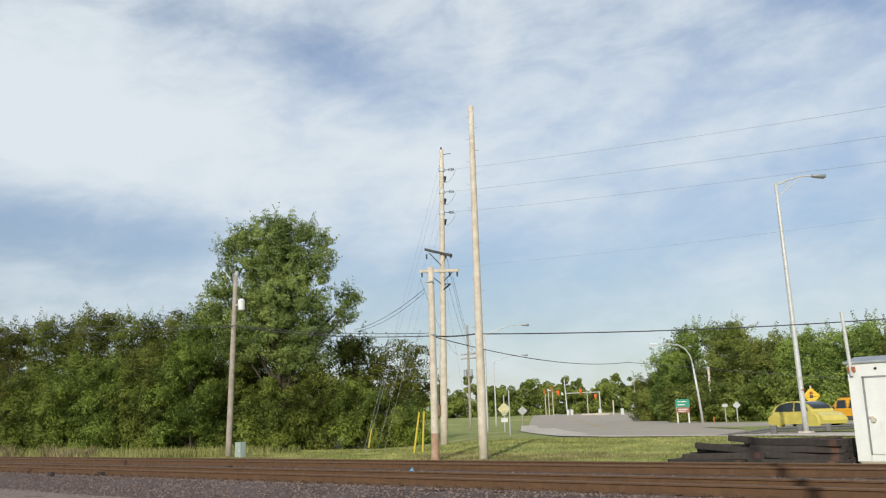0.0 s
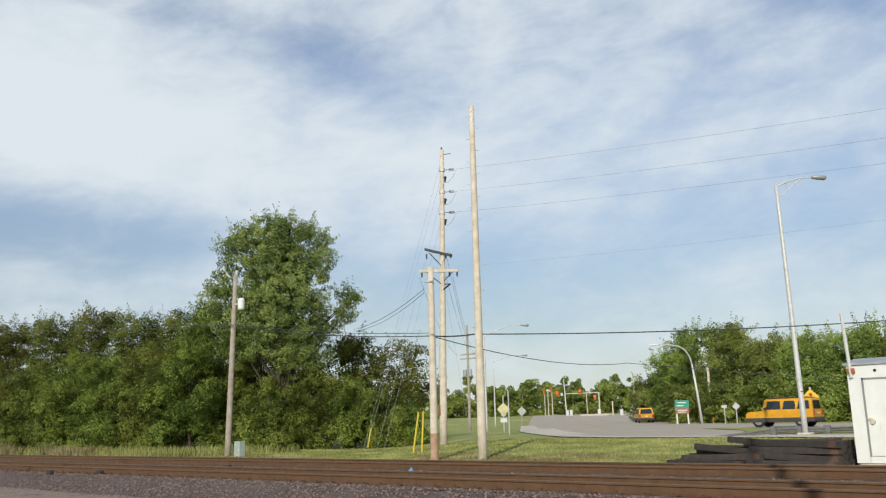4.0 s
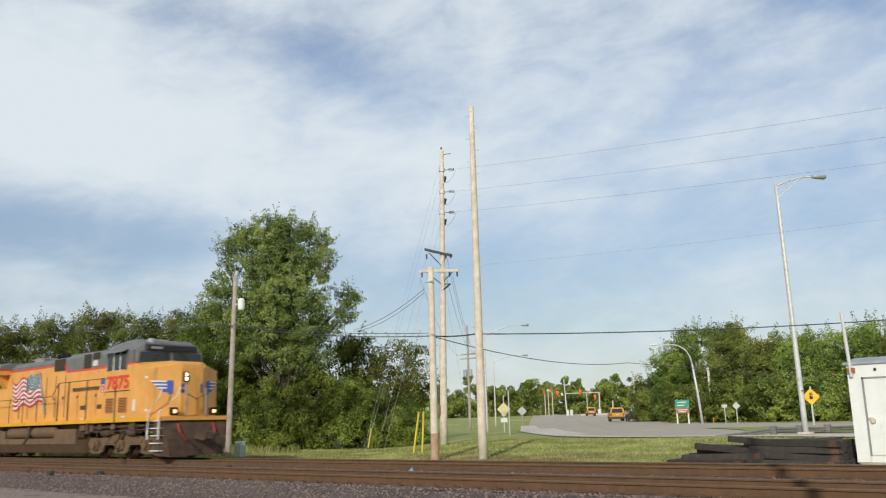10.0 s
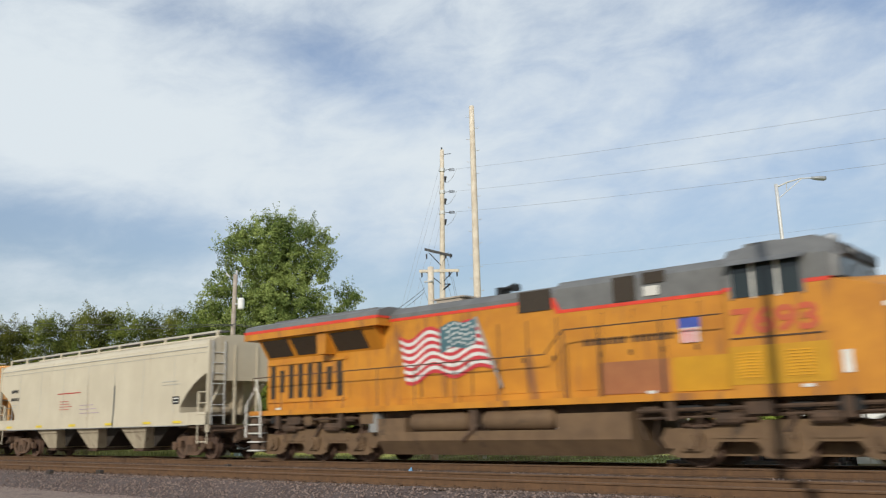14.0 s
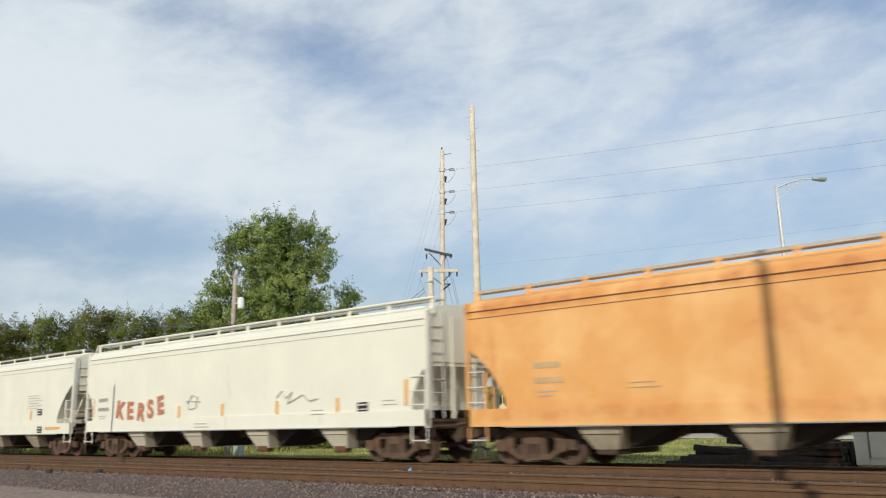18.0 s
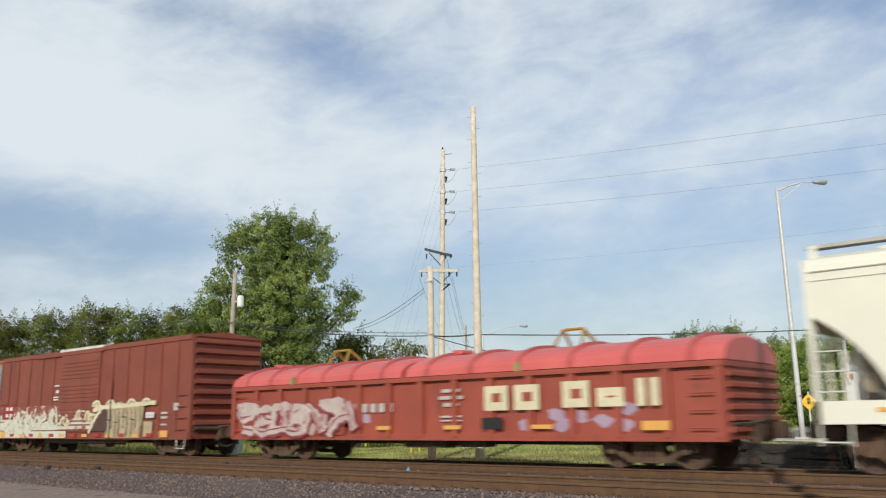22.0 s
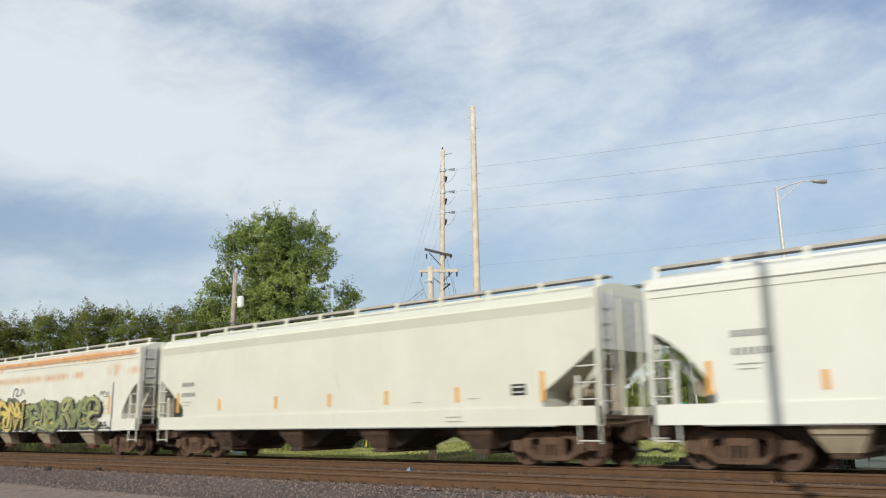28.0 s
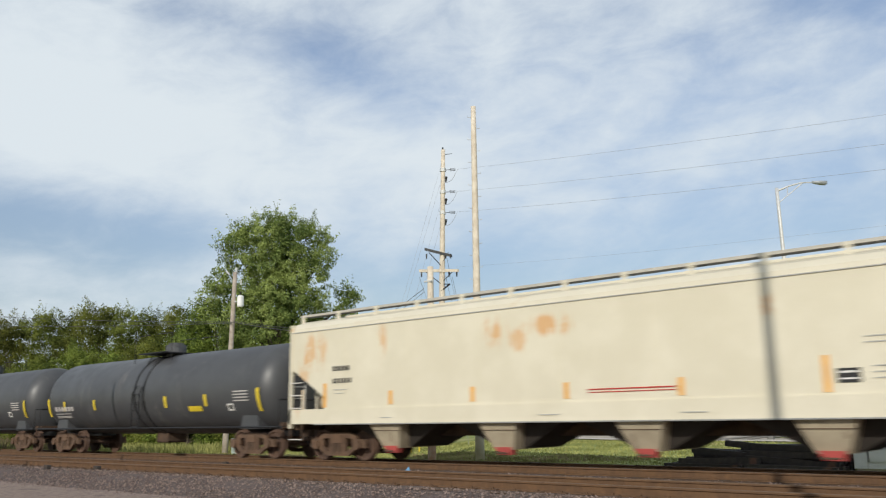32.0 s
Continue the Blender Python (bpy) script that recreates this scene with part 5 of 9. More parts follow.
def hopper(a, b, label, paint, roof=None, bays=4, round_cut=False, tape=(), tape_mat=None, cut=1.5, tall=2.8, gate=None, eave_lines=True, sill=0.97,
           bay_paint=None, marks=(), low=False, rail=False, board=BOARD, seam=None, web=None, low_eave=False):
    """A covered hopper car: slope-ended body, curved roof with running boards, outlets, ladders and trucks."""
    c, h = car("covered_hopper_car", label, "hopper car", a, b)
    Y = -1.53
    e = h - 0.05
    tape_mat = tape_mat or REFLECT
    floor = sill + 0.43
    if round_cut:
        arc = [(e - 0.02 - cut * (0.4 * math.sin(q) + 0.6 * q / 1.5708), floor + 0.2 + (tall - floor - 0.2) * (0.4 * math.cos(q) + 0.6 * (1 - q / 1.5708))) for q in [i * math.pi / 16 for i in range(9)]]
        arc.append((e - 0.02 - cut, floor - 0.01))
    else:
        arc = [(e - 0.02, tall), (e - 0.10, tall - 0.05), (e - cut + 0.08, floor + 0.38), (e - cut, floor + 0.2), (e - cut, floor)]
    right = [(x, z) for x, z in arc]
    outline = [(e, 3.86)] + right + [(-x, z) for x, z in reversed(right)] + [(-e, 3.86)]
    part("body", Mesh().prism(outline, Y, -Y), paint, c)
    part("roof", Mesh().extrude_x([(Y, 3.86), (Y + 0.02, 3.98), (Y + 0.16, 4.12), (Y + 0.5, 4.24), (-0.4, 4.33), (0.4, 4.33), (-Y - 0.5, 4.24), (-Y - 0.16, 4.12), (-Y - 0.02, 3.98), (-Y, 3.86)], -e, e), roof or paint, c, smooth=False)
    part("side_sill", Mesh().box(-h, h, Y - 0.03, Y + 0.05, sill, floor).box(-h, h, -Y - 0.05, -Y + 0.03, sill, floor), paint, c)
    part("sill_flange", Mesh().box(-h + 1.2, h - 1.2, Y - 0.06, Y, sill - 0.03, sill), GREY_LETTER, c)
    if eave_lines:
        part("eave_bead", Mesh().box(-e, e, Y - 0.025, Y, 3.845, 3.868), FAINT if paint is not HOP_ORANGE else GATE_RUST, c)
        if round_cut:
            part("eave_bead", Mesh().box(-e, e, Y - 0.012, Y, 3.67, 3.685), FAINT if paint is not HOP_ORANGE else GATE_RUST, c)
    for i in range(1, 8):
        x = -e + 2 * e * i / 8
        part("side_seam", Mesh().box(x - 0.012, x + 0.012, Y - 0.008, Y, floor + 0.02, 3.66), seam or (HOP_GREY if paint is HOP_TAN else paint), c)
    part("centre_sill", Mesh().box(-h, h, -0.25, 0.25, 0.72, 1.1).box(-h, -h + 1.9, -1.45, 1.45, 1.1, 1.18).box(h - 1.9, h, -1.45, 1.45, 1.1, 1.18), UNDER, c)
    # running boards on brackets along both roof edges, and hatch covers
    for sgn in (-1, 1):
        part("running_board", Mesh().box(-h, h, min(sgn * 0.78, sgn * 1.12), max(sgn * 0.78, sgn * 1.12), 4.395 if not rail else 4.40, 4.44), GALV if rail else board, c, "grey steel running board")
        part("board_edge", Mesh().box(-h, h, sgn * 1.13 - 0.008, sgn * 1.13 + 0.008, 4.385, 4.455), GALV if rail else GATE_RUST if paint is RUST_GREY else BOARD_EDGE, c)
    if low_eave:
        part("eave_band", Mesh().prism([(-e, 3.60), (e, 3.60), (e, 3.86), (-e, 3.86)], Y - 0.004, Y).loft([[(-e, Y, 3.62), (e, Y, 3.62), (e, Y - 0.004, 3.62), (-e, Y - 0.004, 3.62)], [(-e, Y, 3.87), (e, Y, 3.87), (e, Y - 0.075, 3.87), (-e, Y - 0.075, 3.87)]]), paint, c)
    n = int(2 * h / 1.62)
    for i in range(n + 1):
        x = -h + 0.14 + i * (2 * h - 0.28) / n
        part("board_bracket", Mesh().prism([(x - 0.08, 4.10), (x + 0.08, 4.10), (x + 0.06, 4.445), (x - 0.06, 4.445)], -1.17, -1.145), roof or paint, c)
    if rail:
        part("roof_handrail", Mesh().tube([(-h - 0.02, -1.3, 4.0), (-h + 0.06, -1.2, 4.47), (h - 0.06, -1.2, 4.47), (h + 0.02, -1.3, 4.0)], 0.035, 6), paint, c)
    part("hatch_cover", Mesh().box(-h + 1.2, h - 1.2, -0.35, 0.35, 4.33, 4.42, 0.02), roof or paint, c)
    # end posts, ladders and brake gear
    for sgn in (-1, 1):
        xe = sgn * (h - 0.06)
        for y in (Y + 0.02, -Y - 0.02):
            part("corner_post", Mesh().box(xe - 0.05, xe + 0.05, y - 0.05, y + 0.05, 0.95, 4.1), paint, c)
        part("end_panel", Mesh().box(xe - 0.02, xe + 0.02, -1.3, 1.3, 1.25 if paint is RUST_GREY and sgn > 0 else 2.7, 4.0), HOP_GREY if paint in (RUST_CREAM, RUST_GREY) else paint if paint is not HOP_CREAM else GALV, c)
        for y in (-0.45, 0.5):
            part("end_stiffener", Mesh().box(xe + 0.02 * sgn - 0.03, xe + 0.02 * sgn + 0.03, y - 0.04, y + 0.04, 1.18, 3.95), HOP_GREY if paint is RUST_GREY else roof or paint, c)
        inner = sgn * (h - 0.62)
        part("ladder_post", Mesh().box(inner - 0.035, inner + 0.035, Y - 0.02, Y + 0.05, sill, 2.1 if not round_cut else 2.3), paint, c)
        for k in range(4):
            part("rung", Mesh().tube([(inner, Y - 0.03, 1.55 + k * 0.38 if k < 3 else 0.62), (xe, Y - 0.03, 1.55 + k * 0.38 if k < 3 else 0.62)], 0.018, 5), STEP_WHITE if paint is not HOP_TAN else paint, c)
        for x in (inner, xe):
            part("stirrup", Mesh().tube([(x, Y, sill), (x, Y, 0.55)], 0.02, 5), UNDER if low else paint, c)
        for k in range(7):
            part("end_rung", Mesh().tube([(xe + sgn * 0.06, Y + 0.12, 1.5 + k * 0.36), (xe + sgn * 0.06, Y + 0.62, 1.5 + k * 0.36)], 0.016, 5), GALV, c)
        part("end_rail", Mesh().tube([(xe + sgn * 0.06, Y + 0.12, 1.2), (xe + sgn * 0.06, Y + 0.12, 4.1)], 0.02, 5).tube([(xe + sgn * 0.06, Y + 0.62, 1.2), (xe + sgn * 0.06, Y + 0.62, 4.1)], 0.02, 5), GALV, c)
        part("brake_reservoir", Mesh().turn_y(sgn * (h - 0.95), 1.72, [(-1.0, 0.05), (-0.96, 0.19), (-0.1, 0.19), (0.0, 0.05)], 14), CHUTE, c)
        for y in (-0.9, 0.9):
            part("brace", Mesh().tube([(sgn * (h - 1.35), y, 1.2), (sgn * (h - 0.2), y, 2.6)], 0.06, 6), paint, c)
        y = -0.32 if web else 0.2
        part("end_web", Mesh().prism([(sgn * (e - cut - 0.15), floor - 0.1), (sgn * (e - 0.42), floor - 0.1), (sgn * (e - 0.42), tall - 0.3), (sgn * (e - 0.62), tall - 0.2), (sgn * (e - cut - 0.15), floor + 0.4)], y, y + 0.03), web or CHUTE, c, "plate inside the slope end")
        coupler(c, sgn * (h - 0.2), sgn)
        truck(c, sgn * (h - 1.7), (-0.89, 0.89), 0.46)
    # outlets
    span = 2 * (h - 3.2)
    for i in range(bays):
        x = -span / 2 + span * (i + 0.5) / bays if bays < 4 else (-5.55 + 3.7 * i) * h / 9.4
        w, k = (0.60, 0.30) if bays == 4 else (0.95, 0.36)
        # inner slopes coloured near-black for the shade under the sill, whatever the car's paint
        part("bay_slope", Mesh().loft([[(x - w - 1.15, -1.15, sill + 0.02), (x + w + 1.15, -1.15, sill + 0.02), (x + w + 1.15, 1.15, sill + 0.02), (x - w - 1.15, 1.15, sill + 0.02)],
                                       [(x - k - 0.12, -0.8, 0.44), (x + k + 0.12, -0.8, 0.44), (x + k + 0.12, 0.8, 0.44), (x - k - 0.12, 0.8, 0.44)]]), SHADE_BLACK, c, "inner slope of the bay, its shade painted in")
        part("discharge_bay", Mesh().loft([[(x - w, -1.49, sill + 0.02), (x + w, -1.49, sill + 0.02), (x + w, 1.36, sill + 0.02), (x - w, 1.36, sill + 0.02)],
                                           [(x - w * 0.84, -1.40, sill - 0.2), (x + w * 0.84, -1.40, sill - 0.2), (x + w * 0.84, 1.26, sill - 0.2), (x - w * 0.84, 1.26, sill - 0.2)],
                                           [(x - k, -1.18, 0.40), (x + k, -1.18, 0.40), (x + k, 0.98, 0.42), (x - k, 0.98, 0.42)]]), bay_paint or CHUTE, c, "sloping grimy discharge chute")
        part("chute_seam", Mesh().box(x - w * 0.84, x + w * 0.84, -1.415, -1.39, sill - 0.21, sill - 0.195), UNDER, c)
        if gate:
            part("outlet_gate", Mesh().loft([[(x - 0.25, -1.24, 0.46), (x + 0.25, -1.24, 0.46), (x + 0.25, -0.9, 0.46), (x - 0.25, -0.9, 0.46)],
                                             [(x - 0.19, -1.17, 0.27), (x + 0.19, -1.17, 0.27), (x + 0.19, -0.95, 0.27), (x - 0.19, -0.95, 0.27)]]), gate, c)
        else:
            part("outlet_gate", Mesh().box(x - k * 0.8, x + k * 0.8, -1.18, 0.98, 0.28, 0.41, 0.03), UNDER, c)
        part("gate_lever", Mesh().tube([(x - 0.15, -1.18, 0.36), (x - 0.15, -1.3, 0.32), (x + 0.18, -1.3, 0.32)], 0.025, 6), UNDER, c)
    for x, z0, z1 in tape:
        part("reflector_strip", plate(x, x + 0.13, z0, z1, Y - 0.018), tape_mat, c)
    for x0, x1, z0, z1, mat in marks:
        part("lettering_bar", plate(x0, x1, z0, z1, Y - (0.034 if z1 < sill + 0.45 else 0.0) - (0.024 if mat is FLAG_WHITE else 0.016)), mat, c)
    return c


def mark_block(x, z, mat, small=True):
    """Bars for an owner's mark, a number and two lines of small data."""
    out = []
    for i in range(4):
        out.append((x + 0.19 * i, x + 0.19 * i + 0.13, z, z + 0.14, mat))
    for i in range(6):
        out.append((x + 0.14 * i, x + 0.14 * i + 0.085, z - 0.36, z - 0.22, mat))
    if small:
        out += [(x + 0.05, x + 0.6, z - 0.56, z - 0.535, FAINT), (x + 0.1, x + 0.5, z - 0.66, z - 0.64, FAINT)]
    return out


def square_sign(x, z):
    """The small black and white consolidated stencil."""
    return [(x, x + 0.42, z, z + 0.27, BLACK_PAINT), (x + 0.05, x + 0.37, z + 0.06, z + 0.09, FLAG_WHITE), (x + 0.05, x + 0.37, z + 0.18, z + 0.22, FLAG_WHITE)]


def lines(x, z, n, length, mat=None, gap=0.11):
    return [(x, x + length * (0.7 + 0.3 * ((i * 7) % 5) / 4), z - i * gap, z - i * gap + 0.022, mat or FAINT) for i in range(n)]


def tapes(xs, z0=1.58, z1=1.96, ends=()):
    return [(x, z0, z1) for x in xs] + [(x, 1.55, 2.25) for x in ends]


def rust_bands(name, base, second, rust, bands, spots=(), flat=False):
    """Car paint with rust bled in streaks along seams: bands of height, half width, strength, cut-off."""
    m = bpy.data.materials.new(name)
    m.use_nodes = True
    k = Nodes(m.node_tree)
    co = k.add("ShaderNodeTexCoord").outputs["Object"]
    z = k.add("ShaderNodeSeparateXYZ", i0=co).outputs[2]
    col = k.mix(k.ramp(k.noise(co, 0.7, 6.0, 0.6), 0.35, 0.7), rgb(*second), rgb(*base))
    fine = k.noise(k.add("ShaderNodeMapping", i0=co, Scale=(1.0, 1.0, 0.18)).outputs[0], 4.5, 4.0, 0.6)
    for i, (zc, w, gain, cut) in enumerate(bands):
        q = k.math("DIVIDE", k.math("SUBTRACT", z, zc), w)
        bell = k.math("EXPONENT", k.math("MULTIPLY", k.math("MULTIPLY", q, q), -1.0))
        place = k.noise(k.add("ShaderNodeMapping", i0=co, Location=(3.7 * i + 1.0, 0, 0), Scale=(1.0, 0.2, 0.3)).outputs[0], 0.42, 4.0, 0.6)
        f = k.math("MULTIPLY", bell, k.ramp(place, cut, cut + 0.16))
        f = k.math("MULTIPLY", f, k.math("ADD", 0.45, k.math("MULTIPLY", fine, 1.1)))
        col = k.mix(k.ramp(f, 0.08, 0.85, 0.0, gain), col, rgb(*rust))
        deep = k.ramp(k.math("MULTIPLY", f, k.noise(co, 3.2, 4.0)), 0.36, 0.62)
        col = k.mix(k.math("MULTIPLY", deep, gain * 0.8), col, rgb(rust[0] * 0.72, rust[1] * 0.5, rust[2] * 0.45))
    if spots:
        x = k.add("ShaderNodeSeparateXYZ", i0=co).outputs[0]
        run = k.noise(k.add("ShaderNodeMapping", i0=co, Scale=(0.75, 0.3, 3.2) if flat else (2.6, 0.3, 0.45)).outputs[0], 1.6, 5.0, 0.6, 0.3)
        blot = k.math("MULTIPLY", k.ramp(run, 0.3 if flat else 0.36, 0.62 if flat else 0.58), k.ramp(k.noise(co, 3.4, 5.0, 0.65, 0.4), 0.3, 0.6, 0.35, 1.0))
        for xc, zc, rx, rz, gain in spots:
            u, v = k.math("DIVIDE", k.math("SUBTRACT", x, xc), rx), k.math("DIVIDE", k.math("SUBTRACT", z, zc), rz)
            bell = k.math("EXPONENT", k.math("MULTIPLY", k.math("ADD", k.math("POWER", k.math("ABSOLUTE", u), 4.0 if flat else 2.0), k.math("MULTIPLY", v, v)), -1.0))
            col = k.mix(k.ramp(k.math("MULTIPLY", bell, blot), 0.02 if flat else 0.08, 0.65 if flat else 0.6, 0.0, gain), col, rgb(*rust))
    b = k.add("ShaderNodeBsdfPrincipled", Base_Color=col, Roughness=0.6)
    k.link(k.add("ShaderNodeBump", Strength=0.04, Distance=0.02, Height=k.noise(co, 20, 3.0)).outputs[0], b.inputs["Normal"])
    k.link(b.outputs[0], k.add("ShaderNodeOutputMaterial").inputs[0])
    return m


RUST_GREY = rust_bands("rust_streaked_grey_paint", (0.55, 0.55, 0.49), (0.47, 0.47, 0.42), (0.60, 0.285, 0.06), [],
                       [(x + 0.2, 3.66, 0.85, 0.26, 0.8) for x in (-7.4, -5.2, -2.7, -0.4, 2.1, 4.5)] + [(x - 0.35, 3.42, 0.3, 0.36, 0.85) for x in (-7.4, -5.2, -2.5, -0.2, 2.1, 4.2)]
                       + [(7.0, 3.62, 1.1, 0.26, 0.75), (8.6, 3.5, 0.22, 0.4, 0.6)], True)
RUST_ROOF = rust_bands("rusted_grey_roof", (0.38, 0.13, 0.05), (0.46, 0.28, 0.17), (0.34, 0.095, 0.035), [(4.0, 0.2, 0.7, 0.4)])
RUST_CREAM = rust_bands("rust_streaked_cream_paint", (0.73, 0.72, 0.63), (0.67, 0.66, 0.57), (0.60, 0.29, 0.09), [(3.93, 0.15, 0.85, 0.33), (3.22, 0.17, 0.42, 0.40)],
                        [(-7.6, 3.75, 0.7, 0.25, 0.7), (-7.8, 3.2, 0.9, 0.3, 0.7), (-4.6, 3.25, 0.8, 0.35, 0.7), (-3.2, 3.9, 0.9, 0.3, 0.7), (1.5, 3.95, 1.8, 0.2, 0.6), (5.5, 3.95, 2.2, 0.22, 0.75), (8.0, 3.3, 0.7, 0.25, 0.5)])
RUST_BEIGE = rust_bands("rust_spotted_beige_paint", (0.68, 0.63, 0.50), (0.62, 0.57, 0.44), (0.60, 0.30, 0.09), [(3.95, 0.06, 0.4, 0.5)],
                        [(-1.9, 3.3, 0.35, 0.4, 0.7), (-0.2, 3.35, 0.75, 0.25, 0.75), (-1.2, 3.05, 0.25, 0.3, 0.6), (8.5, 3.3, 0.22, 0.55, 0.7), (-8.8, 3.2, 0.6, 0.55, 0.6), (-5.9, 3.3, 0.2, 0.5, 0.6), (4.9, 3.3, 0.2, 0.3, 0.6), (-9.3, 2.2, 0.3, 0.9, 0.5)])
HOP_ORANGE = rust_bands("faded_orange_hopper_paint", (0.80, 0.465, 0.185), (0.70, 0.34, 0.105), (0.60, 0.235, 0.06), [(3.9, 0.25, 0.6, 0.36), (3.0, 0.7, 0.30, 0.44), (1.25, 0.3, 0.35, 0.40)],
                        [(5.6, 3.3, 0.5, 0.7, 0.6), (2.5, 2.2, 0.4, 1.0, 0.35), (-1.0, 2.6, 0.5, 1.2, 0.3), (-8.6, 2.2, 0.5, 1.2, 0.5), (7.6, 1.9, 0.8, 0.5, 0.45), (4.3, 1.5, 1.5, 0.4, 0.35)])

hopper(42.45, 59.5, "sandy grey covered hopper with yellow sill stripes", HOP_TAN, bays=3, round_cut=True, cut=1.7, tall=3.0, sill=1.2,
       marks=mark_block(-7.2, 2.85, BLACK_PAINT) + square_sign(6.3, 1.95) + [(x, x + 0.55, 1.27, 1.36, YELLOW_TAPE) for x in (-7.4, -4.4, -1.4, 1.6, 4.4, 6.4)]
       + [(-2.6, -0.6, 2.62, 2.66, RED_PAINT)] + lines(-2.4, 2.3, 4, 1.1, GATE_RED) + lines(-0.6, 2.1, 3, 1.6, GRAF_LILAC, 0.16) + lines(5.6, 2.75, 2, 1.4))
hopper(22.55, 41.0, "faded orange covered hopper, rust stained", HOP_ORANGE, None, 4, True, tapes((-5.6, -1.6, 2.4), ends=(7.4,)), REFLECT, 1.15, 2.9, None, True, 0.95, None,
       mark_block(-7.1, 2.3, GRAF_TAN) + square_sign(5.0, 1.55) + lines(-4.6, 1.85, 2, 0.9, GRAF_TAN) + lines(0.8, 1.95, 2, 0.9, GRAF_TAN) + lines(6.6, 1.9, 3, 1.2, GRAF_TAN), board=GALV, seam=HOP_ORANGE, web=HOP_BEIGE)
c = hopper(2.6, 21.25, "white covered hopper with brown spray lettering", HOP_WHITE, None, 4, True, tapes((-2.6, 0.0, 2.9, 5.7), 1.4, 1.85, ends=(-8.75, 8.45)), None, 0.55, 2.6, GATE_RUST, True, 1.0, HOP_BEIGE,
           mark_block(-8.3, 2.15, GREY_LETTER) + square_sign(6.6, 1.42) + lines(4.6, 1.5, 2, 0.7) + lines(7.6, 1.7, 2, 0.7) + lines(-1.5, 1.2, 2, 1.0), rail=True)
for ch, x, z, tilt in (("K", -6.92, 1.56, 10), ("E", -6.08, 1.46, 0), ("R", -5.36, 1.42, 6), ("S", -4.60, 1.48, -4), ("E", -3.92, 1.58, -9)):
    lettering(ch, 0.64, GRAF_BROWN, c, x, z, -1.56, "spray_letter", 1.0, 0.036, tilt)
part("scrawl", Mesh().tube([(-2.0, -1.55, 1.9), (-1.75, -1.55, 2.2), (-1.4, -1.55, 2.1), (-1.5, -1.55, 1.75), (-1.9, -1.55, 1.7), (-2.05, -1.55, 2.0), (-1.2, -1.55, 1.95)], 0.018, 5), FAINT, c)
part("scrawl", Mesh().tube([(2.95, -1.55, 1.95), (3.2, -1.55, 2.15), (3.4, -1.55, 1.9), (3.7, -1.55, 2.1), (3.5, -1.55, 1.75), (4.2, -1.55, 2.0), (4.5, -1.55, 1.8), (4.9, -1.55, 1.85)], 0.02, 5), FAINT, c)
c = hopper(-17.35, 1.45, "white covered hopper with pale overpainted panels", HOP_WHITE, None, 4, True, tapes((-5.8, -2.2, 1.6, 5.5)), None, 1.3, 3.0, None, True, 0.95, None,
           [(-7.42, -6.7, 2.36, 2.54, GREY_LETTER)] + lines(-7.4, 1.75, 2, 0.9) + lines(-5.8, 2.45, 2, 0.25) + square_sign(6.2, 1.75) + square_sign(6.35, 1.0) + lines(5.2, 2.6, 6, 1.4) + lines(-3.2, 1.2, 3, 1.3)
           + [(-8.3, -7.7, 1.17, 1.25, REFLECT), (7.1, 8.4, 1.14, 1.24, REFLECT), (-6.0, -4.2, 1.62, 2.35, HOP_BRIGHT), (-4.0, -0.3, 1.62, 2.5, HOP_BRIGHT), (-0.9, 2.7, 1.02, 1.30, HOP_BRIGHT)])
lettering("2106", 0.24, GREY_LETTER, c, -7.45, 2.0, -1.552, "number", 1.25, 0.004)


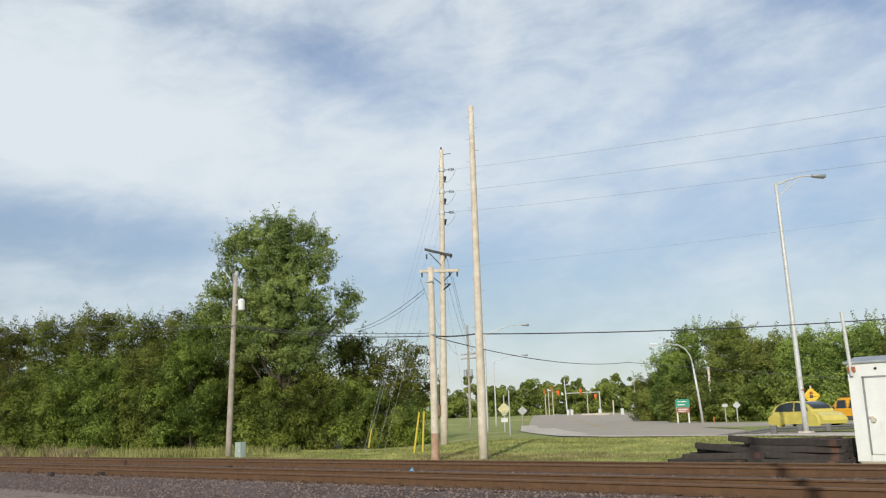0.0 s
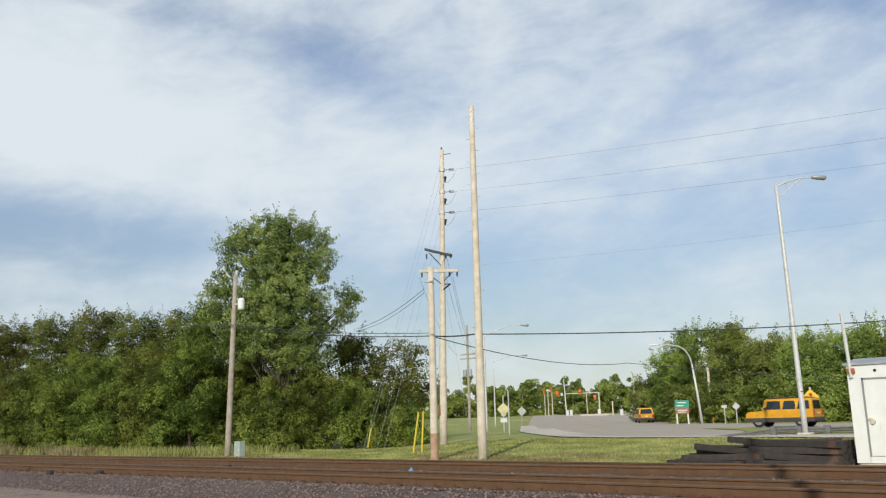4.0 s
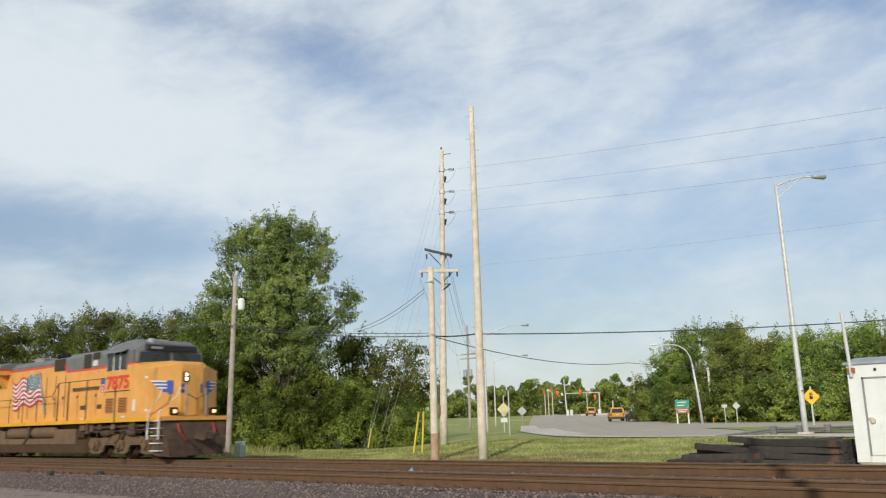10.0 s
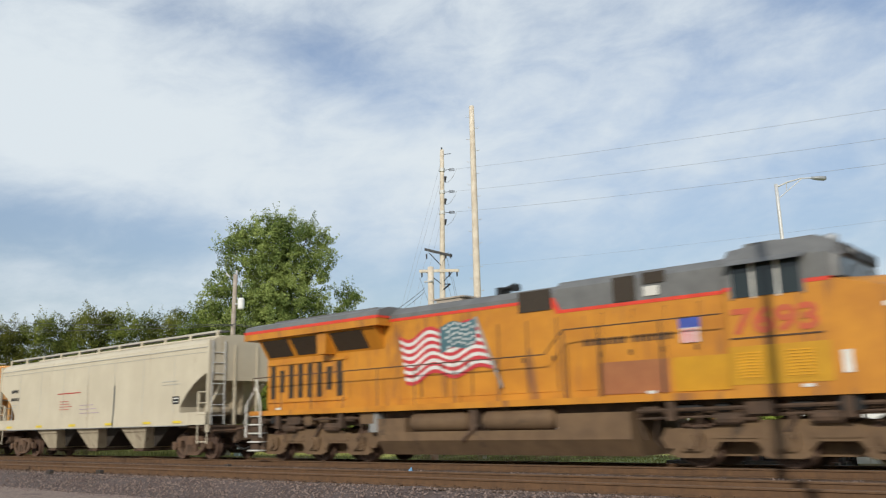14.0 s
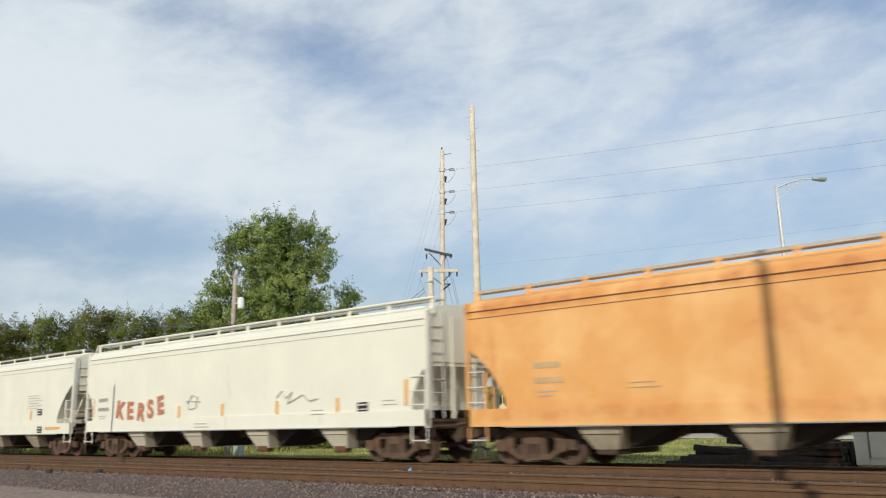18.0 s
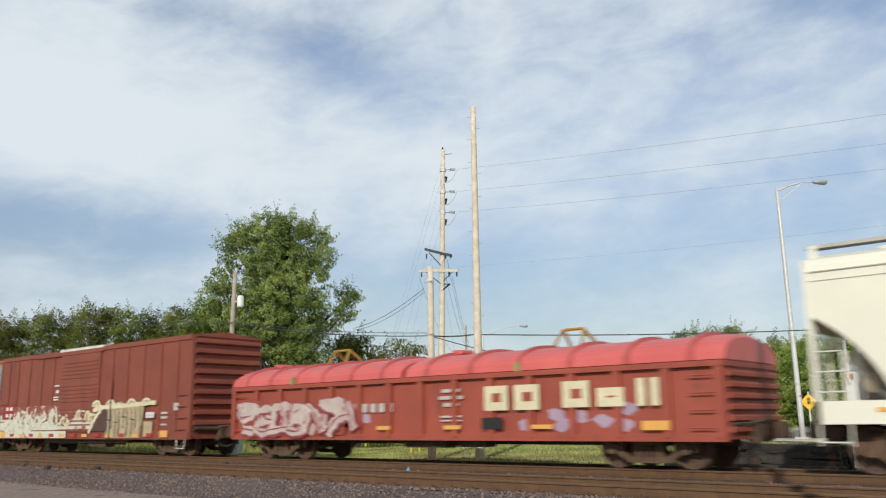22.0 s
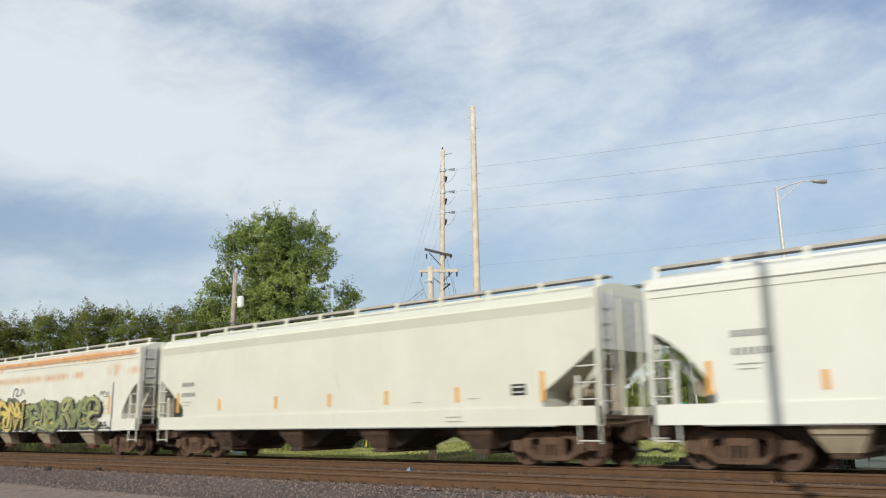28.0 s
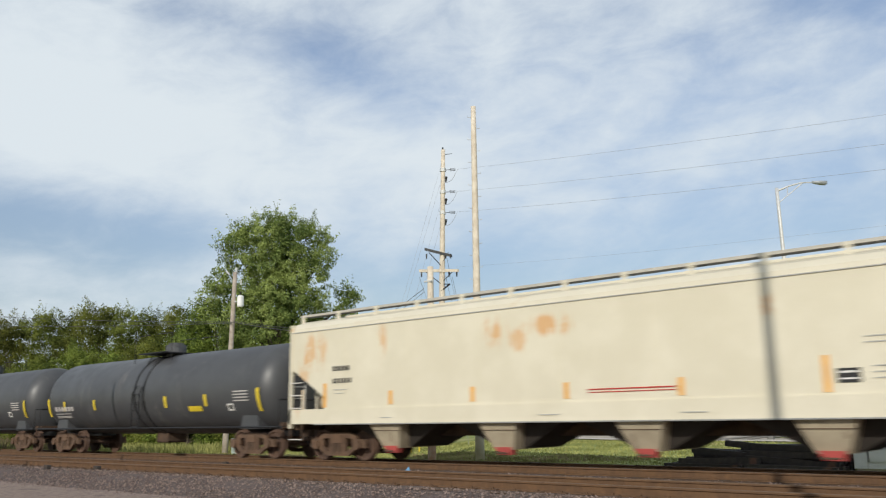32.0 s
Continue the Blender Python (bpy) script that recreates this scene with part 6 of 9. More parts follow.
def coil_car(a, b):
    """A red gondola with rounded steel coil covers."""
    c, h = car("covered_coil_car", "red gondola with rounded bright red covers, sprayed over", "coil car", a, b)
    Y = -1.5
    part("body", Mesh().box(-h, h, Y + 0.06, -Y - 0.06, 0.66, 2.22), GON_RED, c)
    part("top_chord", Mesh().box(-h, h, Y - 0.07, Y + 0.08, 2.16, 2.28).box(-h, h, -Y - 0.08, -Y + 0.07, 2.16, 2.28).box(-h - 0.04, -h + 0.06, Y, -Y, 2.16, 2.28).box(h - 0.06, h + 0.04, Y, -Y, 2.16, 2.28), GON_RED, c)
    part("bottom_chord", Mesh().box(-h, h, Y - 0.03, Y + 0.06, 0.62, 0.78), GON_RED, c)
    for i in range(15):
        x = -h + 0.1 + i * (2 * h - 0.2) / 14
        part("side_rib", Mesh().box(x - 0.09, x + 0.09, Y - 0.06, Y + 0.06, 0.7, 2.18, 0.02), GON_RED, c)
    for sgn in (-1, 1):
        for k in range(6):
            part("end_rib", Mesh().box(min(sgn * h, sgn * (h + 0.09)), max(sgn * h, sgn * (h + 0.09)), Y + 0.1, -Y - 0.1, 0.8 + k * 0.23, 0.92 + k * 0.23, 0.02), GON_RED, c)
        for k in range(4):
            part("grab_iron", Mesh().tube([(sgn * (h - 0.75), Y - 0.08, 0.9 + 0.36 * k), (sgn * (h - 0.2), Y - 0.08, 0.9 + 0.36 * k)], 0.018, 5), GON_RED, c)
        coupler(c, sgn * (h - 0.1), sgn)
        truck(c, sgn * (h - 2.0), (-0.89, 0.89), 0.46)
    for x0, x1 in ((-h - 0.05, -0.75), (-0.55, h + 0.05)):
        arc = [(1.5 * math.cos(q), 2.30 + 0.62 * math.sin(q) ** 0.8) for q in [math.pi * i / 16 for i in range(17)]]
        arc = [(y, z) for y, z in arc]
        m = Mesh()
        rings = []
        for x, s in ((x0, 0.86), (x0 + 0.12, 0.97), (x0 + 0.3, 1.0), (x1 - 0.3, 1.0), (x1 - 0.12, 0.97), (x1, 0.86)):
            rings.append([(x, y, 2.28 + (z - 2.28) * s) for y, z in arc])
        m.loft(rings)
        cov = part("cover", m, COVER_RED, c, "bright red rounded steel cover", smooth=False)
        n = 6
        for i in range(n):
            x = x0 + 0.75 + i * (x1 - x0 - 1.5) / (n - 1)
            part("cover_rib", Mesh().loft([[(x + d, y * 1.0, 2.30 + (z - 2.30) * k) for y, z in arc] for d, k in ((-0.09, 1.0), (-0.06, 1.13), (0.06, 1.13), (0.09, 1.0))]), COVER_RIB, cov)
        part("lift_lug", Mesh().box(x0 + 0.62, x0 + 1.0, -0.25, 0.25, 2.94, 3.06, 0.03), COVER_RED, cov)
        part("lift_frame", Mesh().tube([((x0 + x1) / 2 - 0.35, -0.4, 2.95), ((x0 + x1) / 2 - 0.25, -0.15, 3.35), ((x0 + x1) / 2 + 0.35, -0.15, 3.35), ((x0 + x1) / 2 + 0.45, -0.4, 2.95)], 0.045, 6)
             .tube([((x0 + x1) / 2 - 0.35, 0.4, 2.95), ((x0 + x1) / 2 - 0.25, -0.15, 3.35)], 0.045, 6).tube([((x0 + x1) / 2 + 0.45, 0.4, 2.95), ((x0 + x1) / 2 + 0.35, -0.15, 3.35)], 0.045, 6), OCHRE, cov, "ochre lifting frame")
        part("clamp", Mesh().box((x0 + x1) / 2 - 0.8, (x0 + x1) / 2 - 0.66, -1.56, -1.48, 2.2, 2.5), GRAF_OLIVE, cov)
    part("underframe", Mesh().box(-h + 0.4, h - 0.4, -0.3, 0.3, 0.5, 0.72).box(-0.9, 0.6, -1.2, -0.7, 0.42, 0.66, 0.05).box(1.0, 1.9, -1.2, -0.7, 0.45, 0.66, 0.05), UNDER, c)
    # owner's name as plain cream shapes, data bars, reflectors
    for x0, x1, z0, z1 in ((2.2, 2.92, 1.35, 1.95), (3.12, 3.85, 1.35, 1.95), (4.5, 5.22, 1.38, 1.98), (5.42, 6.1, 1.38, 1.8), (6.42, 6.62, 1.38, 1.98), (6.74, 6.95, 1.38, 1.98)):
        part("name_block", plate(x0, x1, z0, z1, Y - 0.074), GRAF_CREAM, c)
        if x1 - x0 > 0.5:
            part("name_gap", plate(x0 + 0.24, x1 - 0.2, z0 + 0.2, z1 - 0.18, Y - 0.079), GON_RED, c)
    for x0, x1, z0, z1 in ((0.75, 1.35, 1.84, 1.93), (0.65, 1.45, 1.66, 1.75), (0.8, 1.3, 1.48, 1.57), (0.7, 1.4, 1.2, 1.25), (0.7, 1.4, 1.1, 1.14)):
        part("lettering_bar", plate(x0, x1, z0, z1, Y - 0.012), GRAF_SILVER, c)
    for i in range(6):
        part("lettering_bar", plate(-2.9 + 0.33 * i, -2.7 + 0.33 * i, 1.38, 1.62, Y - 0.012), GRAF_SILVER, c)
    part("stencil", plate(2.1, 2.75, 0.9, 1.18, Y - 0.074), BLACK_PAINT, c)
    for x0, x1, z0, z1 in ((-7.5, -7.0, 0.86, 1.06), (-4.2, -3.75, 0.9, 1.0), (-1.6, -1.1, 0.9, 1.0), (0.85, 1.4, 0.9, 1.0), (3.6, 4.2, 0.9, 1.0), (6.5, 7.15, 0.86, 1.06)):
        part("reflector_strip", plate(x0, x1, z0, z1, Y - 0.072), REFLECT, c)
    return c


STROKES = [
    [[(0.1, 0), (0.12, 0.5), (0.05, 1)], [(0.05, 1), (0.6, 1.05), (0.8, 0.78), (0.55, 0.52), (0.15, 0.5)], [(0.35, 0.5), (0.6, 0.2), (1.05, 0.0)]],
    [[(0.95, 0.9), (0.5, 1.05), (0.1, 0.85), (0.25, 0.6), (0.75, 0.45), (0.9, 0.2), (0.5, -0.02), (0.0, 0.1)]],
    [[(0.0, 0.0), (0.25, 0.55), (0.45, 1.05)], [(0.45, 1.05), (0.7, 0.5), (1.0, 0.0)], [(0.1, 0.35), (0.5, 0.45), (1.1, 0.4)]],
    [[(0.1, 0.0), (0.1, 1.0)], [(0.1, 1.0), (0.55, 0.35), (1.0, 0.0)], [(1.0, 0.0), (0.9, 0.5), (1.0, 1.05)]],
    [[(0.0, 0.95), (0.5, 1.0), (1.1, 1.1)], [(0.5, 1.0), (0.45, 0.5), (0.6, 0.0)], [(0.2, 0.05), (0.6, 0.0), (1.0, 0.1)]],
    [[(0.95, 0.95), (0.35, 1.0), (0.08, 0.5), (0.35, 0.02), (0.95, 0.08)], [(0.5, 0.45), (0.95, 0.5), (0.95, 0.08)]],
    [[(0.1, 0.0), (0.05, 1.0)], [(0.95, 1.05), (0.5, 0.6), (0.1, 0.5)], [(0.3, 0.5), (0.6, 0.25), (1.05, -0.02)]],
]


def sprayed(m, pts, w0, w1, y):
    """A flat painted stroke along a smooth line in x, z."""
    line = []
    for i in range(len(pts) - 1):
        p0, p1, p2, p3 = (Vector(pts[max(0, min(len(pts) - 1, i + d))]) for d in (-1, 0, 1, 2))
        for k in range(5):
            q = k / 5
            line.append(0.5 * (2 * p1 + (p2 - p0) * q + (2 * p0 - 5 * p1 + 4 * p2 - p3) * q * q + (3 * p1 - p0 - 3 * p2 + p3) * q ** 3))
    line.append(Vector(pts[-1]))
    n = len(m.v)
    for i, p in enumerate(line):
        d = (line[min(i + 1, len(line) - 1)] - line[max(i - 1, 0)]).normalized()
        w = (w0 + (w1 - w0) * i / (len(line) - 1)) * (1 + 0.25 * math.sin(i * 1.7 + p.x * 3))
        m.v += [(p.x - d.y * w, y, p.y + d.x * w), (p.x + d.y * w, y, p.y - d.x * w)]
    m.f += [(n + 2 * i, n + 2 * i + 1, n + 2 * i + 3, n + 2 * i + 2) for i in range(len(line) - 1)]
    return m


def wild(c, seed, x0, x1, z0, z1, fills, edge, accents, y, n, wide=0.15, ground=None):
    """A dense sprayed piece: a dark uneven ground, interlocked letter strokes with outlines, small accents."""
    rng = random.Random(seed)
    step = (x1 - x0) / n
    depth = y
    top = [(x0 + (x1 - x0) * i / 24, z1 - 0.12 + rng.uniform(-0.16, 0.14)) for i in range(25)]
    low = [(x0 + (x1 - x0) * i / 8, z0 + rng.uniform(-0.02, 0.03)) for i in range(9)]
    part("spray_ground", Mesh().prism(low + top[::-1], depth, depth + 0.006), ground or edge, c, "uneven sprayed ground")
    for i in range(n * 3):
        depth -= 0.0009
        x, z, r = rng.uniform(x0 + 0.1, x1 - 0.1), rng.uniform(z0 + 0.15, z1 - 0.3), rng.uniform(0.10, 0.24)
        blot = [(x + r * math.cos(q) * rng.uniform(0.6, 1.3), z + r * math.sin(q) * rng.uniform(0.6, 1.3)) for q in [j * 0.698 for j in range(9)]]
        part("spray_fill", Mesh().face(*[(u, depth, v) for u, v in blot]), rng.choice(accents), c)
    for i in range(n):
        glyph = STROKES[(seed + i * 3) % len(STROKES)]
        sx, sz, lean = step * rng.uniform(1.0, 1.5), (z1 - z0) * rng.uniform(0.80, 1.0), rng.uniform(-0.25, 0.25)
        bx, bz = x0 + step * i, z0 + 0.10 + rng.uniform(-0.02, 0.12)
        over = rng.random() < 0.75
        turn = rng.random() < 0.6
        glyph = glyph + STROKES[(seed + i * 5 + 2) % len(STROKES)][-1:]
        lines_ = [[(bx + sx * ((1 - u if turn else u) + lean * (v - 0.5)), bz + (sz - 0.2) * (1 - v if over else v)) for u, v in st] for st in glyph]
        w = wide * rng.uniform(0.85, 1.25)
        outer, inner, mark = Mesh(), Mesh(), Mesh()
        for st in lines_:
            depth -= 0.0009
            sprayed(outer, [(u + 0.035, v - 0.03) for u, v in st], w + 0.04, w + 0.035, depth)
        for st in lines_:
            depth -= 0.0009
            sprayed(inner, st, w, w * 0.8, depth)
        for st in lines_[:2]:
            depth -= 0.0009
            sprayed(mark, [(u - 0.03, v + 0.03) for u, v in st[:3]], 0.03, 0.015, depth)
        part("spray_outline", outer, edge, c)
        part("spray_letter", inner, fills[i % len(fills)], c)
        part("spray_stroke", mark, edge, c)
    return depth


c = coil_car(-35.85, -19.1)
DARK_RED_SPRAY = material("dark_red_spray", (0.30, 0.05, 0.07), None, 3, 0.4, 0.6, 0, 0)
wild(c, 5, -7.85, -2.9, 0.75, 1.85, [GRAF_PINK], DARK_RED_SPRAY, [GON_RED, GON_RED, GRAF_PINK, GRAF_LILAC], -1.572, 6, 0.125, GON_RED)
for x, z in ((-2.2, 1.2), (-2.5, 1.5), (3.4, 0.95), (4.25, 1.25), (4.45, 1.0), (4.9, 1.15), (5.5, 1.1), (6.0, 0.95), (6.1, 1.3)):
    part("spray_smear", Mesh().prism([(x + 0.26 * math.cos(k) * (0.6 + 0.2 * ((int(k * 9) + int(x * 5)) % 4)), z + 0.17 * math.sin(k) * (0.6 + 0.2 * ((int(k * 7) + int(x * 3)) % 4))) for k in [j * 0.6283 for j in range(10)]], -1.4515 - 0.002 * abs(x - int(x)), -1.444), GRAF_LILAC, c)


def chalky(name, z0, z1, bare):
    """Red car paint under a worn pale film that thins out upwards."""
    m = bpy.data.materials.new(name)
    m.use_nodes = True
    k = Nodes(m.node_tree)
    co = k.add("ShaderNodeTexCoord").outputs["Object"]
    z = k.add("ShaderNodeSeparateXYZ", i0=co).outputs[2]
    f = k.math("SUBTRACT", k.noise(co, 2.6, 5.0, 0.62, 0.6), k.ramp(z, z0, z1, bare, 0.2))
    col = k.mix(k.ramp(f, 0.36, 0.42), rgb(0.25, 0.068, 0.048), k.mix(k.noise(co, 6.0, 4.0), rgb(0.46, 0.45, 0.33), rgb(0.70, 0.70, 0.60)))
    k.link(k.add("ShaderNodeBsdfPrincipled", Base_Color=col, Roughness=0.65).outputs[0], k.add("ShaderNodeOutputMaterial").inputs[0])
    return m


CHALK = chalky("worn_chalky_film", 0.7, 2.0, -0.08)
CHALK_DOOR = chalky("patchy_chalky_film", 0.7, 1.9, 0.03)
CHALK_BAND = chalky("solid_chalky_film", 0.5, 3.0, 0.0)


def boxcar(a, b):
    c, h = car("boxcar", "rust-red boxcar with ribbed ends and sprayed lettering", "boxcar", a, b)
    Y = -1.5
    part("body", Mesh().box(-h + 0.05, h - 0.05, Y, -Y, 0.62, 4.22), BOX_RED, c)
    part("roof", Mesh().extrude_x([(Y - 0.04, 4.22), (Y - 0.04, 4.27), (0, 4.42), (-Y + 0.04, 4.27), (-Y + 0.04, 4.22)], -h, h), BOX_RED, c)
    for i in range(12):
        part("roof_rib", Mesh().extrude_x([(Y - 0.03, 4.28), (0, 4.45), (-Y + 0.03, 4.28), (-Y + 0.03, 4.26), (Y - 0.03, 4.26)], -h + 0.6 + i * 1.35, -h + 0.68 + i * 1.35), BOX_RED, c)
    part("roof_patch", Mesh().box(-2.1, 1.6, Y - 0.055, Y + 0.6, 4.22, 4.32), STEP_WHITE, c, "chalky white roof edge")
    for x in (-7.0, -6.1, -4.9, -3.7, -2.6, 2.4, 3.55, 4.7, 5.9, 7.0):
        part("side_post", Mesh().box(x - 0.05, x + 0.05, Y - 0.04, Y, 0.7, 4.2, 0.015), BOX_RED, c)
    part("top_rail", Mesh().box(-h + 0.05, h - 0.05, Y - 0.05, Y, 4.1, 4.22), BOX_RED, c)
    part("side_sill", Mesh().box(-h + 0.05, h - 0.05, Y - 0.045, Y, 0.6, 0.86), BOX_RED, c)
    d = part("sliding_door", Mesh().box(-1.85, 1.45, Y - 0.07, Y, 0.98, 4.06), BOX_RED, c, "ribbed sliding door")
    for k in range(18):
        if k % 6 == 5:
            continue
        part("door_rib", Mesh().box(-1.72, 1.32, Y - 0.095, Y - 0.07, 1.14 + k * 0.16, 1.19 + k * 0.16), BOX_RED, d)
    for z in (0.9, 4.055):
        part("door_track", Mesh().box(-4.2, 1.6, Y - 0.09, Y, z, z + 0.065), BOX_RED, c)
    for sgn in (-1, 1):
        for k in range(9):
            z = 1.05 + k * 0.36
            part("end_corrugation", Mesh().loft([[(sgn * (h - 0.05), y, z), (sgn * (h + 0.11), y, z + 0.06), (sgn * (h + 0.11), y, z + 0.14), (sgn * (h - 0.05), y, z + 0.22)] for y in (Y + 0.12, -Y - 0.12)]), BOX_RED, c)
        part("corner_post", Mesh().box(min(sgn * (h - 0.1), sgn * (h + 0.01)), max(sgn * (h - 0.1), sgn * (h + 0.01)), Y - 0.01, Y + 0.12, 0.62, 4.22), BOX_RED, c)
        for k in range(4):
            part("grab_iron", Mesh().tube([(sgn * (h - 0.75), Y - 0.07, 0.95 + 0.4 * k), (sgn * (h - 0.2), Y - 0.07, 0.95 + 0.4 * k)], 0.018, 5), BOX_RED, c)
        part("sill_step", Mesh().tube([(sgn * (h - 0.75), Y - 0.02, 0.62), (sgn * (h - 0.72), Y - 0.02, 0.3), (sgn * (h - 0.25), Y - 0.02, 0.3), (sgn * (h - 0.22), Y - 0.02, 0.62)], 0.02, 5), STEP_WHITE if sgn > 0 else UNDER, c)
        coupler(c, sgn * (h - 0.1), sgn)
        truck(c, sgn * (h - 1.85), (-0.89, 0.89), 0.46)
    part("underframe", Mesh().box(-h + 0.3, h - 0.3, -0.35, 0.35, 0.45, 0.64).box(-3.5, 3.5, -1.3, -1.1, 0.46, 0.62), UNDER, c)
    part("brake_gear", Mesh().box(0.3, 1.6, -1.2, -0.8, 0.3, 0.55, 0.05).tube([(-3, -1.1, 0.42), (3, -1.1, 0.42)], 0.03, 5), UNDER, c)
    # worn pale paint along the bottom, lettering bars and reflectors
    rng = random.Random(8)
    for x0, x1, top, yy in ((-7.6, -1.87, 2.0, Y - 0.0462), (-1.84, 1.44, 1.75, Y - 0.0725)):
        part("chalky_film", plate(x0, x1, 0.99 if yy < Y - 0.06 else 0.63, top, yy), CHALK_DOOR if yy < Y - 0.06 else CHALK, c, "worn chalky white sprayed film")
    part("pale_band", plate(-7.0, -1.0, 0.64, 0.92, Y - 0.0925), CHALK_BAND, c, "chalky white sprayed band")
    for x, z, r in ((-6.3, 1.25, 0.32), (-5.3, 1.3, 0.30), (-4.6, 1.5, 0.34), (-3.9, 1.2, 0.36), (-3.2, 1.45, 0.3), (-2.5, 1.3, 0.38), (-2.15, 1.75, 0.22)):
        pts = [(x + rng.uniform(-1, 1) * r, 0.85 + (z + r - 0.85) * q) for q in (0, rng.uniform(0.2, 0.5), rng.uniform(0.6, 0.8), 1)]
        part("spray_letter", sprayed(Mesh(), pts, 0.10, 0.05, Y - 0.064 - 0.0015 * r), GRAF_MINT, c)
        part("spray_letter", sprayed(Mesh(), [(x - r, z * rng.uniform(0.8, 1.0)), (x, z * 0.95), (x + r * 0.8, z * rng.uniform(0.75, 1.05))], 0.07, 0.04, Y - 0.067 - 0.0015 * r), GRAF_MINT, c)
    for x, z in ((-1.3, 1.3), (-0.9, 1.15), (0.0, 1.55), (0.75, 1.5), (1.05, 1.4)):
        part("spray_letter", sprayed(Mesh(), [(x - 0.2, z - 0.15), (x - 0.1, z + 0.12), (x + 0.12, z + 0.16), (x + 0.05, z - 0.05), (x + 0.2, z - 0.12)], 0.07, 0.04, Y - 0.1), GRAF_CREAM, c)
    part("spray_shade", Mesh().prism([(0.95, 0.9), (2.3, 0.9), (2.3, 1.78), (1.9, 1.75)], Y - 0.104, Y - 0.098), material("dark_brown_spray", (0.10, 0.05, 0.04), None, 3, 0.5, 0.6, 0, 0), c)
    part("spray_tail", sprayed(Mesh(), [(0.95, 0.85), (1.35, 1.35), (1.85, 1.75)], 0.09, 0.07, Y - 0.107), GRAF_CREAM, c)
    part("spray_ground", Mesh().prism([(2.2, 0.66), (4.8, 0.66), (4.9, 1.2), (5.0, 1.86), (2.2, 1.8)], Y - 0.09, Y - 0.084), GRAF_TAN, c, "tan sprayed ground of the lettering")
    for i, x in enumerate((2.3, 2.62, 2.95, 3.2, 3.55, 3.8, 4.15, 4.4, 4.75)):
        part("spray_stroke", sprayed(Mesh(), [(x, 0.7 + 0.3 * (i % 3 == 1)), (x + 0.05, 1.2), (x - 0.02, 1.75)], 0.035 + 0.02 * (i % 2), 0.02, Y - 0.093 - 0.0006 * i), GRAF_DARK, c)
        if i % 2:
            part("spray_stroke", sprayed(Mesh(), [(x - 0.35, 1.25 + 0.1 * (i % 3)), (x, 1.22 + 0.1 * (i % 3))], 0.025, 0.02, Y - 0.1 - 0.0006 * i), GRAF_DARK, c)
    part("spray_crest", sprayed(Mesh(), [(1.2, 1.72), (1.9, 1.82), (2.8, 1.84), (3.8, 1.86), (4.8, 1.9), (5.8, 1.92)], 0.085, 0.075, Y - 0.106), GRAF_CREAM, c)
    for i, x in enumerate((1.45, 2.55, 3.2, 4.1, 5.15)):
        hump = [(x + 0.36 * math.cos(q), 1.86 + (0.26 if i != 2 else 0.16) * math.sin(q)) for q in [j * math.pi / 8 for j in range(9)]]
        part("spray_crest", Mesh().prism(hump, Y - 0.104, Y - 0.1), GRAF_CREAM, c)
        part("spray_stroke", sprayed(Mesh(), [(x - 0.2, 1.9), (x, 2.02), (x + 0.2, 1.92)], 0.02, 0.012, Y - 0.108), GRAF_DARK, c)
    part("spray_ground", plate(5.0, 5.6, 0.7, 1.25, Y - 0.088), GRAF_TAN, c)
    for x0, x1, z0, z1, mt in ((5.2, 5.75, 1.38, 1.58, FLAG_WHITE), (5.3, 5.66, 1.42, 1.54, BLACK_PAINT), (6.1, 6.5, 1.5, 1.58, GRAF_SILVER), (6.1, 6.5, 1.34, 1.42, GRAF_SILVER), (6.1, 6.5, 1.1, 1.16, GRAF_SILVER),
                               (6.9, 7.2, 1.62, 1.88, GRAF_SILVER), (-7.3, -6.2, 1.45, 2.1, material("fresh_red_panel", (0.33, 0.03, 0.03), None, 2, 0.3, 0.6, 0, 0)), (-7.0, -6.75, 1.85, 2.0, FLAG_WHITE), (-6.6, -6.35, 1.85, 2.0, FLAG_WHITE),
                               (-7.0, -6.75, 1.55, 1.7, FLAG_WHITE), (-6.6, -6.35, 1.55, 1.7, FLAG_WHITE), (-2.35, -1.95, 2.78, 2.84, FLAG_WHITE), (-2.2, -1.95, 2.5, 2.62, FLAG_WHITE), (-2.4, -1.95, 2.3, 2.36, FLAG_WHITE), (-2.4, -1.95, 2.2, 2.26, FLAG_WHITE)):
        part("lettering_bar", plate(x0, x1, z0, z1, Y - (0.115 if 5 < x0 < 5.8 else 0.05) - (0.012 if mt in (BLACK_PAINT, FLAG_WHITE) else 0.0)), mt, c)
    for i in range(8):
        x = -7.3 + i * 1.92
        part("reflector_strip", plate(x, x + (0.5 if i in (0, 7) else 0.42), 0.68, 0.92 if i in (0, 7) else 0.8, Y - 0.098), REFLECT, c)
        if i < 7:
            part("reflector_strip", plate(x + 1.0, x + 1.4, 0.69, 0.82, Y - 0.098), RED_PAINT, c)
    return c


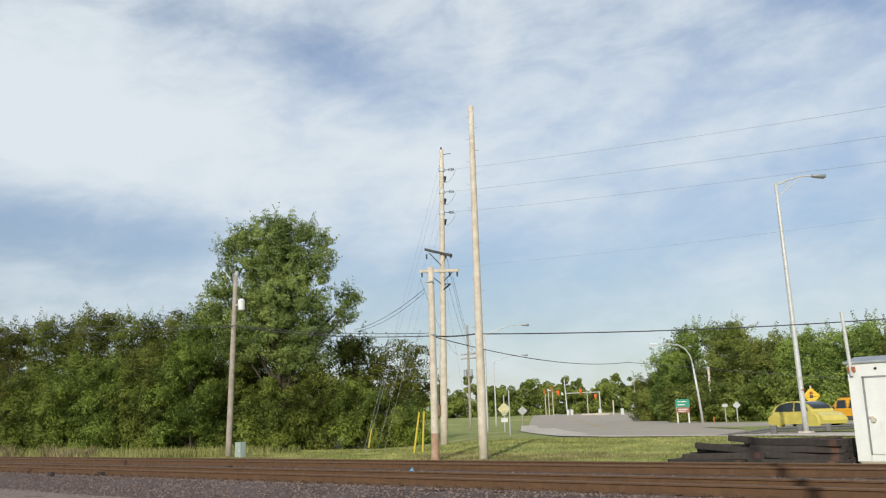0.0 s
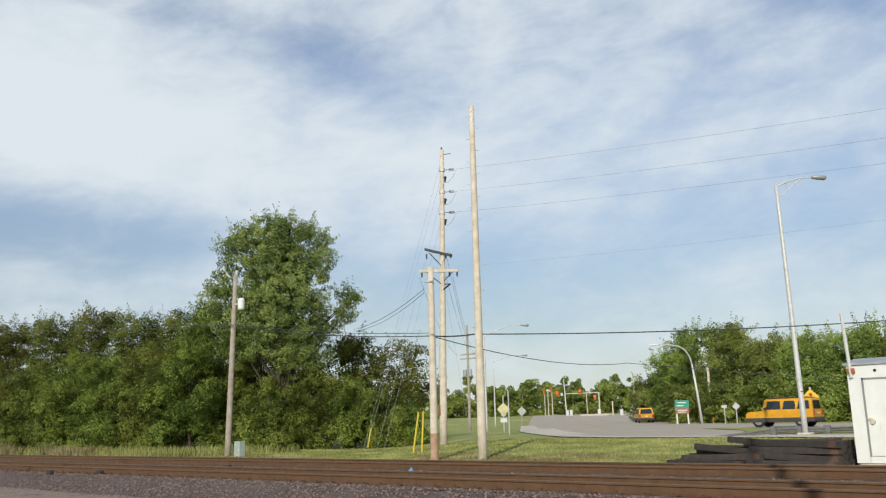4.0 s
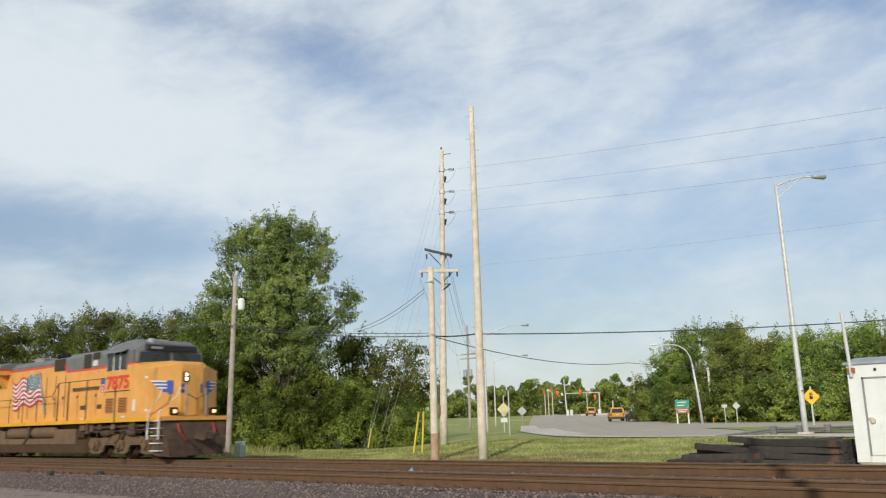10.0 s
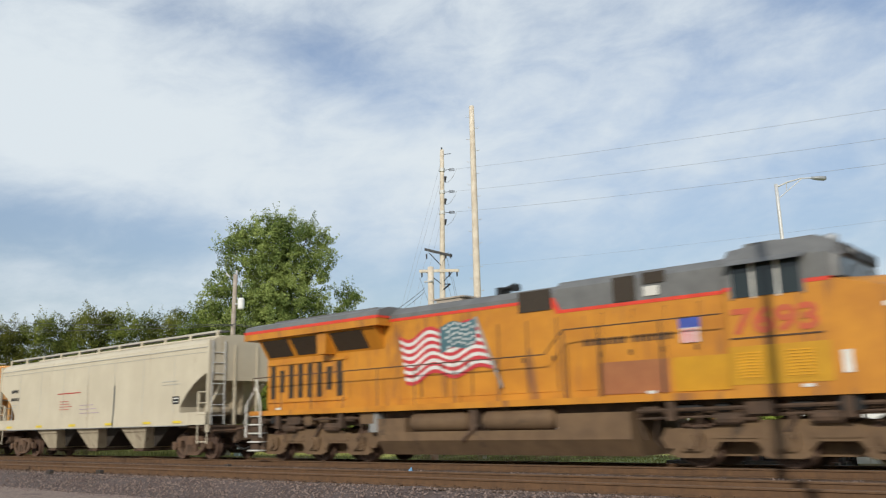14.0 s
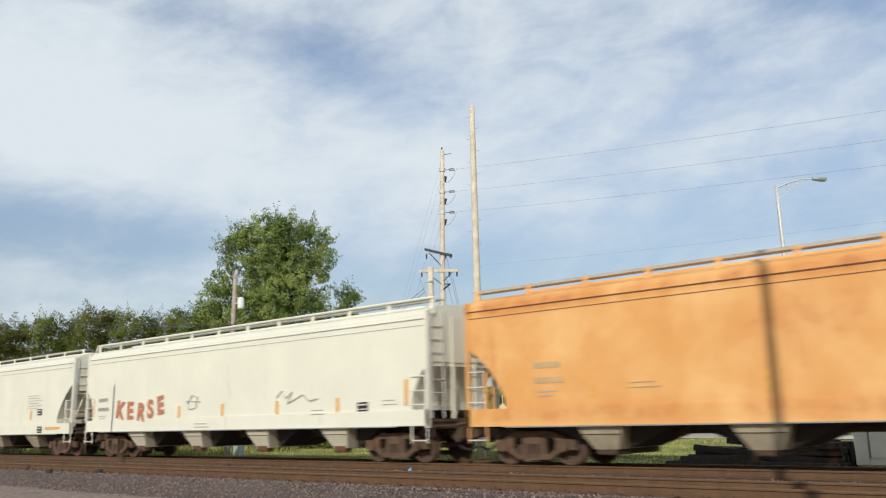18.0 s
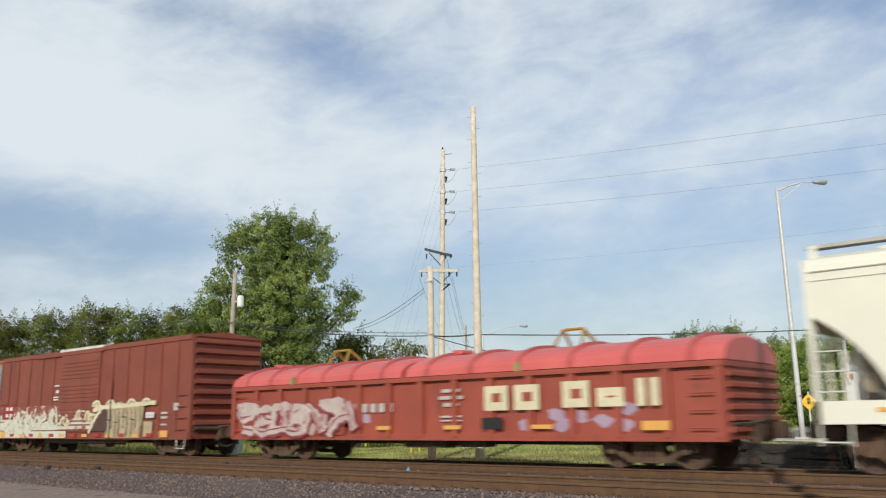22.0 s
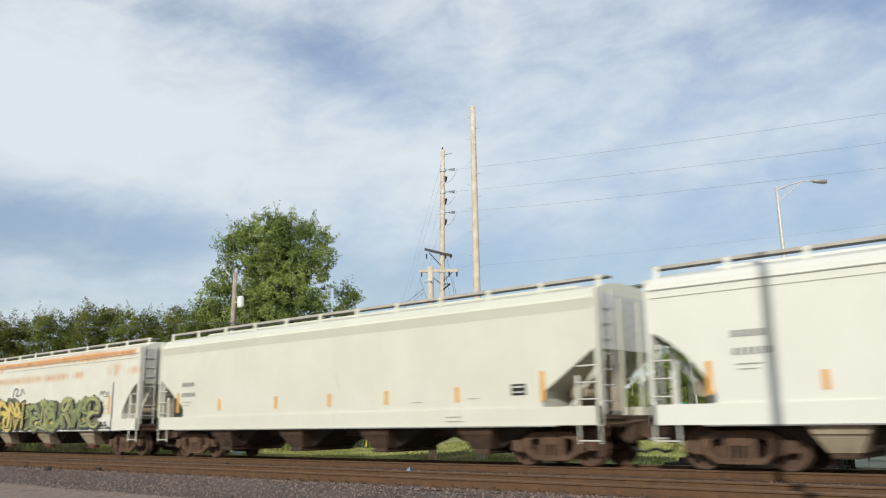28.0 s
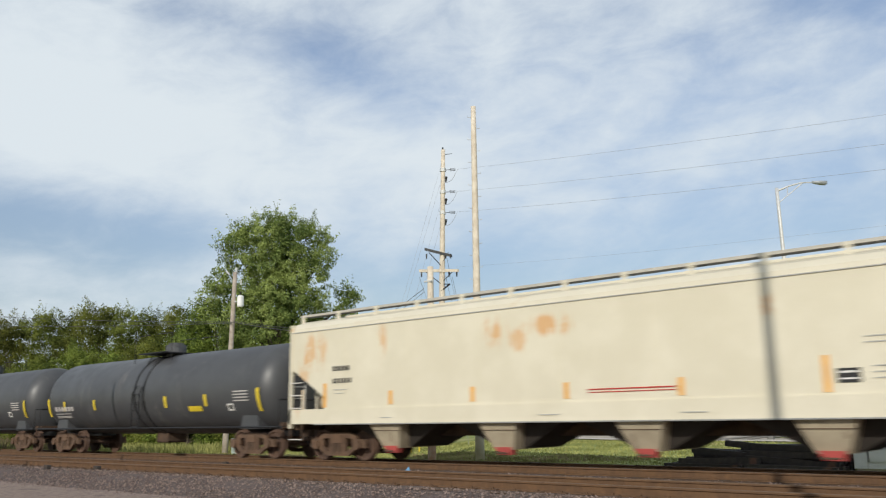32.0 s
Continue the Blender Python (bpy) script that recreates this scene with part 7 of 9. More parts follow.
boxcar(-54.1, -38.35)
c = hopper(-74.9, -55.8, "weathered grey covered hopper, rust streaked below the eaves", RUST_GREY, RUST_ROOF, 4, False, tapes((-7.0, -5.1, -3.0, 0.4, 4.1), ends=(-8.75, 8.1)), None, 1.55, 2.95, GATE_RUST, True, 1.0, None,
       mark_block(-8.3, 2.55, GREY_LETTER) + square_sign(4.4, 1.72) + lines(7.0, 1.9, 2, 1.0) + [(-3.2, -0.9, 1.86, 1.92, FLAG_WHITE), (-2.6, -1.0, 1.5, 1.56, GRAF_SILVER)] + lines(-2.2, 2.05, 4, 1.5, GRAF_SILVER, 0.14), board=GATE_RUST)
for x, z, r in ((-1.75, 1.82, 0.3), (-0.95, 1.9, 0.24), (-0.35, 1.8, 0.3), (0.35, 1.86, 0.26), (0.85, 1.8, 0.2)):
    loop = [(x + r * math.cos(q + x) * (1 + 0.45 * math.sin(2 * q + 5 * x)), z + r * math.sin(q * (1 + 0.3 * math.sin(9 * x)) + 3 * x)) for q in [j * 0.45 for j in range(15)]]
    part("faded_tag", sprayed(Mesh(), loop + [(x + 0.35, z - 0.3), (x + 0.1, z + 0.45)], 0.025, 0.012, -1.545), FAINT, c, "faded grey sprayed scribble")
hopper(-94.8, -76.4, "clean white covered hopper with orange reflector strips", HOP_BRIGHT, None, 4, True, tapes((-5.6, -2.4, 1.0, 4.4), ends=(-7.9, 7.8)), None, 1.4, 2.95, None, True, 0.95, None,
       mark_block(-7.3, 2.7, GREY_LETTER) + square_sign(6.6, 1.6) + lines(5.2, 2.2, 4, 1.0) + lines(0.9, 1.2, 3, 1.4))
hopper(-114.4, -96.0, "cream covered hopper with dark sloping end bays", HOP_CREAM, HOP_CREAM, 4, False, tapes((-5.5, -2.5, 0.0, 2.35, 4.9), ends=(-8.0, 7.55)), None, 1.55, 2.75, None, False, 0.97, UNDER,
       mark_block(-7.7, 2.45, GREY_LETTER) + square_sign(6.7, 1.7) + lines(3.4, 1.6, 1, 0.5) + lines(5.3, 1.65, 1, 0.5) + lines(4.6, 1.2, 2, 0.7), low_eave=True)
c = hopper(-135.5, -115.8, "cream covered hopper with a long yellow and olive graffiti piece", RUST_CREAM, RUST_CREAM, 4, True, [(7.6, 1.6, 2.3)], None, 1.15, 2.8, GATE_RUST, True, 0.97, None,
           mark_block(-8.3, 2.45, GREY_LETTER) + square_sign(6.5, 1.75) + lines(6.9, 1.9, 2, 0.9) + lines(6.6, 1.15, 2, 1.6, GRAF_DARK, 0.12))
dep = wild(c, 21, -6.9, 0.3, 1.0, 2.5, [GRAF_YELLOW], GRAF_DARK, [GRAF_SILVER, GRAF_SILVER, GRAF_YELLOW, GRAF_YELLOW, GRAF_AQUA, GRAF_CREAM], -1.572, 10, 0.115, GRAF_GROUND)
for x, z, r in ((-4.95, 1.6, 0.52), (-3.3, 1.65, 0.46)):
    ring = [(x + r * math.cos(q) * (1 + 0.06 * math.sin(3 * q)), z + r * 1.1 * math.sin(q)) for q in [j * math.pi / 10 for j in range(20)]]
    part("spray_letter", Mesh().prism(ring, dep - 0.008, dep - 0.003), GRAF_SILVER, c)
    part("spray_stroke", sprayed(sprayed(Mesh(), ring + ring[:1], 0.045, 0.045, dep - 0.011), [(x - r * 0.5, z), (x, z + r * 0.6), (x + r * 0.45, z + 0.1), (x, z - r * 0.2), (x + r * 0.3, z - r * 0.6)], 0.05, 0.03, dep - 0.013), GRAF_DARK, c)
wild(c, 33, 0.2, 6.9, 1.0, 2.25, [GRAF_OLIVE, GRAF_OLIVE, GRAF_MOSS], GRAF_DARK, [GRAF_OLIVE, GRAF_DARK, GRAF_CREAM, GRAF_YELLOW, GRAF_SILVER, GRAF_LILAC, GRAF_CREAM], -1.5715, 9, 0.115, GRAF_GROUND)
part("spray_tag", sprayed(Mesh(), [(-1.1, 2.5), (-0.95, 2.85), (-0.6, 2.8), (-0.75, 2.55), (-0.3, 2.6), (-0.2, 2.85), (0.1, 2.6)], 0.05, 0.03, -1.552), GREY_LETTER, c)
part("spray_tag", sprayed(Mesh(), [(6.9, 2.35), (7.02, 2.5), (7.12, 2.36), (7.25, 2.5), (7.4, 2.38), (7.6, 2.45), (7.55, 2.3), (7.25, 2.28)], 0.03, 0.02, -1.552), GREY_LETTER, c)
part("spray_tag", sprayed(Mesh(), [(7.15, 1.05), (7.2, 1.3), (7.35, 1.1), (7.5, 1.3), (7.6, 1.08), (7.9, 1.1)], 0.035, 0.025, -1.582), GRAF_DARK, c)
hopper(-156.6, -136.85, "beige covered hopper with rust spots and red gates", RUST_BEIGE, HOP_BEIGE, 4, False, tapes((-5.6, -2.7, 0.1, 2.95), ends=(-8.3, 5.9, 8.35)), None, 1.55, 2.75, GATE_RED, True, 1.08, None,
       mark_block(-7.9, 2.6, BLACK_PAINT) + square_sign(6.15, 1.72) + lines(6.7, 2.55, 2, 1.2) + lines(6.8, 2.0, 3, 1.0) + [(0.75, 2.9, 1.76, 1.79, RED_PAINT), (0.75, 2.9, 1.70, 1.72, RED_PAINT)]
       + lines(-5.9, 1.22, 1, 0.6) + lines(-0.6, 1.22, 1, 0.8) + lines(3.0, 1.22, 1, 0.8), low=True)


def tank_car(a, b, label):
    c, h = car("tank_car", label, "tank car", a, b)
    R, Z = 1.5, 2.28
    prof = [(-h + 0.55, 0.05), (-h + 0.58, 0.7), (-h + 0.72, 1.15), (-h + 0.98, 1.42), (-h + 1.25, R), (h - 1.25, R), (h - 0.98, 1.42), (h - 0.72, 1.15), (h - 0.58, 0.7), (h - 0.55, 0.05)]
    part("barrel", Mesh().turn_x(0, Z, prof, 40), TANK_BLACK, c, "dusty black tank barrel", smooth=True)
    for x in (-0.32, 0.32):
        part("band", Mesh().turn_x(0, Z, [(x - 0.05, R + 0.02), (x + 0.05, R + 0.02)], 40), DARK_METAL, c)
    part("manway", Mesh().tube([(0, 0, Z + R - 0.05), (0, 0, Z + R + 0.4)], 0.4, 16).tube([(0.0, 0, Z + R + 0.4), (0.0, 0, Z + R + 0.48)], 0.3, 16), TANK_BLACK, c, "top fittings housing")
    part("platform", Mesh().box(-0.9, 0.9, -1.1, 1.1, Z + R + 0.02, Z + R + 0.06), DARK_METAL, c)
    for x, y in ((-1.3, -1.0), (1.3, -1.0), (-1.3, 1.0), (1.3, 1.0)):
        part("platform_rail", Mesh().tube([(x, y, Z + R - 0.3), (x, y, Z + R + 0.75), (x * 0.2, y, Z + R + 0.75)], 0.02, 5), DARK_METAL, c)
    part("side_ladder", Mesh().tube([(-0.25, -R - 0.1, 0.95), (-0.25, -R - 0.12, Z), (-0.25, -0.9, Z + R - 0.1)], 0.025, 5).tube([(0.25, -R - 0.1, 0.95), (0.25, -R - 0.12, Z), (0.25, -0.9, Z + R - 0.1)], 0.025, 5), DARK_METAL, c)
    for k in range(6):
        part("rung", Mesh().tube([(-0.25, -R - 0.1, 1.05 + 0.3 * k), (0.25, -R - 0.1, 1.05 + 0.3 * k)], 0.015, 5), DARK_METAL, c)
    part("centre_sill", Mesh().box(-h, -h + 3.6, -0.35, 0.35, 0.7, 1.1).box(-h, -h + 0.6, -1.4, 1.4, 0.95, 1.03), DARK_METAL, c)
    part("centre_sill", Mesh().box(h - 3.6, h, -0.35, 0.35, 0.7, 1.1).box(h - 0.6, h, -1.4, 1.4, 0.95, 1.03), DARK_METAL, c)
    for x in (-h + 1.9, h - 1.9):
        part("saddle", Mesh().prism([(x - 0.5, 0.95), (x + 0.5, 0.95), (x + 0.3, 1.7), (x - 0.3, 1.7)], -1.2, 1.2), TANK_BLACK, c)
    part("running_rail", Mesh().tube([(-h + 0.1, -1.45, 1.0), (h - 0.1, -1.45, 1.0)], 0.035, 6), DARK_METAL, c, "dark side rail")
    for sgn in (-1, 1):
        xe = sgn * (h - 0.15)
        part("end_rail", Mesh().tube([(xe, -1.4, 1.0), (xe, -1.4, 1.85), (xe, 1.4, 1.85), (xe, 1.4, 1.0)], 0.025, 5), DARK_METAL, c)
        coupler(c, sgn * (h - 0.2), sgn)
        truck(c, sgn * (h - 1.95), (-0.89, 0.89), 0.46)
    part("outlet_valve", Mesh().box(-0.4, 0.4, -0.4, 0.4, 0.45, 0.85, 0.06), UNDER, c)

    def skin(x0, x1, z0, z1, mat, nm):
        m = Mesh()
        n = 6
        for i in range(n + 1):
            z = z0 + (z1 - z0) * i / n
            y = -math.sqrt(max(0.01, (R + 0.012) ** 2 - (z - Z) ** 2))
            m.v += [(x0, y, z), (x1, y, z)]
        for i in range(n):
            m.f.append((2 * i, 2 * i + 1, 2 * i + 3, 2 * i + 2))
        part(nm, m, mat, c)
    for x in (-h + 2.3 + 0.1, -h + 4.9, 1.7, 4.2):
        skin(x, x + 0.17, 1.72, 2.12, YELLOW_TAPE, "reflector_strip")
    for x in (-h + 1.0, h - 1.25):
        skin(x, x + 0.16, 1.5, 2.25, YELLOW_TAPE, "reflector_strip")
    skin(3.2, 4.0, 1.56, 1.74, YELLOW_TAPE, "placard")
    for i in range(6):
        skin(-h + 1.6 + i * 0.28, -h + 1.8 + i * 0.28, 1.72, 1.9, GRAF_SILVER, "lettering_bar")
    for z in (1.5, 1.6, 1.45):
        skin(-h + 1.6, -h + 2.9, z, z + 0.03, GRAF_SILVER, "lettering_bar")
    for k in range(4):
        skin(h - 2.5, h - 1.7, 1.85 + k * 0.1, 1.89 + k * 0.1, GRAF_SILVER, "lettering_bar")
    skin(h - 2.9, h - 2.55, 1.55, 1.78, FLAG_WHITE, "stencil")
    skin(h - 2.84, h - 2.61, 1.6, 1.73, BLACK_PAINT, "stencil")
    return c


tank_car(-173.9, -157.1, "sooty black tank car with yellow reflector strips")
tank_car(-190.9, -174.1, "sooty black tank car, the last one in sight")

RUN = [(0, -253.45), (4, -205.27), (8, -157.15), (9, -145.12), (10, -133.1), (11, -121.1), (12, -109.02), (13, -96.82), (14, -84.77), (15, -72.7), (16, -60.62), (17, -48.53),
       (17.5, -42.48), (18, -36.41), (18.5, -30.29), (19, -24.2), (19.4, -19.67), (20, -12.38), (21, -0.19), (22, 12.05), (23, 24.38), (24, 36.8), (25, 49.15), (26, 61.43), (27, 73.75), (28, 86.09),
       (29, 98.47), (30, 110.89), (31, 123.28), (32, 135.74)]

# ---- poles, wires, lamps and signs ----
SIDEWAYS = Vector((0.76, 0.65, 0.0))


def shaft(t, h, r0, r1, lean, mat, name="shaft", sides=14):
    """A tapered round post; lean is how far its top leans sideways."""
    n = 8
    return part(name, Mesh().tube([SIDEWAYS * lean * (i / n) + Vector((0, 0, -0.3 + (h + 0.3) * i / n)) for i in range(n + 1)], [r0 + (r1 - r0) * i / n for i in range(n + 1)], sides), mat, t, smooth=True)


def sagging(a, b, sag, n=14):
    a, b = Vector(a), Vector(b)
    return [a.lerp(b, i / n) - Vector((0, 0, 4 * sag * (i / n) * (1 - i / n))) for i in range(n + 1)]


def wire(name, a, b, sag, r, mat, label):
    return tagged(part(name, Mesh().tube(sagging(a, b, sag), r, 5), mat), label, "cable")


# service pole with transformer beside the thicket
p = thing("utility_pole", "grey weathered utility pole with a small transformer", "utility pole", (-40.02, 28.24, -0.43), "utility poles")
shaft(p, 10.05, 0.17, 0.12, 0.2, WOOD_GREY)
tr = part("transformer", Mesh().tube([(0.42, 0.36, 8.05), (0.42, 0.36, 8.12), (0.42, 0.36, 8.62), (0.42, 0.36, 8.7)], [0.16, 0.19, 0.19, 0.12], 14), WHITE_PAINT, p, "pale grey transformer can")
part("bushing", Mesh().tube([(0.42, 0.36, 8.7), (0.42, 0.36, 8.9)], 0.04, 6), DARK_METAL, tr)
part("bracket", Mesh().box(0.1, 0.4, 0.08, 0.34, 8.3, 8.38), GALV, p)
part("insulator", Mesh().tube([(0.2, 0.17, 10.05), (0.2, 0.17, 10.3)], [0.05, 0.07], 8), GALV, p)
part("insulator", Mesh().tube([(-0.1, -0.05, 9.9), (-0.28, -0.2, 10.12)], [0.04, 0.06], 8), GALV, p)
part("cutout", Mesh().tube([(0.5, 0.3, 9.3), (0.45, 0.33, 9.6)], 0.04, 6), GALV, p)

cab = thing("cable_cabinet", "small pale green cable cabinet standing in the grass", "cabinet", (-37.59, 27.26, -0.45))
part("body", Mesh().box(-0.24, 0.24, -0.16, 0.16, 0, 0.8, 0.02), BLUE_BOX, cab)
part("lid", Mesh().box(-0.26, 0.26, -0.18, 0.18, 0.8, 0.84), BLUE_BOX, cab)
part("latch", Mesh().box(0.1, 0.16, -0.18, -0.16, 0.35, 0.5), STEP_WHITE, cab)
tagged(part("leaning_stick", Mesh().tube([(0, 0, 0), (-1.15, 0.05, 2.1)], [0.05, 0.035], 7), WOOD_POLE, at=(-44.3, 38.0, -0.42)), "bare grey stick leaning out of the bushes", "stick")

# short pole with a raw reddish foot
p = thing("utility_pole", "short bare wooden pole with a scuffed red-brown foot", "utility pole", (-21.54, 24.41, -0.36), "utility poles")
shaft(p, 7.41, 0.15, 0.12, 0.0, WOOD_POLE)
part("foot_wear", Mesh().tube([(0, 0, 0.0), (0, 0, 0.55), (0.0, 0, 1.05)], [0.156, 0.153, 0.149], 14), material("raw_red_brown_wood", (0.36, 0.16, 0.085), (0.46, 0.36, 0.26), 3.5, 0.8, 0.9, 0, 0.4, 40), p, "scuffed red-brown wood")
for z in (4.75, 6.8):
    part("bolt", Mesh().box(-0.2, 0.2, -0.16, -0.1, z, z + 0.055), GALV, p)

# tall transmission pole with crossarms and dead-end insulators
p = thing("transmission_pole", "tall bleached wooden pole with crossarms and black insulators", "utility pole", (-31.43, 36.37, -0.14), "utility poles")
shaft(p, 17.1, 0.22, 0.12, 0.32, WOOD_POLE)
for z, dark, w0, w1, tip in ((10.85, True, -0.85, 0.65, 0.2), (9.78, False, -1.15, 1.05, 0.0)):
    o = SIDEWAYS * (0.32 * z / 17)
    a, b = o + SIDEWAYS * w0 + Vector((0, -0.2, z + tip)), o + SIDEWAYS * w1 + Vector((0, -0.2, z - tip))
    part("crossarm", Mesh().loft([[v + Vector((0, dy, dz)) for dy, dz in ((-0.07, -0.08), (0.07, -0.08), (0.07, 0.08), (-0.07, 0.08))] for v in (a, b)]), DARK_METAL if dark else WOOD_POLE, p, "dark crossarm" if dark else "pale timber crossarm")
    for s in (w0 * 0.75, w1 * 0.75):
        part("arm_brace", Mesh().tube([o + SIDEWAYS * s + Vector((0, -0.2, z)), o + Vector((0, -0.15, z - 0.75))], 0.025, 5), DARK_METAL, p)
    for s in (w0 * 0.92, w1 * 0.92, w1 * 0.5):
        part("pin_insulator", Mesh().tube([o + SIDEWAYS * s + Vector((0, -0.2, z - 0.08)), o + SIDEWAYS * s + Vector((0, -0.2, z - 0.35))], [0.05, 0.04], 7), DARK_METAL, p)
part("bracket_arm", Mesh().tube([SIDEWAYS * 0.2 + Vector((0, -0.15, 8.6)), SIDEWAYS * 0.75 + Vector((0, -0.2, 9.0))], 0.05, 5).tube([SIDEWAYS * 0.2 + Vector((0, -0.15, 9.0)), SIDEWAYS * 0.75 + Vector((0, -0.2, 9.0))], 0.03, 5), DARK_METAL, p)
INSULATORS = []
for z in (15.85, 14.5, 13.25):
    o = SIDEWAYS * (0.32 * z / 17)
    part("pole_band", Mesh().tube([o + Vector((0, 0, z - 0.1)), o + Vector((0, 0, z + 0.1))], 0.175, 12), GALV, p)
    ins = Mesh().tube([o + SIDEWAYS * 0.15 + Vector((0, 0, z)), o + SIDEWAYS * 0.42 + Vector((0, 0, z + 0.02))], 0.02, 6)
    for k in range(6):
        ins.tube([o + SIDEWAYS * (0.42 + 0.055 * k) + Vector((0, 0, z + 0.02)), o + SIDEWAYS * (0.45 + 0.055 * k) + Vector((0, 0, z + 0.02))], 0.085, 10)
    part("strain_insulator", ins, DARK_METAL, p, "black ribbed strain insulator")
    part("jumper_wire", Mesh().tube(sagging(o + SIDEWAYS * 0.85 + Vector((0, 0, z + 0.04)), o + SIDEWAYS * 0.2 + Vector((0, 0, z - 0.75)), 0.22, 10), 0.012, 4), WIRE_PALE, p)
    part("post_insulator", Mesh().tube([o + SIDEWAYS * 0.16 + Vector((0, 0, z - 0.75)), o + SIDEWAYS * 0.2 + Vector((0, 0, z - 0.4))], [0.04, 0.075], 8), DARK_METAL, p)
    INSULATORS.append(Vector((-31.43, 36.37, -0.14)) + o + SIDEWAYS * 0.8 + Vector((0, 0, z + 0.04)))
part("top_pin", Mesh().tube([SIDEWAYS * 0.3 + Vector((0, 0, 16.8)), SIDEWAYS * 0.85 + Vector((0, 0, 16.86))], 0.02, 5).tube([SIDEWAYS * 0.3 + Vector((0, 0, 17.05)), SIDEWAYS * 0.3 + Vector((0, 0, 17.25))], 0.05, 6), DARK_METAL, p)
part("meter_box", Mesh().box(-0.16, 0.0, -0.32, -0.18, 1.6, 2.2, 0.02), material("brown_conduit_box", (0.30, 0.19, 0.10), None, 3, 0.3, 0.7, 0, 0), p)
for i, (z, end) in enumerate(((16.6, (-38.9, 28.9)), (15.6, (-38.5, 28.7)), (14.3, (-38.2, 29.2)), (13.0, (-37.6, 29.1)), (10.6, (-35.6, 30.2)), (9.7, (-34.0, 31.0)))):
    o = Vector((-31.43, 36.37, -0.14)) + SIDEWAYS * (0.32 * z / 17) + Vector((0, 0, z))
    wire("guy_wire", o, (end[0] + 8, end[1] + 1.2, -0.3) if i > 3 else (end[0] + 6.5, end[1] + 2.2, -0.35), 0.0, 0.006, WIRE_PALE, "thin steel guy wire stayed to the ground")
for x, y, dx in ((-27.69, 29.87, 0.28), (-27.35, 30.1, 0.1)):
    tagged(part("guy_guard", Mesh().tube([(0, 0, 0), (dx * 0.76, dx * 0.65, 1.9)], 0.045, 8), YELLOW_PLASTIC, at=(x, y, terrain(x, y))), "yellow plastic guard round a guy wire", "guy guard", "guy guards")
tagged(part("guy_guard", Mesh().tube([(0, 0, 0.2), (0.15, 0.1, 1.3)], 0.04, 8), YELLOW_PLASTIC, at=(-36.2, 35.2, terrain(-36.2, 35.2))), "yellow plastic guard round a guy wire", "guy guard", "guy guards")

# the tallest, bare pole
p = thing("bare_pole", "very tall bare wooden pole with climbing steps", "utility pole", (-19.52, 24.75, -0.3), "utility poles")
shaft(p, 13.55, 0.175, 0.10, 0.0, WOOD_POLE)
for i in range(26):
    z = 1.6 + i * 0.46
    part("climbing_step", Mesh().tube([SIDEWAYS * ((-1) ** i * 0.1) + Vector((0, 0, z)), SIDEWAYS * ((-1) ** i * 0.24) + Vector((0, 0, z + 0.01)), SIDEWAYS * ((-1) ** i * 0.24) + Vector((0, 0, z + 0.06))], 0.011, 4), GALV, p)

# pole far behind
p = thing("utility_pole", "distant utility pole with crossarms and twin transformers", "utility pole", (-56.68, 69.87, 0.2), "utility poles")
shaft(p, 11.0, 0.16, 0.11, 0.0, WOOD_GREY)
for z in (7.9, 7.45):
    part("crossarm", Mesh().box(-1.0, 1.0, -0.05, 0.05, z - 0.06, z + 0.06), WOOD_GREY, p)
for s in (-0.35, 0.35):
    part("transformer", Mesh().tube([(s, -0.1, 5.6), (s, -0.1, 6.3)], 0.2, 10), GREY_ROOF, p)
for x, y, h in ((-70.2, 66.5, 4.0), (-60.5, 62.5, 3.0)):
    tagged(part("fence_post", Mesh().tube([(0, 0, -0.2), (0, 0, h)], 0.1, 7), WOOD_GREY, at=(x, y, terrain(x, y))), "grey wooden post in the meadow", "post")


def street_lamp(name, label, x, y, h, arm, rise, head_drop, lean=0.0, r0=0.13, r1=0.08, brace=True, mat=GALV):
    z = terrain(x, y)
    t = thing(name, label, "street lamp", (x, y, z), "street lamps")
    shaft(t, h, r0, r1, lean, mat)
    top = SIDEWAYS * lean + Vector((0, 0, h - 0.15))
    tip = top + SIDEWAYS * arm + Vector((0, 0, rise))
    part("arm", Mesh().tube([top, top.lerp(tip, 0.35) + Vector((0, 0, 0.14 * abs(arm) / 2.5)), top.lerp(tip, 0.7) + Vector((0, 0, 0.16 * abs(arm) / 2.5)), tip], [0.045, 0.04, 0.035, 0.03], 8), mat, t)
    if brace:
        part("brace", Mesh().tube([top - Vector((0, 0, 0.62)), top.lerp(tip, 0.75) + Vector((0, 0, 0.1))], 0.025, 6).tube([top.lerp(tip, 0.3) + Vector((0, 0, 0.08)), top.lerp(tip, 0.28) - Vector((0, 0, 0.3))], 0.018, 5), mat, t)
    s = 1 if arm > 0 else -1
    head = Mesh()
    rings = []
    for q, w, d in ((0.0, 0.05, 0.05), (0.12, 0.12, 0.09), (0.35, 0.17, 0.13), (0.6, 0.15, 0.16), (0.72, 0.06, 0.1)):
        c = tip + SIDEWAYS * (s * q)
        rings.append([c + Vector((-0.65 * s, 0.76 * s, 0)) * (w * math.cos(a)) + Vector((0, 0, (0.07 if math.sin(a) > 0 else d) * math.sin(a))) for a in [2 * math.pi * i / 12 for i in range(12)]])
    part("lamp_head", head.loft(rings), GREY_ROOF if name != "far_lamp" else WHITE_PAINT, t, "grey cobra-head lantern", smooth=True)
    return t


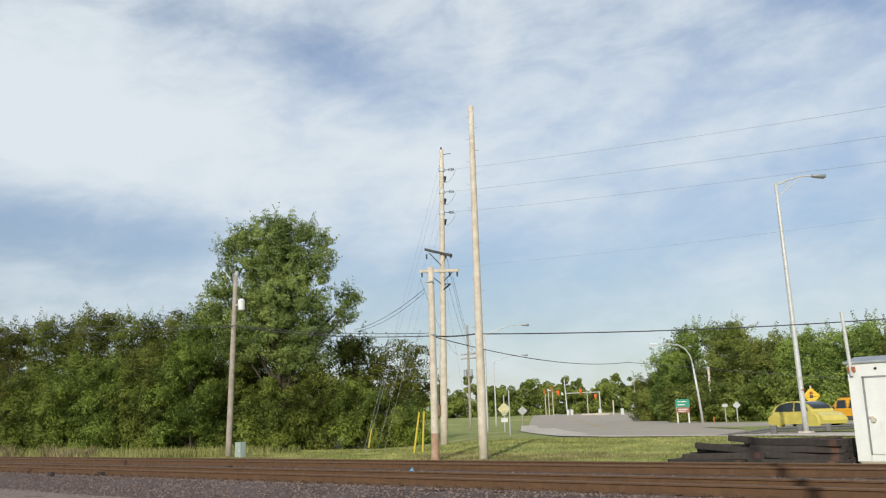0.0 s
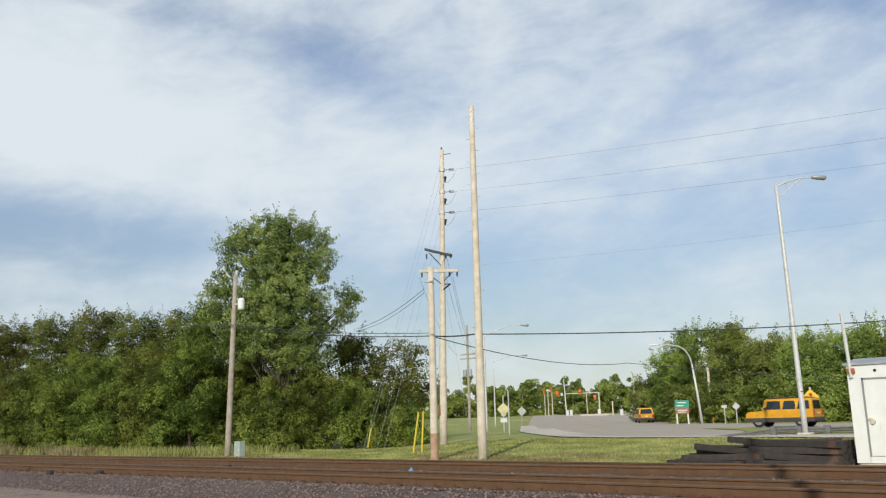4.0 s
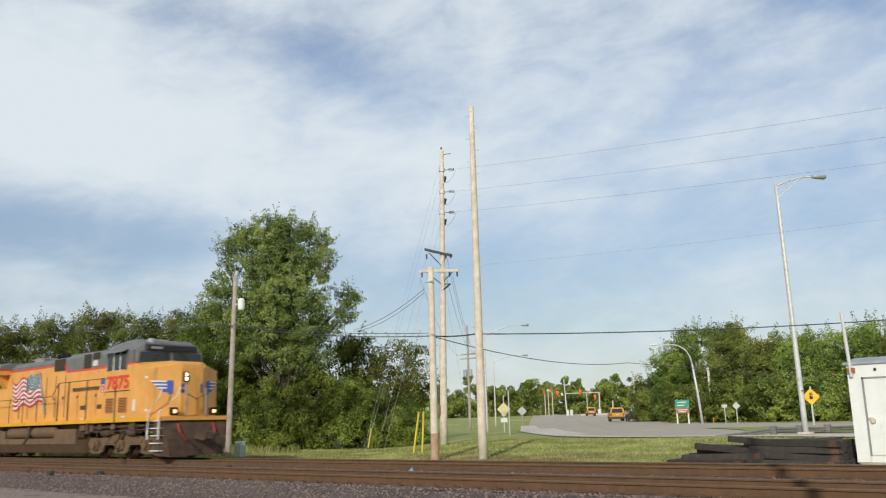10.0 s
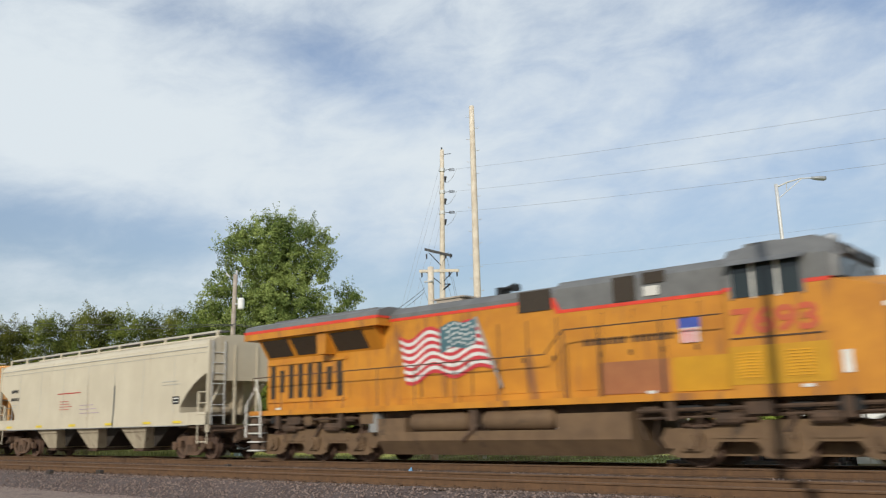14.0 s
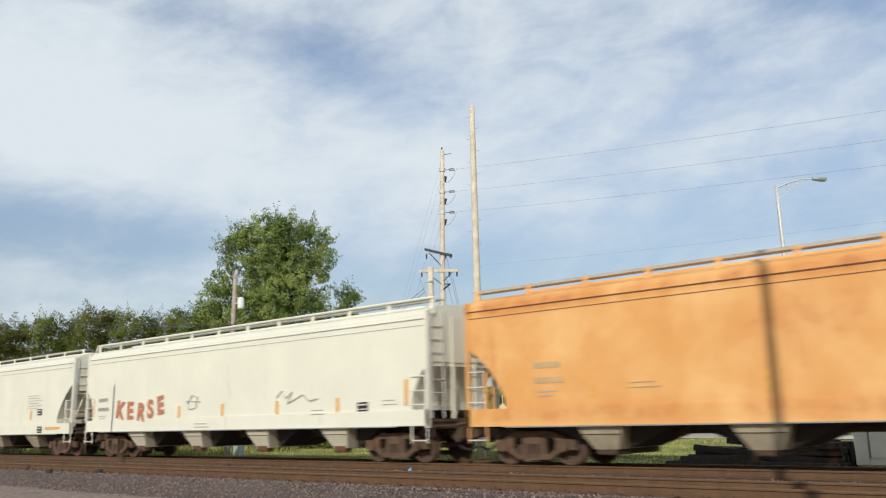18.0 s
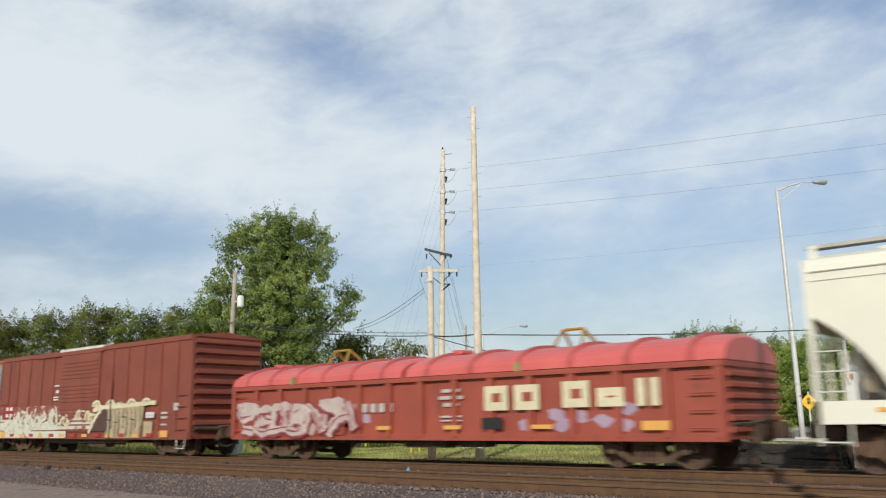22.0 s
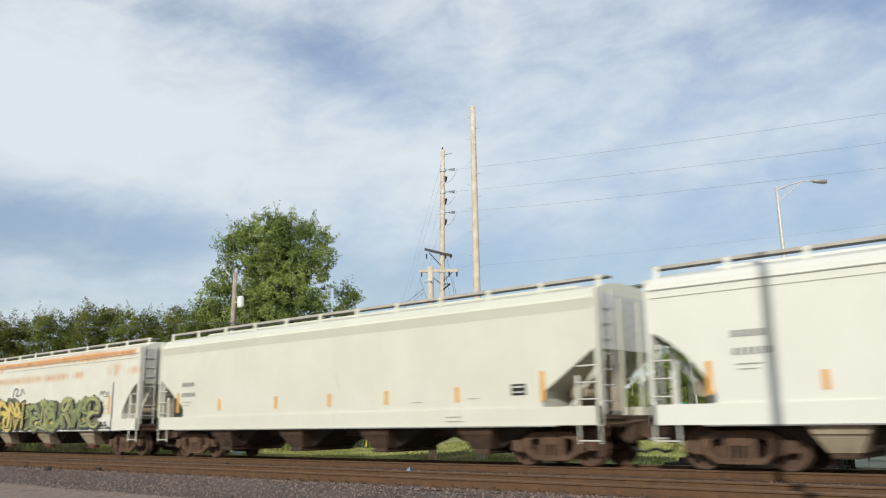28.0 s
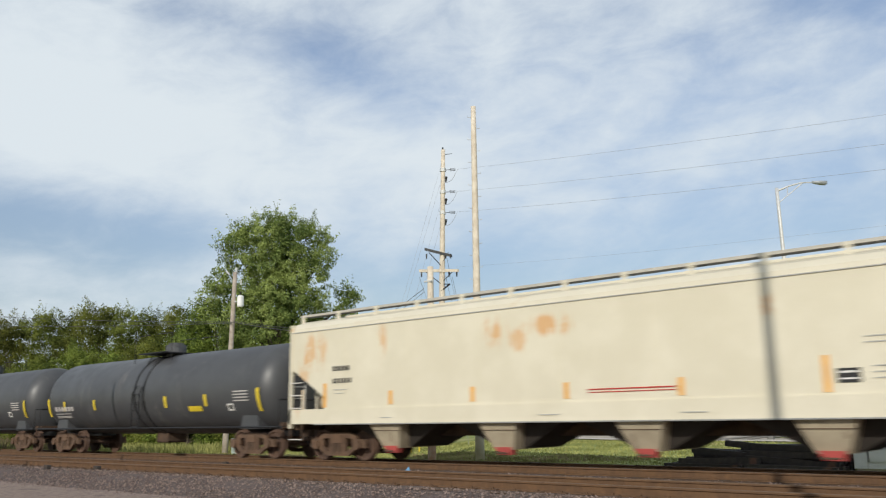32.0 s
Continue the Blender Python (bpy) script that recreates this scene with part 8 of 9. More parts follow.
lamp = street_lamp("street_lamp", "tall galvanised street lamp behind the guard rail", -13.35, 40.82, 11.95, 1.75, 0.42, 0, -0.14)
part("base_plate", Mesh().box(-0.28, 0.28, -0.28, 0.28, -0.1, 0.12, 0.03), CONCRETE, lamp)
part("pole_band", Mesh().tube([(0, 0, 1.95), (0, 0, 2.0)], 0.135, 12), RED_PAINT, lamp)
street_lamp("street_lamp", "slim grey street lamp beside the road", -46.2, 59.28, 8.5, 3.3, 0.9, 0, 0.0, 0.11, 0.07, False)
street_lamp("street_lamp", "slim grey street lamp far along the road", -65.12, 85.34, 8.1, 3.6, 0.8, 0, 0.0, 0.1, 0.06, False)
x, y = -35.69, 79.77
t = thing("street_lamp", "grey street lamp with a curved arm over the road", "street lamp", (x, y, terrain(x, y)), "street lamps")
part("shaft", Mesh().tube([(0, 0, -0.2), SIDEWAYS * -0.25 + Vector((0, 0, 3.0)), SIDEWAYS * -0.55 + Vector((0, 0, 5.8))], [0.13, 0.11, 0.09], 10), GALV, t, smooth=True)
part("arm", Mesh().tube([SIDEWAYS * a + Vector((0, 0, b)) for a, b in ((-0.55, 5.8), (-0.7, 6.5), (-1.1, 7.2), (-1.8, 7.65), (-2.7, 7.78), (-3.9, 7.76))], [0.08, 0.07, 0.06, 0.05, 0.05, 0.045], 8), GALV, t, smooth=True)
part("lamp_head", Mesh().loft([[SIDEWAYS * q + Vector((0.76 * w * math.cos(a) * -0.85, 0.65 * w * math.cos(a), 7.76 + 0.1 * math.sin(a))) for a in [math.pi * i / 5 for i in range(10)]] for q, w in ((-3.8, 0.05), (-4.0, 0.2), (-4.4, 0.2), (-4.6, 0.08))]), WHITE_PAINT, t)

# overhead lines
A, B, C_, D_ = Vector((-40.02, 28.24, 6.75)), Vector((-22.5, 25.5, 4.5)), Vector((-21.2, 26.6, 4.53)), Vector((-7.8, 40.7, 4.95))
A = Vector((-39.6, 28.1, 6.72))
wire("overhead_cable", (-78, 24.0, 10.6), A, 0.25, 0.018, WIRE, "black overhead cable running along the tracks")
wire("overhead_cable", (-78, 24.0, 9.6), A - Vector((0, 0, 0.05)), 0.25, 0.018, WIRE, "black overhead cable running along the tracks")
wire("overhead_cable", A, B, 0.25, 0.020, WIRE, "black overhead cable running along the tracks")
wire("overhead_cable", A + Vector((0, 0, 0.06)), B + Vector((0, 0, 0.12)), 0.2, 0.013, WIRE, "black overhead cable running along the tracks")
wire("overhead_cable", B, C_, 0.05, 0.03, WIRE, "black overhead cable with a splice case")
wire("overhead_cable", C_, D_, 0.18, 0.024, WIRE, "black overhead cable running over the road")
wire("overhead_cable", (-22.6, 25.6, 4.5), (-29.5, 54.3, 4.9), 0.5, 0.02, WIRE, "black overhead cable crossing the verge")
wire("overhead_cable", (-29.5, 54.3, 4.9), (-13.8, 68.5, 2.9), 0.1, 0.02, WIRE, "black overhead cable crossing the road")
wire("service_cable", (-22.6, 25.2, 6.4), (-32.9, 31.0, 6.05), 0.25, 0.011, WIRE, "sagging black service cable")
wire("service_cable", (-22.6, 25.2, 6.25), (-32.9, 31.0, 5.95), 0.3, 0.009, WIRE, "sagging black service cable")
for a, e in zip(INSULATORS, ((-5.32, 32.85, 11.8), (-5.48, 33.0, 10.75), (-5.62, 33.1, 9.85))):
    wire("power_line", a, e, 0.12, 0.006, WIRE_PALE, "thin aluminium power line high over the verge")
wire("power_line", (-30.6, 36.9, 9.85), (-5.9, 33.4, 7.9), 0.15, 0.0035, WIRE_PALE, "thin aluminium power line high over the verge")
for s, z in ((-1.0, 9.4), (0.9, 9.4), (0.5, 9.5), (0.6, 10.5)):
    wire("power_line", Vector((-31.43, 36.17, -0.14)) + SIDEWAYS * s + Vector((0, 0, z)), Vector((-56.7, 69.9, 8.0)) + SIDEWAYS * s, 0.9, 0.009, WIRE, "dark power line leading away over the meadow")
# road signs
def sign_post(label, x, y, z_top, plates, post=GALV, r=0.035, category="road sign"):
    z = terrain(x, y)
    t = thing("road_sign", label, category, (x, y, z), "road signs")
    part("post", Mesh().box(-r, r, -r, r, -0.3, z_top - z), post, t)
    rot = Matrix.Rotation(math.atan2(-x, y), 4, "Z")
    for kind, cz, w, h, mat in plates:
        if kind == "diamond":
            m = Mesh().prism([(0, -w), (w, 0), (0, w), (-w, 0)], -0.06, -0.04)
        else:
            m = Mesh().prism([(-w / 2, -h / 2), (w / 2, -h / 2), (w / 2, h / 2), (-w / 2, h / 2)], -0.06, -0.04)
        part("sign_plate", m, mat, t, at=Matrix.Translation((0, 0, cz - z)) @ rot)
    return t


sign_post("pale yellow diamond warning sign with plates below", -43.0, 57.5, 3.2, [("diamond", 2.05, 0.55, 0, material("faded_sign_yellow", (0.75, 0.68, 0.36), None, 3, 0.3, 0.5, 0, 0)), ("plate", 1.15, 0.55, 0.35, SIGN_WHITE), ("plate", 1.75, 0.35, 0.45, SIGN_WHITE)], GALV, 0.035)
sign_post("slim bare steel sign post in the grass", -35.01, 47.41, 3.1, [], GALV, 0.03)
sign_post("bare metal back of a diamond road sign", -65.6, 91.7, 2.9, [("diamond", 2.3, 0.62, 0, SIGN_BACK)], WOOD_GREY, 0.06)
x, y = -38.0, 80.47
g = thing("town_sign", "green sign above a brown sign on two white posts", "road sign", (x, y, terrain(x, y)), "road signs")
rot = Matrix.Rotation(math.atan2(-x, y), 4, "Z")
part("green_panel", Mesh().box(-0.68, 0.68, -0.03, 0.0, 1.6, 2.38), SIGN_GREEN, g, "green sign panel", rot)
part("brown_panel", Mesh().box(-0.6, 0.62, -0.03, 0.0, 1.06, 1.58), SIGN_BROWN, g, "brown sign panel", rot)
for z0, x0, x1, m in ((2.1, -0.45, 0.4, SIGN_WHITE), (1.8, -0.5, 0.2, SIGN_WHITE), (1.36, -0.45, 0.45, SIGN_WHITE), (1.18, -0.4, 0.3, SIGN_WHITE)):
    part("lettering_bar", Mesh().box(x0, x1, -0.036, -0.03, z0, z0 + 0.08), m, g, "", rot)
for s in (-0.55, 0.52):
    part("post", Mesh().box(s - 0.07, s + 0.07, 0.0, 0.1, -0.3, 1.7), STEP_WHITE, g, "", rot)
sign_post("small leaning sign seen from behind", -33.99, 81.24, 1.9, [("plate", 1.95, 0.5, 0.3, SIGN_BACK)], GALV, 0.03)
sign_post("round sign seen from behind on a steel post", -33.12, 81.99, 2.2, [("diamond", 1.95, 0.38, 0, SIGN_BACK)], GALV, 0.04)
sign_post("yellow diamond traffic signal warning sign", -20.9, 65.9, 3.0, [("diamond", 2.25, 0.62, 0, SIGN_YELLOW), ("plate", 2.45, 0.22, 0.2, RED_PAINT), ("plate", 2.2, 0.22, 0.22, DARK_METAL)], GALV, 0.05)
sign_post("cluster of white route signs by the road", -59.44, 110.5, 3.0, [("plate", 2.5, 1.1, 0.9, SIGN_WHITE), ("plate", 1.6, 0.8, 0.7, SIGN_WHITE)], GALV, 0.05)
tagged(part("delineator", Mesh().box(-0.06, 0.06, -0.03, 0.03, 0, 0.6), SIGNAL_YELLOW, at=(-36.4, 84.0, terrain(-36.4, 84.0))), "small orange marker post by the kerb", "marker")
for x, y, h in ((-39.3, 90.4, 5.9), (-74.15, 138.25, 6.4), (-92.62, 162.75, 3.0)):
    tagged(part("wooden_post", Mesh().tube([(0, 0, -0.2), (0, 0, h)], 0.14, 8), WOOD_POLE, at=(x, y, terrain(x, y))), "pale wooden post standing near the trees", "post")

# the signalled junction far along the road
def signal_head(parent, x, y, z, lit=True, housing=SIGNAL_YELLOW):
    h = part("signal_head", Mesh().box(x - 0.2, x + 0.2, y - 0.15, y + 0.15, z - 0.55, z + 0.55, 0.05), housing, parent)
    part("lens", Mesh().disc_y(x, z + 0.35, y - 0.24, y - 0.15, 0.2 if lit else 0.1, 12), RED_LIGHT if lit else DARK_METAL, h, "lit red lens")


j = thing("traffic_signal", "traffic signal mast with a long arm and red lights", "traffic signal", (-105.64, 164.98, 1.9), "traffic signals")
part("mast", Mesh().tube([(0, 0, -0.3), (-0.4, 0, 8.2)], [0.16, 0.1], 8), GALV, j)
part("arm", Mesh().tube([(-0.2, 0, 4.9), (5.8, 4.6, 5.0)], 0.1, 6), GALV, j)
part("far_mast", Mesh().tube([(5.8, 4.6, -0.3), (5.8, 4.6, 5.1)], 0.14, 8), GALV, j)
signal_head(j, -1.5, -1.0, 4.9)
signal_head(j, 2.6, 1.9, 5.1)
signal_head(j, 5.2, 3.9, 3.9)
part("sign_plate", Mesh().box(-1.0, -0.5, -0.6, -0.55, 4.5, 5.1), SIGN_WHITE, j)
for x, y, h, head in ((-109.29, 161.83, 5.9, True), (-104.9, 158.2, 6.4, True), (-107.5, 160.5, 5.4, False), (-101.8, 167.5, 5.2, False)):
    s = thing("traffic_signal", "slim signal post at the junction", "traffic signal", (x, y, terrain(x, y)), "traffic signals")
    part("mast", Mesh().tube([(0, 0, -0.2), (0, 0, h)], 0.09, 8), WOOD_POLE, s)
    if head:
        signal_head(s, 0.0, -0.2, h - 0.5, False)
for x, y in ((-104.2, 163.0), (-103.6, 163.6), (-95.5, 162.0), (-89.0, 160.0), (-81.0, 152.0)):
    tagged(part("marker_board", Mesh().box(-0.35, 0.35, -0.05, 0.05, 0.0, 1.3), SIGN_WHITE, at=(x, y, terrain(x, y))), "small pale roadside marker board", "marker")
tagged(part("traffic_island", Mesh().box(-3.5, 3.5, -0.8, 0.8, -0.1, 0.3, 0.05), CONCRETE, at=(-96, 161.5, terrain(-96, 161.5) + 0.1)), "low pale concrete traffic island", "traffic island")

# guard rail, grass wedge, tie stack and trackside hut
w = Mesh()
edge = [(-27.0, 60.0), (-20.6, 51.5), (-17.0, 43.6), (-14.2, 42.0), (-6.0, 42.0), (8.0, 40.5), (8.0, 44.5), (-9.0, 51.5), (-17.5, 55.5), (-22.5, 58.5)]
cx, cy = -15.0, 48.0
for q in (1.0, 0.66, 0.33):
    w.v += [(cx + (x - cx) * q, cy + (y - cy) * q, terrain(cx + (x - cx) * q, cy + (y - cy) * q) + 0.075 + 0.1 * (1 - q) + (0.03 if q < 1 else 0)) for x, y in edge]
w.v.append((cx, cy, terrain(cx, cy) + 0.2))
n = len(edge)
for k in range(2):
    for i in range(n):
        w.f.append((k * n + i, k * n + (i + 1) % n, (k + 1) * n + (i + 1) % n, (k + 1) * n + i))
for i in range(n):
    w.f.append((2 * n + i, 2 * n + (i + 1) % n, 3 * n))
tagged(part("grass_verge", w, GRASS, smooth=True), "raised grass verge between road and guard rail", "verge", kind="structure")

gr = thing("guard_rail", "galvanised steel guard rail on stout posts", "guard rail", (0, 0, 0))
pts = [(-18.4, 36.2, -0.12), (-16.6, 38.2, 0.06), (-14.57, 40.13, 0.34), (-13.0, 41.9, 0.34), (-11.15, 44.6, 0.36), (-7.0, 48.0, 0.4), (0.0, 52.0, 0.4)]
for a, b in zip(pts, pts[1:]):
    a, b = Vector(a), Vector(b)
    d = (b - a).normalized()
    nn = Vector((d.y, -d.x, 0)) * 0.04
    up = [(0, -0.10), (1, -0.07), (1, -0.04), (-0.4, -0.015), (-0.4, 0.015), (1, 0.04), (1, 0.07), (0, 0.10)]
    part("rail_beam", Mesh().loft([[v + nn * k + Vector((0, 0, z)) for k, z in up] + [v - nn * 0.6 + Vector((0, 0, z)) for _, z in reversed(up)] for v in (a, b)]), GUARD, gr)
for x, y in ((-14.57, 40.13), (-13.7, 41.1), (-12.8, 42.2), (-11.15, 44.6), (-9.0, 46.3)):
    part("post", Mesh().box(x - 0.14, x + 0.14, y - 0.1, y + 0.12, terrain(x, y) - 0.2, terrain(x, y) + 0.42, 0.03), GUARD, gr)

tie = Mesh().box(-1.3, 1.3, -0.115, 0.115, -0.09, 0.09, 0.012).data("stacked_tie", TIE_BLACK)
rng = random.Random(3)
LAYERS = [(-12.75, -7.5, 25.5, 27.3), (-12.3, -7.6, 25.7, 27.3), (-12.0, -7.6, 25.9, 27.2), (-10.9, -7.6, 26.0, 27.1)]
for level, (x0, x1, y0, y1) in enumerate(LAYERS):
    for row in range(6 - level):
        y = y0 + (y1 - y0) * row / (5 - level)
        x = x0 + rng.uniform(-0.1, 0.5)
        while x < x1:
            tilt = rng.uniform(-1.5, 1.5) + (5.0 if rng.random() < 0.12 and level else 0.0)
            ob = part("railway_tie", tie, TIE_BLACK, at=Matrix.Translation((min(x + 1.3, x1 - 1.2), y + rng.uniform(-0.08, 0.08), -0.36 + 0.19 * level + rng.uniform(0, 0.02))) @ Euler((0, radians(tilt), radians(rng.uniform(-6, 6)))).to_matrix().to_4x4())
            tagged(ob, "black creosoted wooden railway tie in a rough stack", "railway tie", "stacked railway ties")
            x += 2.62 + rng.uniform(0, 0.25)

hut = thing("trackside_hut", "white metal trackside equipment hut with a door", "hut", (-7.25, 26.25, -0.45))
part("wall", Mesh().box(0, 3.2, 0, 2.4, 0.12, 2.85), WHITE_PAINT, hut, "white sheet-metal wall")
part("base", Mesh().box(0.05, 3.15, 0.05, 2.35, -0.3, 0.12), CONCRETE, hut)
part("roof", Mesh().extrude_x([(-0.06, 2.85), (2.46, 2.85), (2.46, 2.9), (1.2, 3.1), (-0.06, 2.9)], -0.08, 3.28), GREY_ROOF, hut, "grey pitched metal roof")
door = part("door", Mesh().box(0.42, 1.4, -0.035, 0.0, 0.32, 2.42), WHITE_PAINT, hut)
part("door_frame", Mesh().box(0.36, 0.41, -0.02, 0.0, 0.3, 2.48).box(1.41, 1.46, -0.02, 0.0, 0.3, 2.48).box(0.36, 1.46, -0.02, 0.0, 2.43, 2.48), GREY_LETTER, hut)
part("door_handle", Mesh().box(0.5, 0.62, -0.11, -0.035, 1.2, 1.32, 0.03).box(0.44, 0.56, -0.09, -0.035, 1.3, 1.36, 0.02), CONCRETE, door, "stone-grey padlock cover")
part("vent", Mesh().disc_y(0.75, 2.68, -0.03, 0.0, 0.04, 10), DARK_METAL, hut)
part("conduit_mast", Mesh().tube([(0.12, -0.06, 2.5), (0.05, -0.06, 4.35)], 0.05, 10), GALV, hut, "galvanised conduit mast")
part("mast_bracket", Mesh().box(0.02, 0.22, -0.1, 0.0, 2.62, 2.76), RUST, hut)

# poles behind the viewer whose shadows cross the tracks
p = thing("utility_pole", "wooden utility pole on the near side of the tracks", "utility pole", (1.41, 0.6, -0.45), "utility poles")
shaft(p, 15.5, 0.11, 0.095, 0.0, WOOD_POLE)
p = thing("signal_mast", "slim steel mast on the near side of the tracks", "mast", (-27.84, 8.6, -0.5))
part("shaft", Mesh().box(-0.055, 0.055, -0.03, 0.03, -0.2, 7.7), GALV, p)

# ---- road traffic ----
def wheels(t, xs, y, r):
    for x in xs:
        for s in (-1, 1):
            w = part("wheel", Mesh().turn_y(x, r, [(s * (y - 0.1), r * 0.5), (s * (y - 0.1), r), (s * (y + 0.09), r), (s * (y + 0.1), r * 0.62)], 18), RUBBER, t, "black tyre")
            part("rim", Mesh().disc_y(x, r, s * (y + 0.09) - 0.012, s * (y + 0.09) + 0.012, r * 0.6, 14), CHROME, w)


def greenhouse(base, top, z0, z1, wb, wt):
    """Cabin between sills and roof: base and top are (rear, front) in x."""
    return Mesh().loft([[(base[0], -wb, z0), (base[1], -wb, z0), (base[1], wb, z0), (base[0], wb, z0)],
                        [(top[0], -wt, z1 - 0.06), (top[1], -wt, z1 - 0.06), (top[1], wt, z1 - 0.06), (top[0], wt, z1 - 0.06)],
                        [(top[0] + 0.1, -wt + 0.1, z1), (top[1] - 0.1, -wt + 0.1, z1), (top[1] - 0.1, wt - 0.1, z1), (top[0] + 0.1, wt - 0.1, z1)]])


def side_pane(t, x0, x1, t0, t1, z0, z1, wb, wt, zb, zt):
    """A side window that lies on the leaning cabin side, on both sides."""
    def off(z):
        return wb + (wt - wb) * (z - zb) / (zt - zb) + 0.008
    for s in (-1, 1):
        part("side_window", Mesh().face((x0, s * off(z0), z0), (x1, s * off(z0), z0), (t1, s * off(z1), z1), (t0, s * off(z1), z1)), GLASS, t, "dark side window")


def vehicle(label, length, width, paint, kind):
    t = thing({"beetle": "small_car", "suv": "sport_utility_vehicle", "box": "sport_utility_vehicle", "sedan": "sedan_car"}[kind], label, "car", (0, 0, 0))
    h, w = length / 2, width / 2
    if kind == "beetle":
        arch = [(-h, 0.35), (-h + 0.05, 0.62), (-h + 0.45, 0.86), (-h + 0.9, 0.92), (h - 1.1, 0.95), (h - 0.5, 0.88), (h - 0.12, 0.68), (h, 0.45), (h - 0.05, 0.25), (-h + 0.05, 0.25)]
        part("body", Mesh().prism(arch, -w, w), paint, t)
        for x in (-h + 0.72, h - 0.75):
            for s in (-1, 1):
                part("wing", Mesh().turn_y(x, 0.36, [(s * (w - 0.18), 0.50), (s * (w + 0.0), 0.52), (s * (w + 0.05), 0.44)], 20), paint, t)
        dome = [(-h + 0.35 + (length - 1.2) * (1 - math.cos(a)) / 2, 0.88 + 0.64 * math.sin(a) ** 0.95) for a in [math.pi * i / 14 for i in range(15)]]
        part("cabin", Mesh().loft([[(x, y * (1 - 0.16 * (z - 0.88) / 0.62), z) for x, z in dome] for y in (-w + 0.06, w - 0.06)]), paint, t, "rounded roof")
        def pane(keep):
            pts = [(-0.27 + (x + 0.27) * 0.84, 0.95 + (z - 0.88) * 0.80) for x, z in dome]
            return [(x, z) for x, z in pts if keep(x)]
        for s in (-1, 1):
            for keep, edge in ((lambda x: x < -0.1, -0.08), (lambda x: x > 0.0, 0.0)):
                arc = pane(keep)
                arc = arc + [(edge, arc[-1][1]), (edge, 0.95)] if edge < 0 else [(edge, 0.95), (edge, arc[0][1])] + arc
                part("side_window", Mesh().face(*[(x, s * (w - 0.05 - 0.115 * (z - 0.88) / 0.64 + 0.012), z) for x, z in arc]), GLASS, t, "dark arched side window")
        for name, a0, a1 in (("windscreen", 2.02, 2.86), ("rear_window", 0.35, 0.95)):
            rows = []
            for i in range(7):
                a = a0 + (a1 - a0) * i / 6
                x, z = -h + 0.35 + (length - 1.2) * (1 - math.cos(a)) / 2, 0.88 + 0.64 * math.sin(a) ** 0.95
                rows.append([(x + 0.02 * math.cos(a) * -1, y, z + 0.02) for y in (-0.66, 0.66)])
            glass = Mesh()
            for p, q in zip(rows, rows[1:]):
                glass.face(p[0], p[1], q[1], q[0])
            part(name, glass, GLASS, t, "dark curved pane")
        for s in (-1, 1):
            part("headlight", Mesh().tube([(h - 0.38, s * 0.62, 0.68), (h - 0.22, s * 0.62, 0.64)], 0.12, 10), STEP_WHITE, t)
            part("mirror", Mesh().box(0.75, 0.95, s * (w + 0.02) - 0.06, s * (w + 0.02) + 0.06, 0.98, 1.1, 0.03), paint, t)
        wheels(t, (-h + 0.72, h - 0.75), w - 0.12, 0.32)
    elif kind in ("suv", "box"):
        H = 1.75 if kind == "suv" else 1.92
        low = 0.42 if kind == "suv" else 0.5
        sh = 0.98 if kind == "suv" else 1.12
        part("body", Mesh().prism([(-h + 0.04, low), (-h, sh - 0.05), (-h + 0.05, sh), (h - 1.15, sh), (h - 0.1, sh - 0.08), (h, sh - 0.25), (h, low)], -w, w), paint, t)
        part("lower_trim", Mesh().box(-h - 0.06, h + 0.05, -w - 0.02, w + 0.02, low - 0.14, low + 0.14, 0.04), CAR_TRIM, t, "dark plastic lower cladding")
        b, tp = (-h + 0.02, h - 1.15), ((-h + 0.22, h - 1.75) if kind == "suv" else (-h + 0.1, h - 1.35))
        part("cabin", greenhouse(b, tp, sh, H, w - 0.03, w - 0.16), paint, t)
        z0, z1 = sh + 0.08, H - 0.16
        for x0, x1 in ((-h + 0.22, -h + 1.05), (-h + 1.15, -h + 2.05), (-h + 2.15, h - 1.55 if kind == "suv" else h - 1.42)):
            side_pane(t, x0, x1, x0 + 0.05, x1 - 0.12, z0, z1, w - 0.03, w - 0.16, sh, H - 0.06)
        part("rear_window", Mesh().face((-h - 0.0, -w + 0.2, z0), (-h - 0.0, w - 0.2, z0), (tp[0] - 0.03, w - 0.3, z1), (tp[0] - 0.03, -w + 0.3, z1)), GLASS, t, "dark rear window")
        part("windscreen", Mesh().face((b[1] - 0.02, -w + 0.12, z0), (b[1] - 0.02, w - 0.12, z0), (tp[1] + 0.05, w - 0.25, z1), (tp[1] + 0.05, -w + 0.25, z1)), GLASS, t)
        for s in (-1, 1):
            part("tail_lamp", Mesh().box(-h - 0.03, -h + 0.04, s * (w - 0.12) - 0.1, s * (w - 0.12) + 0.1, sh - 0.35, sh + 0.02, 0.02), TAIL_RED, t)
            part("mirror", Mesh().box(h - 1.5, h - 1.35, s * (w + 0.1) - 0.08, s * (w + 0.1) + 0.08, sh + 0.05, sh + 0.22, 0.03), CAR_TRIM, t)
            part("roof_rack", Mesh().tube([(tp[0] + 0.2, s * (w - 0.28), H + 0.06), (tp[1] - 0.2, s * (w - 0.28), H + 0.06)], 0.03, 5), CAR_TRIM, t)
        part("bumper", Mesh().box(-h - 0.12, -h + 0.02, -w + 0.05, w - 0.05, low - 0.05, low + 0.16, 0.04), CAR_TRIM, t)
